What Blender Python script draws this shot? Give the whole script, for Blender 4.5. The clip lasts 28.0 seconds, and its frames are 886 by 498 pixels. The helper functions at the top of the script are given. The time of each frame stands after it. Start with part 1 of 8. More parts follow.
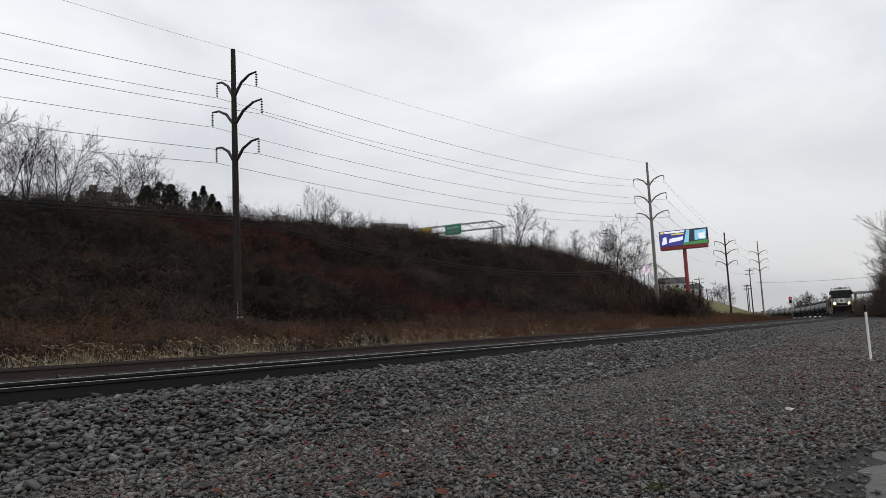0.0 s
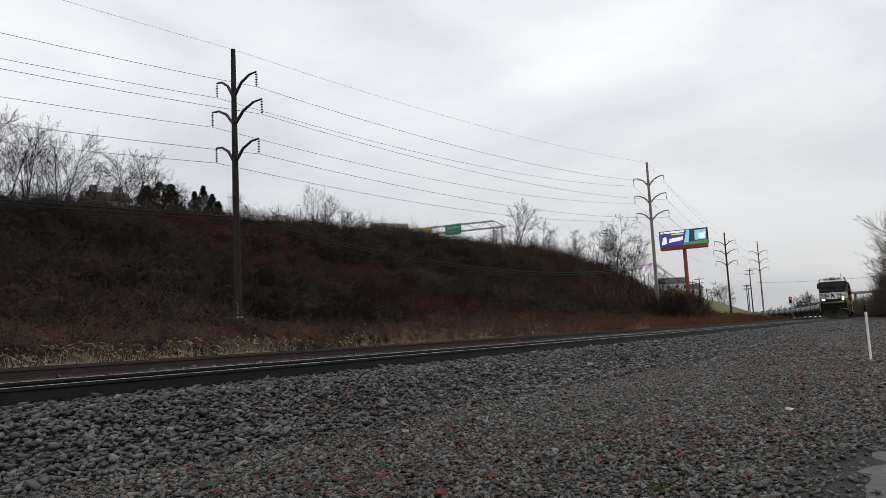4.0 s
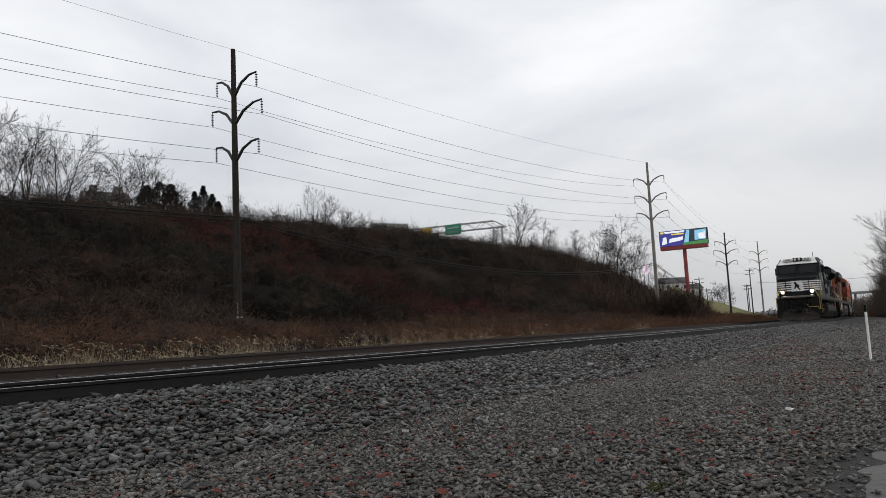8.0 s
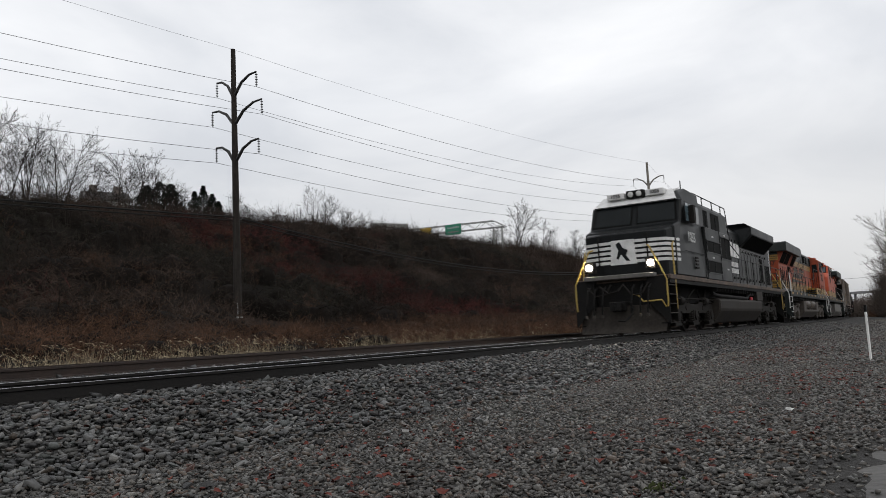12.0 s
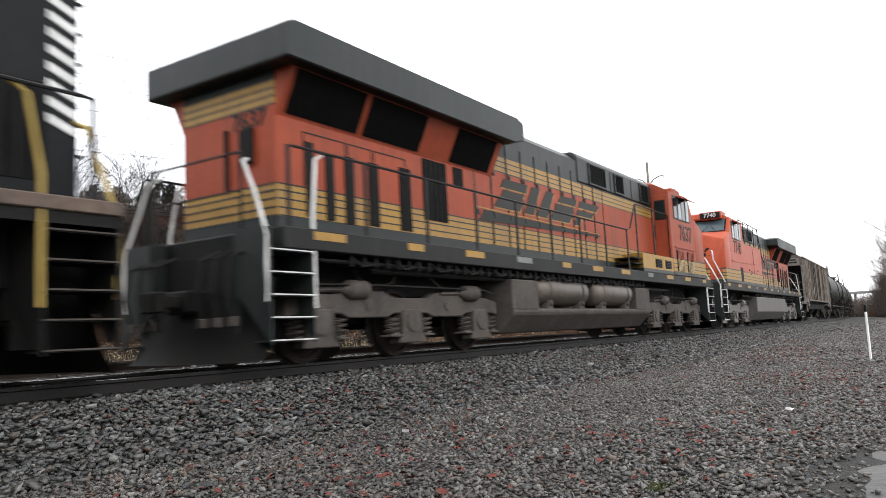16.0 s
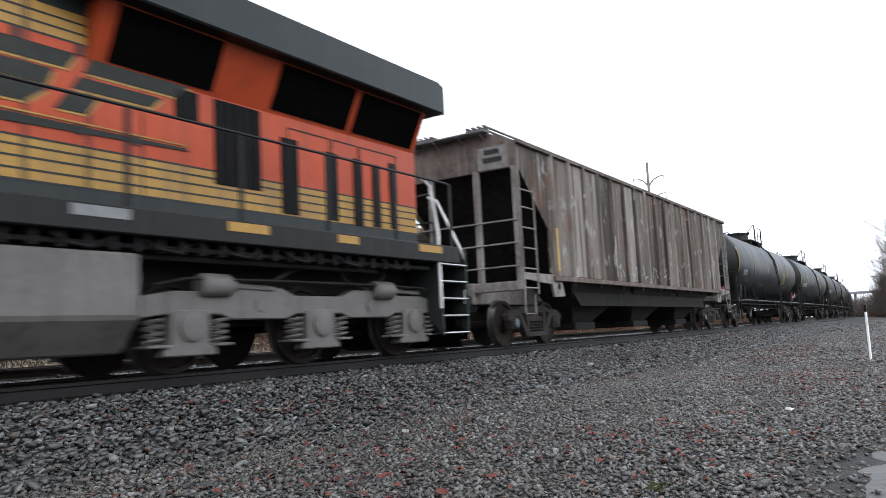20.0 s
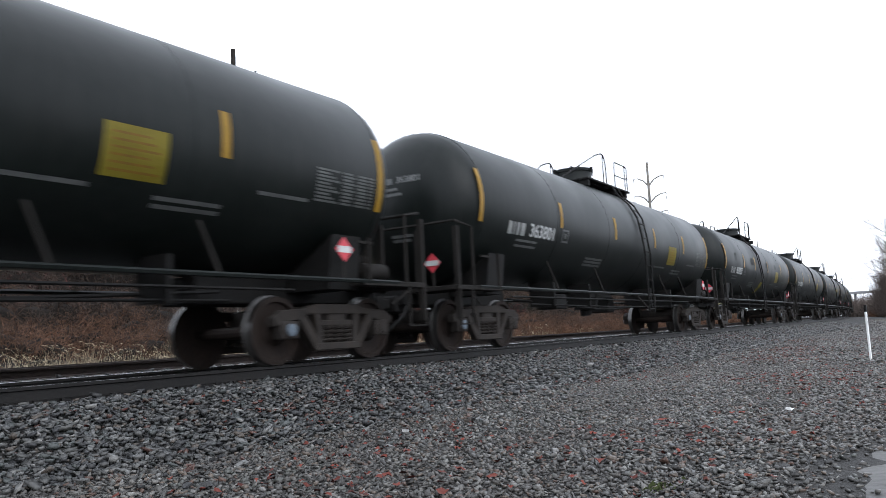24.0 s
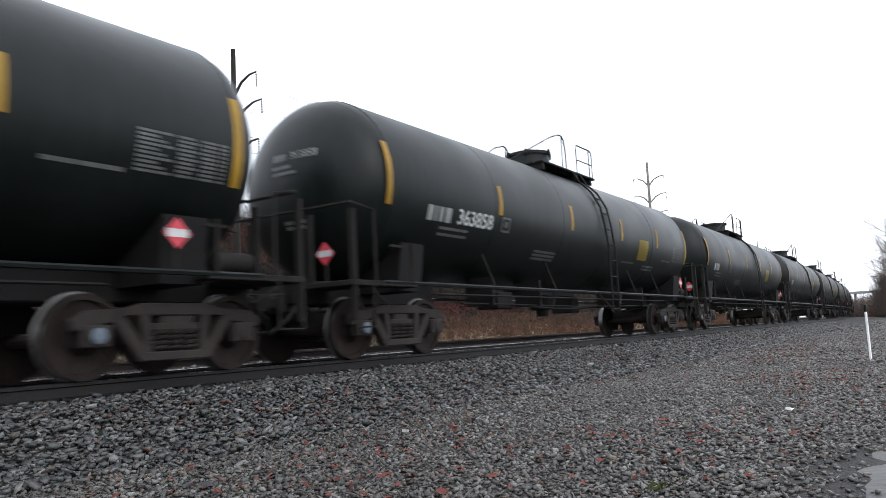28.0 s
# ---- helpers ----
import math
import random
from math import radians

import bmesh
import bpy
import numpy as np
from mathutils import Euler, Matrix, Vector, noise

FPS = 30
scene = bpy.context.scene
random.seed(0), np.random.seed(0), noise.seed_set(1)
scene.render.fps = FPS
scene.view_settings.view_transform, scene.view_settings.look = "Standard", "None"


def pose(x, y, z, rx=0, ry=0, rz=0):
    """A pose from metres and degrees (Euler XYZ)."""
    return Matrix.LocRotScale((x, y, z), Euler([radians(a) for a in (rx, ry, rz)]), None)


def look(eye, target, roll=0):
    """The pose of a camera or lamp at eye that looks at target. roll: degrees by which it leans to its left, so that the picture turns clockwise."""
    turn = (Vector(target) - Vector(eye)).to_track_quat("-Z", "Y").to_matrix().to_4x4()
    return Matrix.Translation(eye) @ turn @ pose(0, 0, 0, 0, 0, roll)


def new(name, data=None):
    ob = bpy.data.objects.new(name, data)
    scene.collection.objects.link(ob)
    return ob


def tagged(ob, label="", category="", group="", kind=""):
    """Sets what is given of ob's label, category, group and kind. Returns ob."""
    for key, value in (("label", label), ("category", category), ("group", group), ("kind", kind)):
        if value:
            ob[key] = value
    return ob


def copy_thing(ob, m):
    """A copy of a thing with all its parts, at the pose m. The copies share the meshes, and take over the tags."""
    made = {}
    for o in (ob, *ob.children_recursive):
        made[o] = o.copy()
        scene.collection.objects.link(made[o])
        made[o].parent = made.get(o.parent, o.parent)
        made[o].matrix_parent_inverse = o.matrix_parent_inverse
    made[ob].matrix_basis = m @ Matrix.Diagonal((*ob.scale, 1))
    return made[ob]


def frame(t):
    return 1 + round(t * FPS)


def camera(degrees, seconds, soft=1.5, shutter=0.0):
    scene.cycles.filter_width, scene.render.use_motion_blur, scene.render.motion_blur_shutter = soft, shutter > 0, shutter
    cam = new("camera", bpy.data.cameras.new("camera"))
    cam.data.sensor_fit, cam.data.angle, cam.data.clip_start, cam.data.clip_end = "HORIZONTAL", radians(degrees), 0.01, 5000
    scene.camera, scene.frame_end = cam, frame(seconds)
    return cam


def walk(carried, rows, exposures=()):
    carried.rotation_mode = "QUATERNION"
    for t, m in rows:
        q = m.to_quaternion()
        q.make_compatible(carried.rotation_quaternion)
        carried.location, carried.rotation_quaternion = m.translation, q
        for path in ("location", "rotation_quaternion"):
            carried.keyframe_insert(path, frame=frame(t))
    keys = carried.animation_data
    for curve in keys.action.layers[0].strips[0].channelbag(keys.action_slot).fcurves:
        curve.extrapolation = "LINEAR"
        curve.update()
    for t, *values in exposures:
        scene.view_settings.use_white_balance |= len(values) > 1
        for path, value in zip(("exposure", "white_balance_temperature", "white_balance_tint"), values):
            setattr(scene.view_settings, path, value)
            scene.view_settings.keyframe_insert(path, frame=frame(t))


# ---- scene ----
# World: x along the track at the camera, y across it away from the camera, z up; the top of the near rails is z = 0.
cam = camera(60.66, 28.0, soft=0.8, shutter=0.35)
EYE = Vector((0.0, 0.0, 0.298))
AIM = EYE + 10.0 * Vector((0.82392, 0.55546, 0.11237))
VIEW = look(EYE, AIM, -2.854)
walk(cam, [(0.0, VIEW), (28.0, VIEW)],
     exposures=[(0.0, 0.0, 6500, 10), (11.0, -0.03, 6500, 10), (12.5, 0.08, 6500, 10), (14.5, 1.44, 6500, 10), (15.2, 1.40, 6500, 10), (16.2, 1.31, 6500, 10), (17.0, 1.29, 6400, 10), (18.0, 1.29, 6250, 10),
                (20.0, 1.28, 5980, 10), (23.5, 1.23, 5920, 10), (28.0, 1.20, 6080, 10)])

# ---- overcast daylight ----
SUN_UP, SUN_ROUND = radians(38), radians(200)
world = bpy.data.worlds.new("overcast_sky")
scene.world = world
world.use_nodes = True
wn, wl = world.node_tree.nodes, world.node_tree.links
back = wn["Background"]
back.inputs["Strength"].default_value = 1.0
sky = wn.new("ShaderNodeTexSky")
sky.sky_type, sky.sun_disc, sky.sun_elevation, sky.sun_rotation = "NISHITA", False, SUN_UP, SUN_ROUND
sky.air_density, sky.dust_density = 1.0, 4.0
sky_low = wn.new("ShaderNodeVectorMath")
sky_low.operation = "SCALE"
sky_low.inputs["Scale"].default_value = 0.09
wl.new(sky.outputs[0], sky_low.inputs[0])
wc = wn.new("ShaderNodeTexCoord")
flat = wn.new("ShaderNodeMapping")
flat.inputs["Scale"].default_value = (1.0, 1.0, 2.6)
wl.new(wc.outputs["Generated"], flat.inputs[0])
cloud = wn.new("ShaderNodeTexNoise")
cloud.inputs["Scale"].default_value, cloud.inputs["Detail"].default_value, cloud.inputs["Roughness"].default_value = 2.3, 6.0, 0.52
cloud.inputs["Distortion"].default_value = 0.6
wl.new(flat.outputs[0], cloud.inputs["Vector"])
shade = wn.new("ShaderNodeValToRGB")
shade.color_ramp.elements[0].position, shade.color_ramp.elements[0].color = 0.30, (0.76, 0.785, 0.83, 1)
shade.color_ramp.elements[1].position, shade.color_ramp.elements[1].color = 0.64, (1.04, 1.05, 1.07, 1)
wl.new(cloud.outputs["Fac"], shade.inputs[0])
sep = wn.new("ShaderNodeSeparateXYZ")
wl.new(wc.outputs["Generated"], sep.inputs[0])
rise = wn.new("ShaderNodeValToRGB")
rise.color_ramp.elements[0].position, rise.color_ramp.elements[0].color = 0.0, (0.66, 0.655, 0.645, 1)
rise.color_ramp.elements[1].position, rise.color_ramp.elements[1].color = 0.30, (1, 1, 1, 1)
wl.new(sep.outputs["Z"], rise.inputs[0])
dim = wn.new("ShaderNodeMix")
dim.data_type, dim.blend_type = "RGBA", "MULTIPLY"
dim.inputs["Factor"].default_value = 1.0
wl.new(shade.outputs[0], dim.inputs["A"])
wl.new(rise.outputs[0], dim.inputs["B"])
both = wn.new("ShaderNodeMix")
both.data_type = "RGBA"
both.inputs["Factor"].default_value = 0.93
wl.new(sky_low.outputs[0], both.inputs["A"])
wl.new(dim.outputs["Result"], both.inputs["B"])
wl.new(both.outputs["Result"], back.inputs["Color"])

sun = new("sun", bpy.data.lights.new("sun", "SUN"))
sun.data.energy, sun.data.angle, sun.data.color = 0.5, radians(40), (1.0, 0.97, 0.93)
sun.matrix_basis = look((0, 0, 60), Vector((0, 0, 60)) - Vector((math.sin(SUN_ROUND) * math.cos(SUN_UP), math.cos(SUN_ROUND) * math.cos(SUN_UP), math.sin(SUN_UP))))

# ---- the line of the track: a long curve to the left ----
BEND, MID = 0.00078, 8.29


def along(s, l=0.0, z=0.0):
    """The place s metres up the line from the camera, l metres beyond the middle of the near track."""
    a = BEND * s
    return Vector((math.sin(a) / BEND - l * math.sin(a), MID + (1 - math.cos(a)) / BEND + l * math.cos(a), z))


def heading(s):
    return math.degrees(BEND * s)
# ---- materials ----


def mat(name, dark, light, scale=6.0, rough=0.7, metal=0.0, bump=0.0, fine=8.0, spread=0.5, island=0.0, streak=0.0, streak_colour=(0.05, 0.045, 0.04), lean=1.0, object_random=0.0, gloss=0.5):
    """Two-scale mottled surface: broad stains between dark and light, fine grain over it, optional running streaks and per-piece variation."""
    m = bpy.data.materials.new(name)
    m.use_nodes = True
    n, k = m.node_tree.nodes, m.node_tree.links
    b = n["Principled BSDF"]
    b.inputs["Metallic"].default_value, b.inputs["Specular IOR Level"].default_value = metal, gloss
    tc = n.new("ShaderNodeTexCoord")
    broad = n.new("ShaderNodeTexNoise")
    broad.inputs["Scale"].default_value, broad.inputs["Detail"].default_value = scale, 4.0
    grain = n.new("ShaderNodeTexNoise")
    grain.inputs["Scale"].default_value, grain.inputs["Detail"].default_value = scale * fine, 3.0
    k.new(tc.outputs["Object"], broad.inputs["Vector"])
    k.new(tc.outputs["Object"], grain.inputs["Vector"])
    add = n.new("ShaderNodeMath")
    add.operation = "MULTIPLY_ADD"
    add.inputs[1].default_value = 0.55
    k.new(grain.outputs["Fac"], add.inputs[0])
    k.new(broad.outputs["Fac"], add.inputs[2])
    rng = n.new("ShaderNodeMapRange")
    rng.inputs["From Min"].default_value, rng.inputs["From Max"].default_value = 0.78 - spread * 0.5, 0.78 + spread * 0.5
    k.new(add.outputs[0], rng.inputs["Value"])
    fac = rng.outputs[0]
    if island or object_random:
        src = n.new("ShaderNodeNewGeometry").outputs["Random Per Island"] if island else n.new("ShaderNodeObjectInfo").outputs["Random"]
        mixv = n.new("ShaderNodeMix")
        mixv.inputs[0].default_value = island or object_random
        k.new(fac, mixv.inputs[2])
        k.new(src, mixv.inputs[3])
        fac = mixv.outputs[0]
    mix = n.new("ShaderNodeMix")
    mix.data_type = "RGBA"
    mix.inputs["A"].default_value, mix.inputs["B"].default_value = (*dark, 1), (*light, 1)
    k.new(fac, mix.inputs["Factor"])
    colour = mix.outputs["Result"]
    if streak:
        mp = n.new("ShaderNodeMapping")
        mp.inputs["Scale"].default_value = (5.0, 5.0, 0.35 * lean)
        k.new(tc.outputs["Object"], mp.inputs[0])
        run = n.new("ShaderNodeTexNoise")
        run.inputs["Scale"].default_value, run.inputs["Detail"].default_value = 1.6, 6.0
        k.new(mp.outputs[0], run.inputs["Vector"])
        cut = n.new("ShaderNodeMapRange")
        cut.inputs["From Min"].default_value, cut.inputs["From Max"].default_value = 0.48, 0.72
        cut.inputs["To Max"].default_value = streak
        k.new(run.outputs["Fac"], cut.inputs["Value"])
        wash = n.new("ShaderNodeMix")
        wash.data_type = "RGBA"
        wash.inputs["B"].default_value = (*streak_colour, 1)
        k.new(cut.outputs[0], wash.inputs["Factor"])
        k.new(colour, wash.inputs["A"])
        colour = wash.outputs["Result"]
    k.new(colour, b.inputs["Base Color"])
    rr = n.new("ShaderNodeMapRange")
    rr.inputs["To Min"].default_value, rr.inputs["To Max"].default_value = max(0.05, rough - 0.12), min(1.0, rough + 0.12)
    k.new(broad.outputs["Fac"], rr.inputs["Value"])
    k.new(rr.outputs[0], b.inputs["Roughness"])
    if bump:
        bp = n.new("ShaderNodeBump")
        bp.inputs["Strength"].default_value, bp.inputs["Distance"].default_value = min(1.0, bump), 0.02
        k.new(grain.outputs["Fac"], bp.inputs["Height"])
        k.new(bp.outputs[0], b.inputs["Normal"])
    return m


def glow(name, colour, strength):
    m = bpy.data.materials.new(name)
    m.use_nodes = True
    b = m.node_tree.nodes["Principled BSDF"]
    b.inputs["Base Color"].default_value = (*colour, 1)
    b.inputs["Emission Color"].default_value, b.inputs["Emission Strength"].default_value = (*colour, 1), strength
    return m


def glass(name, tint, rough=0.05, shine=0.8):
    m = bpy.data.materials.new(name)
    m.use_nodes = True
    b = m.node_tree.nodes["Principled BSDF"]
    b.inputs["Base Color"].default_value, b.inputs["Roughness"].default_value, b.inputs["IOR"].default_value = (*tint, 1), rough, 1.5
    b.inputs["Specular IOR Level"].default_value = shine
    return m


# bed colour darkened to paint the shade in gaps between stones
M_ground = mat("shaded_gravel_bed", (0.01023, 0.009548, 0.008955), (0.030, 0.0275, 0.025), 3.0, 0.8, bump=1.0, fine=12, gloss=0.25)

# near-black soil: shade under and inside the brush is put into this colour
M_soil_shade = mat("shaded_hill_soil", (0.005, 0.0043, 0.0037), (0.014, 0.0112, 0.0092), 0.25, 0.95, bump=0.6, fine=20, gloss=0.05)
M_rail = mat("rail_steel", (0.004, 0.0037, 0.0035), (0.011, 0.0095, 0.0085), 4.0, 0.6, metal=0.2, bump=0.2, gloss=0.3)
M_rust_rail = mat("rusty_rail", (0.012, 0.0075, 0.006), (0.034, 0.021, 0.016), 4.0, 0.8, metal=0.1, bump=0.3)
M_polish = mat("polished_rail_head", (0.34, 0.34, 0.35), (0.60, 0.60, 0.60), 2.0, 0.25, metal=1.0)
M_tie = mat("creosoted_wood", (0.025, 0.020, 0.016), (0.07, 0.055, 0.045), 5.0, 0.85, bump=0.5)
M_pole_wood = mat("dark_pole_wood", (0.0108, 0.009, 0.0078), (0.03, 0.0252, 0.0216), 3.0, 0.85, bump=0.4, streak=0.4, gloss=0.2)
M_pole_pale = mat("pale_pole_wood", (0.12, 0.11, 0.095), (0.24, 0.22, 0.19), 2.0, 0.8, bump=0.3, streak=0.4)
M_arm = mat("weathered_steel_arm", (0.02, 0.02, 0.02), (0.06, 0.058, 0.055), 4.0, 0.6, metal=0.4)
M_wire = mat("wire", (0.015, 0.015, 0.015), (0.025, 0.025, 0.025), 1.0, 0.6, metal=0.3, gloss=0.1)
M_black = mat("black_loco_paint", (0.0028, 0.0036, 0.0040), (0.0068, 0.0082, 0.0089), 1.3, 0.42, bump=0.05, streak=0.45, streak_colour=(0.0105, 0.0112, 0.0110), gloss=0.15)
M_orange = mat("orange_loco_paint", (0.300, 0.0385, 0.0090), (0.370, 0.0550, 0.0135), 1.1, 0.45, bump=0.05, streak=0.35, streak_colour=(0.150, 0.034, 0.013), gloss=0.3)
M_orange_old = mat("weathered_orange_loco_paint", (0.215, 0.0375, 0.0150), (0.310, 0.0600, 0.0250), 0.9, 0.55, bump=0.08, streak=0.55, streak_colour=(0.125, 0.038, 0.020), spread=0.7, gloss=0.25)
M_sill = mat("grimy_black_sill", (0.0045, 0.005, 0.0048), (0.011, 0.0112, 0.0105), 1.6, 0.6, bump=0.1, streak=0.4, streak_colour=(0.026, 0.022, 0.018), gloss=0.25)
M_sill_worn = mat("rust_worn_sill", (0.022, 0.017, 0.014), (0.125, 0.088, 0.066), 1.4, 0.75, bump=0.25, spread=0.5, streak=0.5, streak_colour=(0.055, 0.026, 0.016))
M_tank_worn = mat("worn_steel_reservoir", (0.050, 0.041, 0.034), (0.135, 0.110, 0.090), 1.2, 0.5, metal=0.35, bump=0.1, streak=0.5, streak_colour=(0.034, 0.027, 0.022), spread=0.6)
M_tankblack = mat("black_tank_paint", (0.0030, 0.0044, 0.0039), (0.0066, 0.0088, 0.0080), 0.8, 0.42, bump=0.04, streak=0.35, streak_colour=(0.0125, 0.0136, 0.0122), gloss=0.19)
def hopper_paint(name):
    """Old covered-hopper paint: brown sheets, each of its own shade, with long pale and dark runs, rust and scraped patches."""
    m = bpy.data.materials.new(name)
    m.use_nodes = True
    n, k = m.node_tree.nodes, m.node_tree.links
    b = n["Principled BSDF"]
    b.inputs["Specular IOR Level"].default_value, b.inputs["Roughness"].default_value = 0.25, 0.8
    tc = n.new("ShaderNodeTexCoord")

    def cloud(stretch, scale, detail, rough=0.5):
        mp = n.new("ShaderNodeMapping")
        mp.inputs["Scale"].default_value = stretch
        k.new(tc.outputs["Object"], mp.inputs[0])
        t = n.new("ShaderNodeTexNoise")
        t.inputs["Scale"].default_value, t.inputs["Detail"].default_value, t.inputs["Roughness"].default_value = scale, detail, rough
        k.new(mp.outputs[0], t.inputs["Vector"])
        return t.outputs["Fac"]

    def blend(a, colour, fac):
        x = n.new("ShaderNodeMix")
        x.data_type = "RGBA"
        x.inputs["B"].default_value = (*colour, 1)
        k.new(fac, x.inputs["Factor"])
        k.new(a, x.inputs["A"])
        return x.outputs["Result"]

    def cut(v, lo, hi, most=1.0):
        r = n.new("ShaderNodeMapRange")
        r.inputs["From Min"].default_value, r.inputs["From Max"].default_value, r.inputs["To Max"].default_value = lo, hi, most
        k.new(v, r.inputs["Value"])
        return r.outputs[0]

    shade = n.new("ShaderNodeValToRGB")
    e = shade.color_ramp.elements
    e[0].position, e[0].color = 0.0, (0.036, 0.029, 0.023, 1)
    e[1].position, e[1].color = 1.0, (0.215, 0.192, 0.168, 1)
    for at, c in ((0.35, (0.072, 0.056, 0.044)), (0.65, (0.135, 0.114, 0.096))):
        e.new(at).color = (*c, 1)
    k.new(n.new("ShaderNodeObjectInfo").outputs["Random"], shade.inputs[0])
    runs, fine, blot = cloud((5.0, 5.0, 0.22), 1.5, 8.0, 0.62), cloud((1, 1, 1), 26.0, 4.0), cloud((1, 1, 0.7), 1.6, 7.0, 0.6)
    c = blend(shade.outputs[0], (0.30, 0.28, 0.255), cut(runs, 0.52, 0.64, 0.7))
    c = blend(c, (0.030, 0.020, 0.015), cut(cloud((7.0, 7.0, 0.3), 1.2, 6.0), 0.52, 0.66, 0.85))
    c = blend(c, (0.125, 0.056, 0.030), cut(blot, 0.56, 0.70, 0.5))
    c = blend(c, (0.40, 0.385, 0.36), cut(cloud((1.3, 1.3, 0.7), 2.6, 7.0, 0.6), 0.58, 0.66, 0.55))
    c = blend(c, (0.02, 0.015, 0.012), cut(fine, 0.52, 0.8, 0.45))
    k.new(c, b.inputs["Base Color"])
    bp = n.new("ShaderNodeBump")
    bp.inputs["Strength"].default_value, bp.inputs["Distance"].default_value = 0.3, 0.02
    k.new(blot, bp.inputs["Height"])
    k.new(bp.outputs[0], b.inputs["Normal"])
    return m


M_panel = hopper_paint("weathered_hopper_panel")
M_white = mat("white_paint", (0.484, 0.484, 0.4752), (0.6864, 0.6864, 0.6776), 5.0, 0.6)
M_yellow = mat("yellow_loco_stripe", (0.2432, 0.128, 0.01408), (0.32, 0.1792, 0.0224), 1.5, 0.5, streak=0.4, streak_colour=(0.0768, 0.0544, 0.032))
M_green = mat("dark_green_loco_paint", (0.01056, 0.0144, 0.01392), (0.0192, 0.02352, 0.02256), 1.2, 0.45, streak=0.45, streak_colour=(0.032, 0.0305, 0.028), gloss=0.25)
M_logo = mat("dark_logo_paint", (0.01232, 0.01456, 0.01232), (0.026, 0.0265, 0.0225), 2.0, 0.55, gloss=0.2)
M_under = mat("black_underframe", (0.003456, 0.003456, 0.003456), (0.009504, 0.00864, 0.007776), 2.5, 0.75, bump=0.2, gloss=0.2)
M_grime = mat("road_grime_steel", (0.0370, 0.0316, 0.0271), (0.0800, 0.0694, 0.0605), 1.6, 0.8, bump=0.2, streak=0.5, streak_colour=(0.0248, 0.02083, 0.01786), gloss=0.3)
M_dusty = mat("dusty_black_steel", (0.0085, 0.0076, 0.0068), (0.0185, 0.0165, 0.0148), 1.5, 0.75, bump=0.15, streak=0.5, streak_colour=(0.024, 0.0216, 0.0192), gloss=0.12)
M_fuel = mat("dusty_brown_fuel_tank", (0.0140, 0.0120, 0.0104), (0.0340, 0.0290, 0.0250), 1.1, 0.7, bump=0.12, streak=0.6, streak_colour=(0.009, 0.008, 0.007), gloss=0.2, spread=0.6)
M_silver = mat("grey_truck_paint", (0.072, 0.067, 0.062), (0.116, 0.108, 0.100), 1.8, 0.65, bump=0.15, streak=0.5, streak_colour=(0.03732, 0.03318, 0.02986))
M_rail_white = mat("white_handrail", (0.44, 0.44, 0.4312), (0.6336, 0.6336, 0.616), 3.0, 0.5)
M_rail_black = mat("black_handrail", (0.0040, 0.0040, 0.0044), (0.0100, 0.0100, 0.0105), 3.0, 0.5, gloss=0.2)
M_rail_yellow = mat("yellow_handrail", (0.288, 0.192, 0.036), (0.4, 0.288, 0.072), 3.0, 0.6)
M_grille = mat("dark_grille", (0.0035, 0.0035, 0.0035), (0.009, 0.009, 0.0085), 9.0, 0.8, gloss=0.08)
M_glass = glass("cab_glass", (0.010, 0.014, 0.015), 0.05, 0.35)
M_glass_pale = glass("reflecting_cab_glass", (0.09, 0.13, 0.15), 0.06)
M_lens = glass("dead_lamp_lens", (0.5, 0.5, 0.48), 0.1)
M_lamp = glow("lit_headlight", (1.0, 0.87, 0.66), 160.0)
M_wheel = mat("wheel_steel", (0.0105, 0.0076, 0.0064), (0.0250, 0.0182, 0.0150), 3.5, 0.75, metal=0.1, bump=0.2, gloss=0.15)
M_tread = mat("polished_wheel_tread", (0.066, 0.063, 0.06), (0.108, 0.105, 0.102), 3.0, 0.35, metal=0.9)
M_frame = mat("truck_casting", (0.0150, 0.0128, 0.0114), (0.0325, 0.0283, 0.0253), 2.5, 0.8, bump=0.25, streak=0.3, streak_colour=(0.040, 0.029, 0.021), gloss=0.15)
M_cap = mat("blue_bearing_cap", (0.0624, 0.0816, 0.1056), (0.1056, 0.1296, 0.1584), 5.0, 0.6)
M_decal = mat("white_lettering", (0.336, 0.344, 0.336), (0.48, 0.488, 0.48), 4.0, 0.6)
M_decal_dim = mat("grey_lettering", (0.096, 0.1, 0.1), (0.192, 0.196, 0.192), 6.0, 0.65)
M_mark = mat("yellow_reflector", (0.3712, 0.2112, 0.0128), (0.4608, 0.2688, 0.0192), 3.0, 0.45)
M_notice = mat("lemon_notice_panel", (0.235, 0.185, 0.014), (0.315, 0.255, 0.024), 3.0, 0.5)
M_placard = mat("red_placard", (0.36, 0.024, 0.04), (0.496, 0.04, 0.056), 4.0, 0.5)
M_hopper_end = mat("grey_brown_hopper_end", (0.096, 0.08, 0.072), (0.24, 0.224, 0.208), 1.3, 0.85, bump=0.3, streak=0.6, streak_colour=(0.072, 0.044, 0.032))
M_hopper_rib = mat("rusty_hopper_rib", (0.0374, 0.02584, 0.02176), (0.1224, 0.0884, 0.0714), 1.4, 0.85, bump=0.3, streak=0.6, streak_colour=(0.1904, 0.1564, 0.136))
M_hopper_bay = mat("dark_hopper_bay", (0.008, 0.0076, 0.007), (0.024, 0.022, 0.0195), 1.2, 0.85, streak=0.5, streak_colour=(0.034, 0.030, 0.026), gloss=0.12)
M_straw_paint = mat("faded_yellow_slat", (0.30, 0.22, 0.10), (0.46, 0.36, 0.20), 2.0, 0.6)
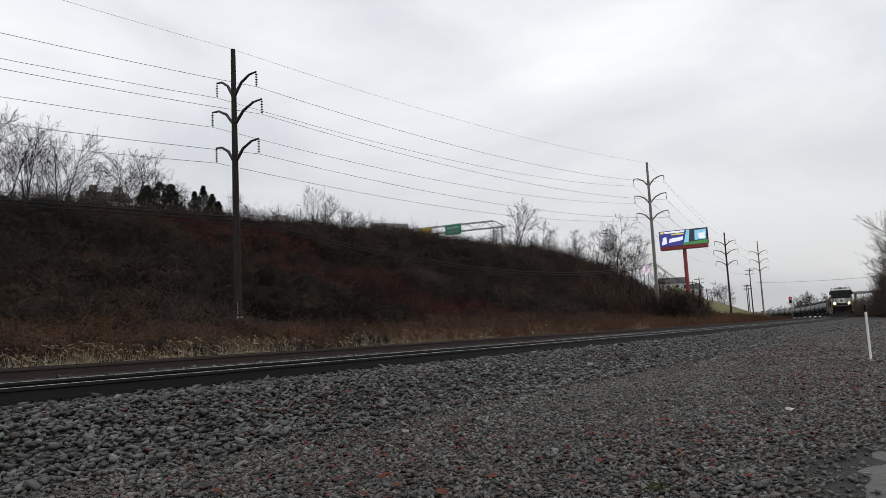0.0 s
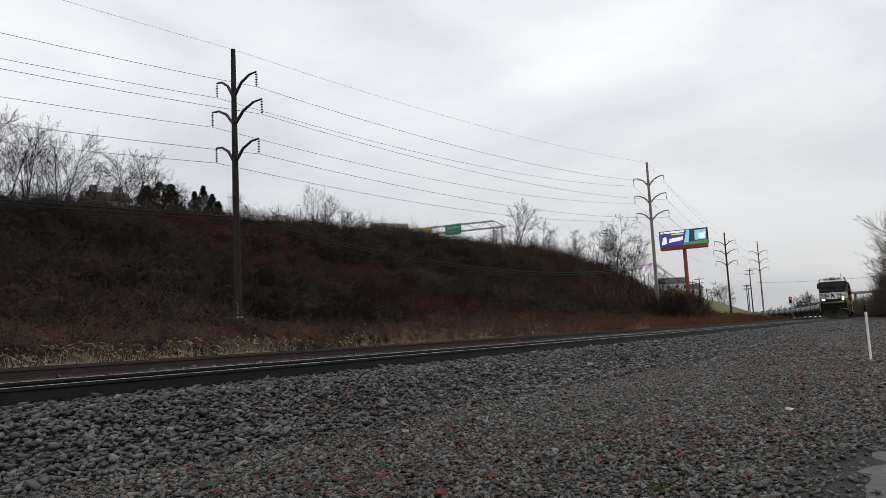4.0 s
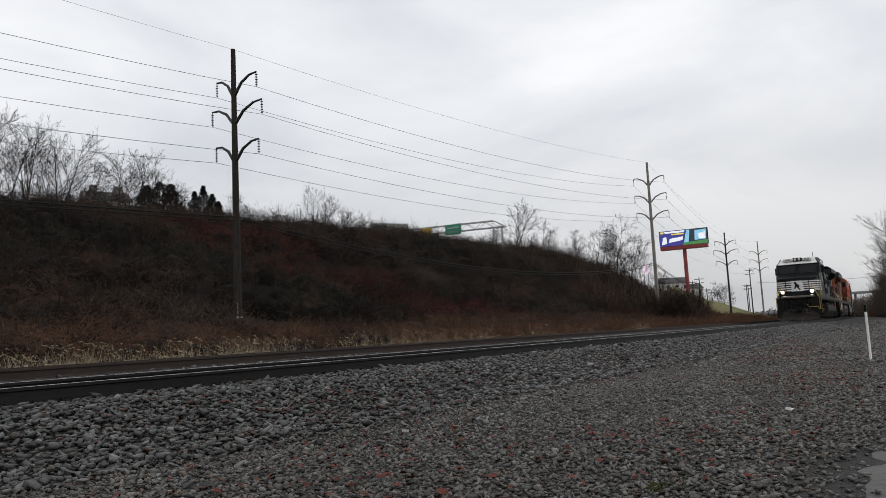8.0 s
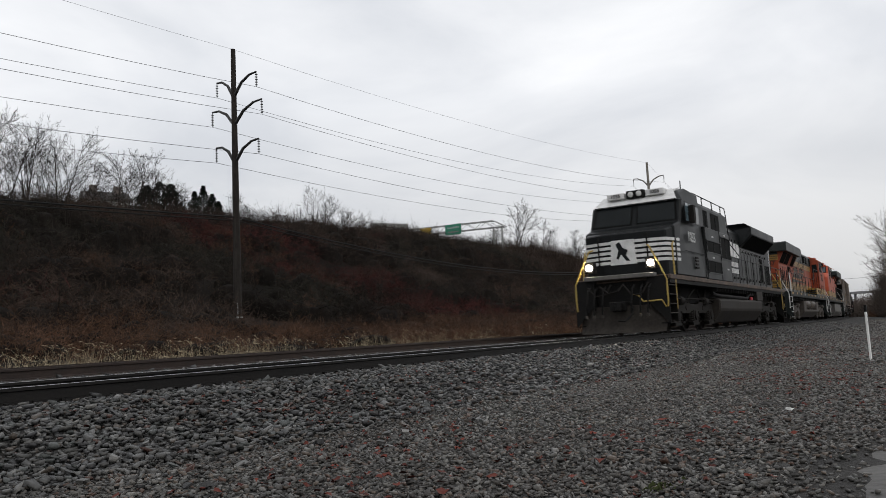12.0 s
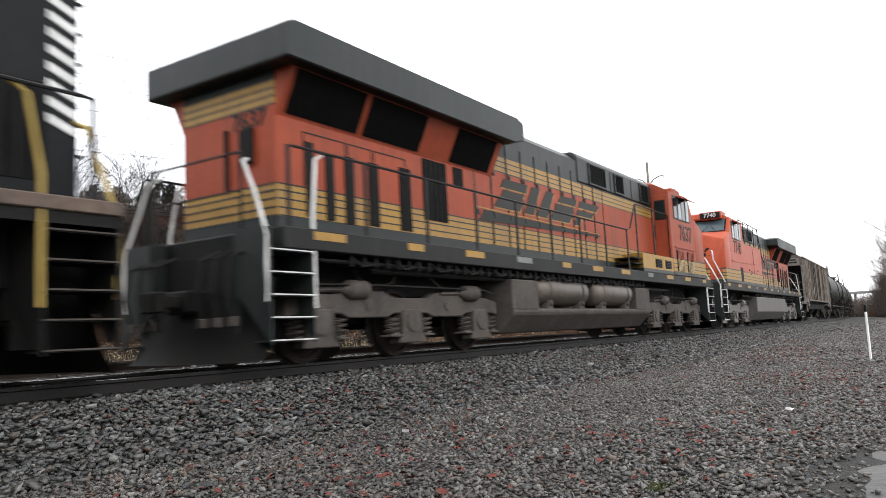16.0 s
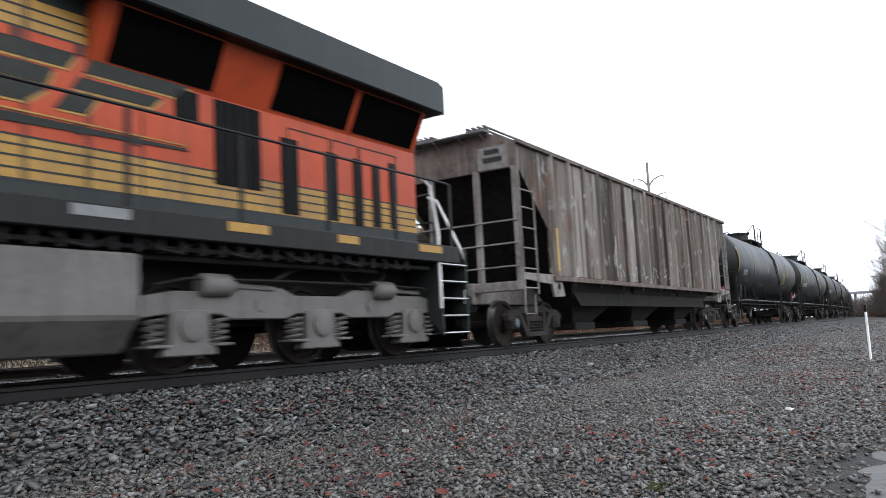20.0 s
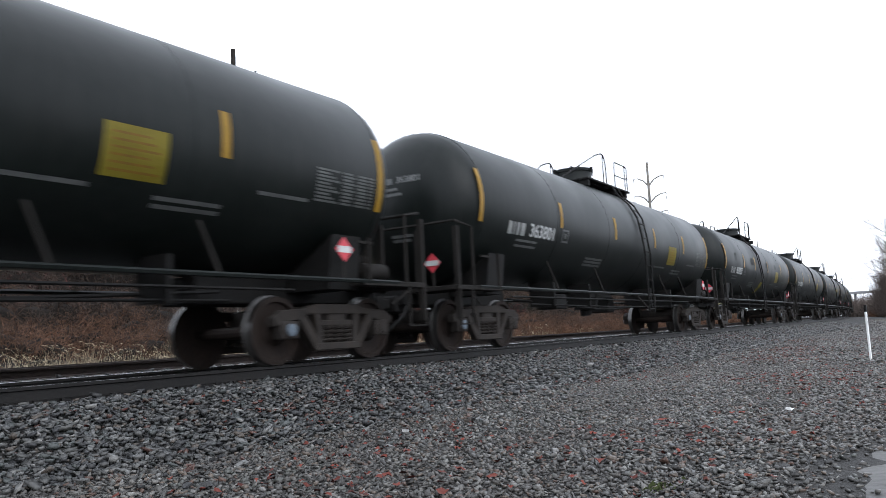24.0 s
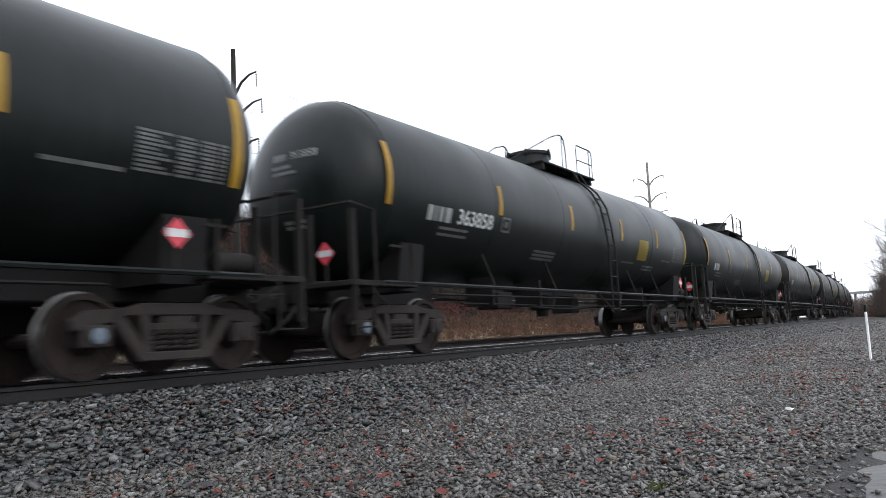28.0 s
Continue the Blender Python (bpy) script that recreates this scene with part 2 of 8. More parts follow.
M_pale_patch = mat("pale_tank_patch", (0.007, 0.0085, 0.009), (0.020, 0.0225, 0.024), 2.2, 0.5, spread=0.4, gloss=0.2)
M_brush = mat("brown_twigs", (0.0085, 0.0068, 0.0058), (0.085, 0.062, 0.050), 0.17, 0.95, island=0.2, gloss=0.05, spread=0.26, fine=9)
M_brush_dark = mat("dark_green_grey_twigs", (0.006, 0.006, 0.0048), (0.046, 0.042, 0.034), 0.17, 0.95, island=0.2, gloss=0.05, spread=0.26, fine=9)
M_brush_red = mat("red_brown_twigs", (0.022, 0.008, 0.0072), (0.105, 0.036, 0.032), 0.35, 0.95, island=0.3, gloss=0.05, spread=0.32)
M_brush_grey = mat("grey_twigs", (0.0085, 0.0075, 0.0066), (0.050, 0.043, 0.037), 0.5, 0.95, island=0.35, gloss=0.05)
M_brush_tan = mat("russet_weeds", (0.0325, 0.01875, 0.0125), (0.1475, 0.0825, 0.0525), 0.5, 0.95, island=0.35, gloss=0.05, spread=0.35)
M_straw = mat("dry_straw", (0.161, 0.1242, 0.0759), (0.575, 0.4945, 0.345), 0.8, 0.9, island=0.75, gloss=0.1)
M_bark = mat("dark_bark", (0.012, 0.010, 0.009), (0.034, 0.030, 0.026), 3.0, 0.95, bump=0.4, gloss=0.1)
M_pine = mat("evergreen_needles", (0.006, 0.010, 0.007), (0.022, 0.033, 0.022), 1.0, 0.85, island=0.7, gloss=0.1)
M_turf = mat("pale_turf", (0.085, 0.085, 0.038), (0.19, 0.175, 0.085), 0.3, 0.95, bump=0.5, fine=20, gloss=0.1)
M_mud = mat("wet_mud", (0.034, 0.032, 0.030), (0.092, 0.088, 0.083), 1.1, 0.66, bump=0.35, fine=16, gloss=0.35)
M_leaf = mat("fallen_leaf", (0.035, 0.010, 0.008), (0.150, 0.036, 0.024), 8.0, 0.8, island=0.85, gloss=0.2)
def stone_paint(name, palette, whole=False, rough=0.5, gloss=0.45, soil=(0.02, 0.018, 0.016), dust=0.35):
    """Broken stone: each piece takes one shade of the palette, with grain, and dirt lies over it in broad drifts."""
    m = bpy.data.materials.new(name)
    m.use_nodes = True
    n, k = m.node_tree.nodes, m.node_tree.links
    b = n["Principled BSDF"]
    b.inputs["Specular IOR Level"].default_value = gloss
    tc = n.new("ShaderNodeTexCoord")
    pick = n.new("ShaderNodeObjectInfo").outputs["Random"] if whole else n.new("ShaderNodeNewGeometry").outputs["Random Per Island"]
    ramp = n.new("ShaderNodeValToRGB")
    ramp.color_ramp.interpolation = "CONSTANT"
    e = ramp.color_ramp.elements
    while len(e) < len(palette):
        e.new(0.5)
    for item, (at, colour) in zip(e, palette):
        item.position, item.color = at, (*colour, 1)
    k.new(pick, ramp.inputs[0])
    grain = n.new("ShaderNodeTexNoise")
    grain.inputs["Scale"].default_value, grain.inputs["Detail"].default_value = 60.0, 3.0
    drift = n.new("ShaderNodeTexNoise")
    drift.inputs["Scale"].default_value, drift.inputs["Detail"].default_value = 0.9, 5.0
    for t in (grain, drift):
        k.new(tc.outputs["Object"], t.inputs["Vector"])
    gr = n.new("ShaderNodeMapRange")
    gr.inputs["From Min"].default_value, gr.inputs["From Max"].default_value = 0.3, 0.7
    gr.inputs["To Min"].default_value, gr.inputs["To Max"].default_value = 0.72, 1.25
    k.new(grain.outputs["Fac"], gr.inputs["Value"])
    scale = n.new("ShaderNodeVectorMath")
    scale.operation = "SCALE"
    k.new(ramp.outputs[0], scale.inputs[0])
    k.new(gr.outputs[0], scale.inputs["Scale"])
    cover = n.new("ShaderNodeMapRange")
    cover.inputs["From Min"].default_value, cover.inputs["From Max"].default_value, cover.inputs["To Max"].default_value = 0.42, 0.68, dust
    k.new(drift.outputs["Fac"], cover.inputs["Value"])
    mix = n.new("ShaderNodeMix")
    mix.data_type = "RGBA"
    mix.inputs["B"].default_value = (*soil, 1)
    k.new(cover.outputs[0], mix.inputs["Factor"])
    k.new(scale.outputs[0], mix.inputs["A"])
    k.new(mix.outputs["Result"], b.inputs["Base Color"])
    rr = n.new("ShaderNodeMapRange")
    rr.inputs["To Min"].default_value, rr.inputs["To Max"].default_value = rough - 0.15, rough + 0.2
    k.new(grain.outputs["Fac"], rr.inputs["Value"])
    k.new(rr.outputs[0], b.inputs["Roughness"])
    bp = n.new("ShaderNodeBump")
    bp.inputs["Strength"].default_value, bp.inputs["Distance"].default_value = 0.25, 0.006
    k.new(grain.outputs["Fac"], bp.inputs["Height"])
    k.new(bp.outputs[0], b.inputs["Normal"])
    return m


BALLAST_SHADES = ((0.0, (0.0172, 0.0172, 0.0181)), (0.17, (0.0361, 0.0361, 0.0361)), (0.36, (0.0568, 0.0559, 0.0533)), (0.53, (0.0473, 0.0516, 0.0490)), (0.66, (0.0791, 0.0774, 0.0722)), (0.79, (0.0645, 0.0516, 0.0413)), (0.87, (0.1161, 0.1144, 0.1101)), (0.945, (0.0731, 0.0327, 0.0241)), (0.965, (0.1700, 0.1650, 0.1550)))
YARD_SHADES = ((0.00, (0.0245, 0.0229, 0.0210)), (0.22, (0.0464, 0.0445, 0.0407)), (0.42, (0.0722, 0.0673, 0.0604)), (0.57, (0.0632, 0.0648, 0.0579)), (0.68, (0.0903, 0.0686, 0.0518)), (0.78, (0.1161, 0.1093, 0.0986)), (0.89, (0.0774, 0.0445, 0.0320)), (0.93, (0.1700, 0.1650, 0.1503)), (0.975, (0.1700, 0.1650, 0.1550)))
M_pebble = stone_paint("packed_gravel", YARD_SHADES, soil=(0.038, 0.031, 0.026), dust=0.45)
M_stone = stone_paint("ballast_stone", BALLAST_SHADES)
M_stone_one = stone_paint("loose_ballast_stone", BALLAST_SHADES, True)
M_moss = mat("green_moss", (0.022, 0.027, 0.012), (0.060, 0.072, 0.028), 12.0, 0.9, island=0.7, gloss=0.1)
M_concrete = mat("far_concrete", (0.16, 0.16, 0.165), (0.26, 0.26, 0.265), 0.4, 0.85, streak=0.3, streak_colour=(0.1, 0.1, 0.1))
M_paper = mat("scrap_paper", (0.60, 0.60, 0.58), (0.78, 0.78, 0.76), 9.0, 0.8)
M_post = mat("white_marker_plastic", (0.62, 0.62, 0.60), (0.80, 0.80, 0.78), 6.0, 0.55, streak=0.3, streak_colour=(0.35, 0.34, 0.32))
M_insul = mat("grey_insulator", (0.03, 0.03, 0.032), (0.07, 0.07, 0.074), 5.0, 0.35)
M_signgreen = mat("green_sign_sheet", (0.012, 0.16, 0.095), (0.02, 0.22, 0.13), 2.0, 0.5)
M_signyellow = mat("yellow_sign_sheet", (0.42, 0.27, 0.02), (0.55, 0.36, 0.03), 2.0, 0.5)
M_steel = mat("galvanised_steel", (0.16, 0.16, 0.155), (0.30, 0.30, 0.29), 2.0, 0.55, metal=0.5)
M_redpaint = mat("red_sign_post_paint", (0.20, 0.022, 0.025), (0.30, 0.04, 0.04), 1.0, 0.55, streak=0.3)
M_wall = mat("pale_house_wall", (0.40, 0.39, 0.37), (0.55, 0.54, 0.52), 1.0, 0.8)
M_roof = mat("dark_roof_shingle", (0.035, 0.033, 0.033), (0.08, 0.075, 0.072), 2.0, 0.85)
M_brick = mat("dull_chimney_brick", (0.085, 0.07, 0.062), (0.16, 0.135, 0.12), 4.0, 0.85)
M_trailer = mat("white_trailer_sheet", (0.55, 0.56, 0.57), (0.72, 0.73, 0.74), 0.6, 0.4)
M_screen_blue = glow("screen_navy", (0.035, 0.035, 0.20), 0.77)
M_screen_white = glow("screen_white", (0.85, 0.88, 0.95), 0.56)
M_screen_green = glow("screen_green", (0.06, 0.22, 0.07), 0.56)
M_screen_sky = glow("screen_sky", (0.25, 0.55, 0.75), 0.56)
M_screen_dark = glow("screen_dark", (0.02, 0.03, 0.04), 0.8)
M_screen_yellow = glow("screen_yellow", (0.8, 0.65, 0.12), 0.56)
M_signal_red = glow("red_signal_lens", (1.0, 0.05, 0.06), 3.0)
M_screen_pink = glow("screen_pale_pink", (0.62, 0.50, 0.60), 0.9)
M_twig = mat("bare_twigs", (0.012, 0.010, 0.009), (0.040, 0.033, 0.028), 0.6, 0.95, island=0.4, gloss=0.05)
M_brush_pale = mat("pale_bare_twigs", (0.035, 0.028, 0.024), (0.150, 0.122, 0.106), 0.5, 0.95, island=0.4, gloss=0.05)
# ---- mesh helpers ----


def box(bm, x0, x1, y0, y1, z0, z1, bevel=0.0):
    """A box from corner to corner, its edges bevelled if asked."""
    v = [bm.verts.new(p) for p in ((x0, y0, z0), (x1, y0, z0), (x1, y1, z0), (x0, y1, z0), (x0, y0, z1), (x1, y0, z1), (x1, y1, z1), (x0, y1, z1))]
    f = [bm.faces.new([v[i] for i in q]) for q in ((3, 2, 1, 0), (4, 5, 6, 7), (0, 1, 5, 4), (1, 2, 6, 5), (2, 3, 7, 6), (3, 0, 4, 7))]
    if bevel:
        bmesh.ops.bevel(bm, geom=list({e for q in f for e in q.edges}), offset=bevel, segments=1, affect="EDGES", profile=0.5)


def prism(bm, outline, a, b, axis="y", bevel=0.0):
    """A flat outline drawn out from a to b along an axis. The outline is (x, z) for y, (y, z) for x, (x, y) for z."""
    def at(p, d):
        return (p[0], d, p[1]) if axis == "y" else (d, p[0], p[1]) if axis == "x" else (p[0], p[1], d)
    lo, hi = [bm.verts.new(at(p, a)) for p in outline], [bm.verts.new(at(p, b)) for p in outline]
    n = len(outline)
    f = [bm.faces.new(lo[::-1]), bm.faces.new(hi)] + [bm.faces.new((lo[i], lo[(i + 1) % n], hi[(i + 1) % n], hi[i])) for i in range(n)]
    bmesh.ops.recalc_face_normals(bm, faces=f)
    if bevel:
        bmesh.ops.bevel(bm, geom=list({e for q in f for e in q.edges}), offset=bevel, segments=1, affect="EDGES", profile=0.5)


def tube(bm, pts, r, sides=6, r_end=None, caps=True):
    """A round bar through the points, tapering from r to r_end."""
    pts = [Vector(p) for p in pts]
    rings, side = [], None
    for i, p in enumerate(pts):
        d = (pts[min(i + 1, len(pts) - 1)] - pts[max(i - 1, 0)]).normalized()
        side = d.orthogonal().normalized() if side is None else (side - d * side.dot(d)).normalized()
        other, q = d.cross(side), r if r_end is None else r + (r_end - r) * i / (len(pts) - 1)
        rings.append([bm.verts.new(p + q * (math.cos(a) * side + math.sin(a) * other)) for a in (2 * math.pi * j / sides for j in range(sides))])
    for a, b in zip(rings, rings[1:]):
        for j in range(sides):
            bm.faces.new((a[j], a[(j + 1) % sides], b[(j + 1) % sides], b[j]))
    if caps:
        bm.faces.new(rings[0][::-1])
        bm.faces.new(rings[-1])


def lathe(bm, profile, axis="y", at=(0, 0, 0), sides=24):
    """A turned body: profile of (distance along the axis, radius)."""
    at, rings = Vector(at), []
    for d, r in profile:
        ring = []
        for j in range(sides):
            a = 2 * math.pi * j / sides
            c, s = r * math.cos(a), r * math.sin(a)
            ring.append(bm.verts.new(at + Vector((d, c, s) if axis == "x" else (s, d, c) if axis == "y" else (c, s, d))))
        rings.append(ring)
    f = []
    for a, b in zip(rings, rings[1:]):
        f += [bm.faces.new((a[j], a[(j + 1) % sides], b[(j + 1) % sides], b[j])) for j in range(sides)]
    f += [bm.faces.new(rings[0][::-1]), bm.faces.new(rings[-1])]
    return f


def mesh_of(name, bm, material, smooth=False):
    me = bpy.data.meshes.new(name)
    bm.to_mesh(me)
    bm.free()
    for m in material if isinstance(material, (list, tuple)) else [material]:
        me.materials.append(m)
    if smooth:
        me.polygons.foreach_set("use_smooth", [True] * len(me.polygons))
        me.set_sharp_from_angle(angle=radians(35))
    return me


def part(name, bm, material, parent, label="", smooth=False, m=None):
    """Links a bmesh as one mesh object under a thing or a part."""
    ob = new(name, mesh_of(name, bm, material, smooth))
    ob.parent = parent
    if m is not None:
        ob.matrix_basis = m
    return tagged(ob, label) if label else ob


def again(name, me, parent, m, label=""):
    """One more object on a mesh that stands already."""
    ob = new(name, me)
    ob.parent, ob.matrix_basis = parent, m
    return tagged(ob, label) if label else ob


def thing(name, label, category, m=None, group="", kind=""):
    ob = tagged(new(name), label, category, group, kind)
    ob.empty_display_size = 0.2
    if m is not None:
        ob.matrix_basis = m
    return ob


def raw(name, verts, faces, material, smooth=False):
    """An object from arrays of vertices and faces."""
    me = bpy.data.meshes.new(name)
    me.from_pydata([tuple(v) for v in verts], [], [tuple(f) for f in faces])
    for m in material if isinstance(material, (list, tuple)) else [material]:
        me.materials.append(m)
    if smooth:
        me.polygons.foreach_set("use_smooth", [True] * len(me.polygons))
    return new(name, me)


def lettering(name, words, size, material, parent, m, thick=0.004, slant=0.0, wide=1.0):
    """Raised painted letters in the built-in font, centred on the pose."""
    cu = bpy.data.curves.new(name, "FONT")
    cu.body, cu.size, cu.align_x, cu.align_y, cu.extrude, cu.shear = words, size, "CENTER", "CENTER", thick, slant
    cu.offset, cu.resolution_u = 0.012 * size, 3
    tmp = new(name, cu)
    me = bpy.data.meshes.new_from_object(tmp)
    bpy.data.objects.remove(tmp)
    me.materials.append(material)
    if wide != 1.0:
        for v in me.vertices:
            v.co.x *= wide
    ob = new(name, me)
    ob.parent, ob.matrix_basis = parent, m
    return ob


# ---- the lie of the land ----
PROFILE = [(-900, -1.2), (-60, -0.9), (-12, -0.60), (-3.6, -0.55), (-2.8, -0.49), (-1.75, -0.27), (-1.35, -0.215), (-0.6, -0.20), (0, -0.19), (1.45, -0.20), (2.1, -0.26), (2.7, -0.18),
           (3.0, -0.13), (4.4, -0.09), (5.9, -0.13), (6.6, -0.2), (7.6, -0.35), (10, -0.3), (14, 0.0), (22, 0.7), (30, 1.9), (40, 5.6), (54, 11.6), (62, 13.6), (70, 13.8), (120, 14.4), (300, 18), (900, 22)]


def ease(t):
    t = min(1.0, max(0.0, t))
    return t * t * (3 - 2 * t)


def hill(x):
    """How much of the hill stands at x: it swells and then falls away up the line."""
    return (1.0 + 0.16 * ease((x - 40.0) / 70.0)) * (1.0 - 0.92 * ease((x - 165.0) / 100.0))


def land(s, l):
    for (a, za), (b, zb) in zip(PROFILE, PROFILE[1:]):
        if l <= b:
            t = (l - a) / (b - a)
            z = za + (zb - za) * (ease(t) if l > 10 else t)
            break
    else:
        z = PROFILE[-1][1]
    if l > 12:
        z = 0.5 + (z - 0.5) * hill(s) if z > 0.5 else z
        z += 0.6 * noise.noise(Vector((s * 0.05, l * 0.05, 0))) * min(1, (l - 12) / 15)
    elif -40 < l < -3.4:
        z += 0.035 * noise.noise(Vector((s * 0.35, l * 0.35, 3.0))) + 0.012 * noise.noise(Vector((s * 1.6, l * 1.6, 7.0)))
    return z


def land_at(x, y):
    return land(x, y - MID - BEND * x * x / 2)


def bulk(name, verts, tris, material):
    """One object from arrays of vertices and triangles."""
    me = bpy.data.meshes.new(name)
    verts, tris = np.asarray(verts, dtype=np.float32), np.asarray(tris, dtype=np.int32)
    me.vertices.add(len(verts)), me.loops.add(tris.size), me.polygons.add(len(tris))
    me.vertices.foreach_set("co", verts.ravel())
    me.loops.foreach_set("vertex_index", tris.ravel())
    me.polygons.foreach_set("loop_start", np.arange(0, tris.size, 3, dtype=np.int32))
    me.update(calc_edges=True)
    me.materials.append(material)
    return new(name, me)
# ---- ground ----
def build_ground():
    ls = sorted({float(a) for a, _ in PROFILE} | {-300, -150, -30, -20, -2.2, -3.1} | {-9.0 + 0.3 * i for i in range(18)} | {float(v) for v in range(8, 80, 3)} | {90, 105, 150, 200, 450, 650})
    ss = list(range(-300, -40, 40)) + list(range(-40, 0, 8)) + [0.4 * i for i in range(60)] + list(range(24, 300, 4)) + list(range(300, 1200, 25))
    verts, faces = [], []
    for s in ss:
        for l in ls:
            verts.append(along(s, l, land(s, l)))
    n = len(ls)
    for i in range(len(ss) - 1):
        for j in range(n - 1):
            faces.append((i * n + j, (i + 1) * n + j, (i + 1) * n + j + 1, i * n + j + 1))
    ob = raw("ground", verts, faces, [M_ground, M_soil_shade], True)
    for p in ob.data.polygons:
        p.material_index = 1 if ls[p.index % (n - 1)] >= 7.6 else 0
    tagged(ob, "dark damp gravel yard rising into a brown brushy hill, darkened for shaded gaps", "ground", kind="structure")


build_ground()


def strip(bm, outline, l, z, s0, s1, step):
    """A rolled section (across, up) drawn along the line."""
    rings, s = [], s0
    while s <= s1 + 1e-6:
        rings.append([bm.verts.new(along(s, l + a, z + b)) for a, b in outline])
        s += step
    n = len(outline)
    for a, b in zip(rings, rings[1:]):
        for i in range(n):
            bm.faces.new((a[i], b[i], b[(i + 1) % n], a[(i + 1) % n]))


RAIL = [(-0.070, -0.171), (0.070, -0.171), (0.070, -0.160), (0.012, -0.140), (0.010, -0.045), (0.036, -0.034), (0.036, -0.002), (-0.036, -0.002), (-0.036, -0.034), (-0.010, -0.045), (-0.012, -0.140), (-0.070, -0.160)]
for track, l0, z0, m in ((1, 0.0, 0.0, M_rail), (2, 4.45, 0.10, M_rust_rail)):
    for side in (-1, 1):
        bm = bmesh.new()
        strip(bm, RAIL, l0 + side * 0.755, z0, -60, 640, 4.0)
        rail = new("rail", mesh_of("rail", bm, m))
        tagged(rail, "dark steel rail with a worn bright head" if track == 1 else "rust-brown steel rail of the far track", "rail", kind="structure")
        bm = bmesh.new()
        strip(bm, [(-0.030, -0.002), (0.030, -0.002), (0.026, 0.0), (-0.026, 0.0)], l0 + side * 0.755, z0, -60, 640, 4.0)
        part("running_band", bm, M_polish if track == 1 else M_rust_rail, rail)


# spikes and anchors along the foot of the near rail
bm = bmesh.new()
s = 1.2
while s < 46:
    for l in (-0.755 - 0.085, -0.755 + 0.085):
        p = along(s, l, -0.158)
        box(bm, p.x - 0.022, p.x + 0.022, p.y - 0.025, p.y + 0.025, p.z - 0.02, p.z + 0.018)
    s += 0.27
tagged(new("rail_spikes", mesh_of("rail_spikes", bm, M_rail)), "rusty spikes and clips along the rail foot", "rail spike", kind="stuff")
# ties under both tracks, almost buried in the ballast
bm = bmesh.new()
box(bm, -0.11, 0.11, -1.30, 1.30, -0.36, -0.180, 0.01)
tie_mesh = mesh_of("tie", bm, M_tie)
for l0, z0 in ((0.0, -0.012), (4.45, 0.10)):
    for i in range(90):
        s = 0.6 + i * 0.54
        t = tagged(new("tie", tie_mesh), "dark creosoted wooden tie bedded in ballast", "tie", group="ties under the tracks", kind="structure")
        t.matrix_basis = pose(*along(s, l0, z0), 0, 0, heading(s))
# ---- transmission line ----
def davit_pole(foot, height, wood, label, arms, pale=False):
    """A tall single pole with three pairs of curved arms and hanging insulators; arms lie along y. Returns the wire ends."""
    ob = thing("transmission_pole", label, "transmission pole", pose(*foot), "transmission line poles")
    bm = bmesh.new()
    tube(bm, [(0, 0, -0.8), (0, 0, height * 0.5), (0, 0, height)], 0.27, 12, 0.15)
    part("shaft", bm, wood, ob, smooth=True)
    ends = []
    for z, near, far in arms:
        for side, reach in ((-1, near), (1, far)):
            rise = 0.85 if side < 0 else 0.95
            bm = bmesh.new()
            tube(bm, [(0, side * 0.1, z - 0.25), (0, side * reach * 0.35, z + rise * 0.55), (0, side * reach * 0.7, z + rise * 0.95), (0, side * reach, z + rise)], 0.11, 8, 0.06)
            part("davit_arm", bm, wood if pale else M_arm, ob, smooth=True)
            bm = bmesh.new()
            tube(bm, [(0, side * reach, z + rise), (0, side * reach, z + rise - 1.0)], 0.02, 5)
            for i in range(5):
                q = z + rise - 0.18 - i * 0.17
                lathe(bm, [(q - 0.03, 0.03), (q - 0.02, 0.085), (q + 0.01, 0.085), (q + 0.04, 0.03)], "z", (0, side * reach, 0), 10)
            part("insulator", bm, M_insul, ob)
            ends.append(Vector((foot[0], foot[1] + side * reach, foot[2] + z + rise - 1.0)))
    return ends, Vector((foot[0], foot[1], foot[2] + height))


ARMS = [(15.5, 2.15, 1.65), (13.6, 2.6, 2.15), (11.1, 2.25, 1.8)]
ARMS_TALL = [(18.5, 2.2, 2.1), (16.05, 2.35, 2.1), (13.6, 2.5, 2.0)]
P1, P2, P3, P4 = (32.45, 37.75, 0.9), (102.0, 33.9, 1.2), (190.4, 45.6, 1.0), (243.2, 48.85, 2.0)
e1, t1 = davit_pole(P1, 18.73, M_pole_wood, "tall dark wooden transmission pole with curved arms", [(15.85, 2.15, 1.65), (13.95, 2.6, 2.15), (11.45, 2.25, 1.8)])
e2, t2 = davit_pole(P2, 21.48, M_pole_pale, "tall pale transmission pole with curved arms", ARMS_TALL, True)
e3, t3 = davit_pole(P3, 20.62, M_pole_wood, "tall dark transmission pole beside the curve", [(17.7, 2.5, 2.5), (15.5, 2.9, 2.9), (12.8, 2.5, 2.5)])
e4, t4 = davit_pole(P4, 21.8, M_pole_pale, "tall pale transmission pole far up the line", [(18.0, 2.6, 2.6), (15.4, 2.6, 2.6), (12.9, 2.6, 2.6)], True)
P0 = (-36.0, 40.0, 0.4)
e0, t0 = davit_pole(P0, 19.5, M_pole_wood, "tall dark wooden transmission pole back down the line", ARMS)


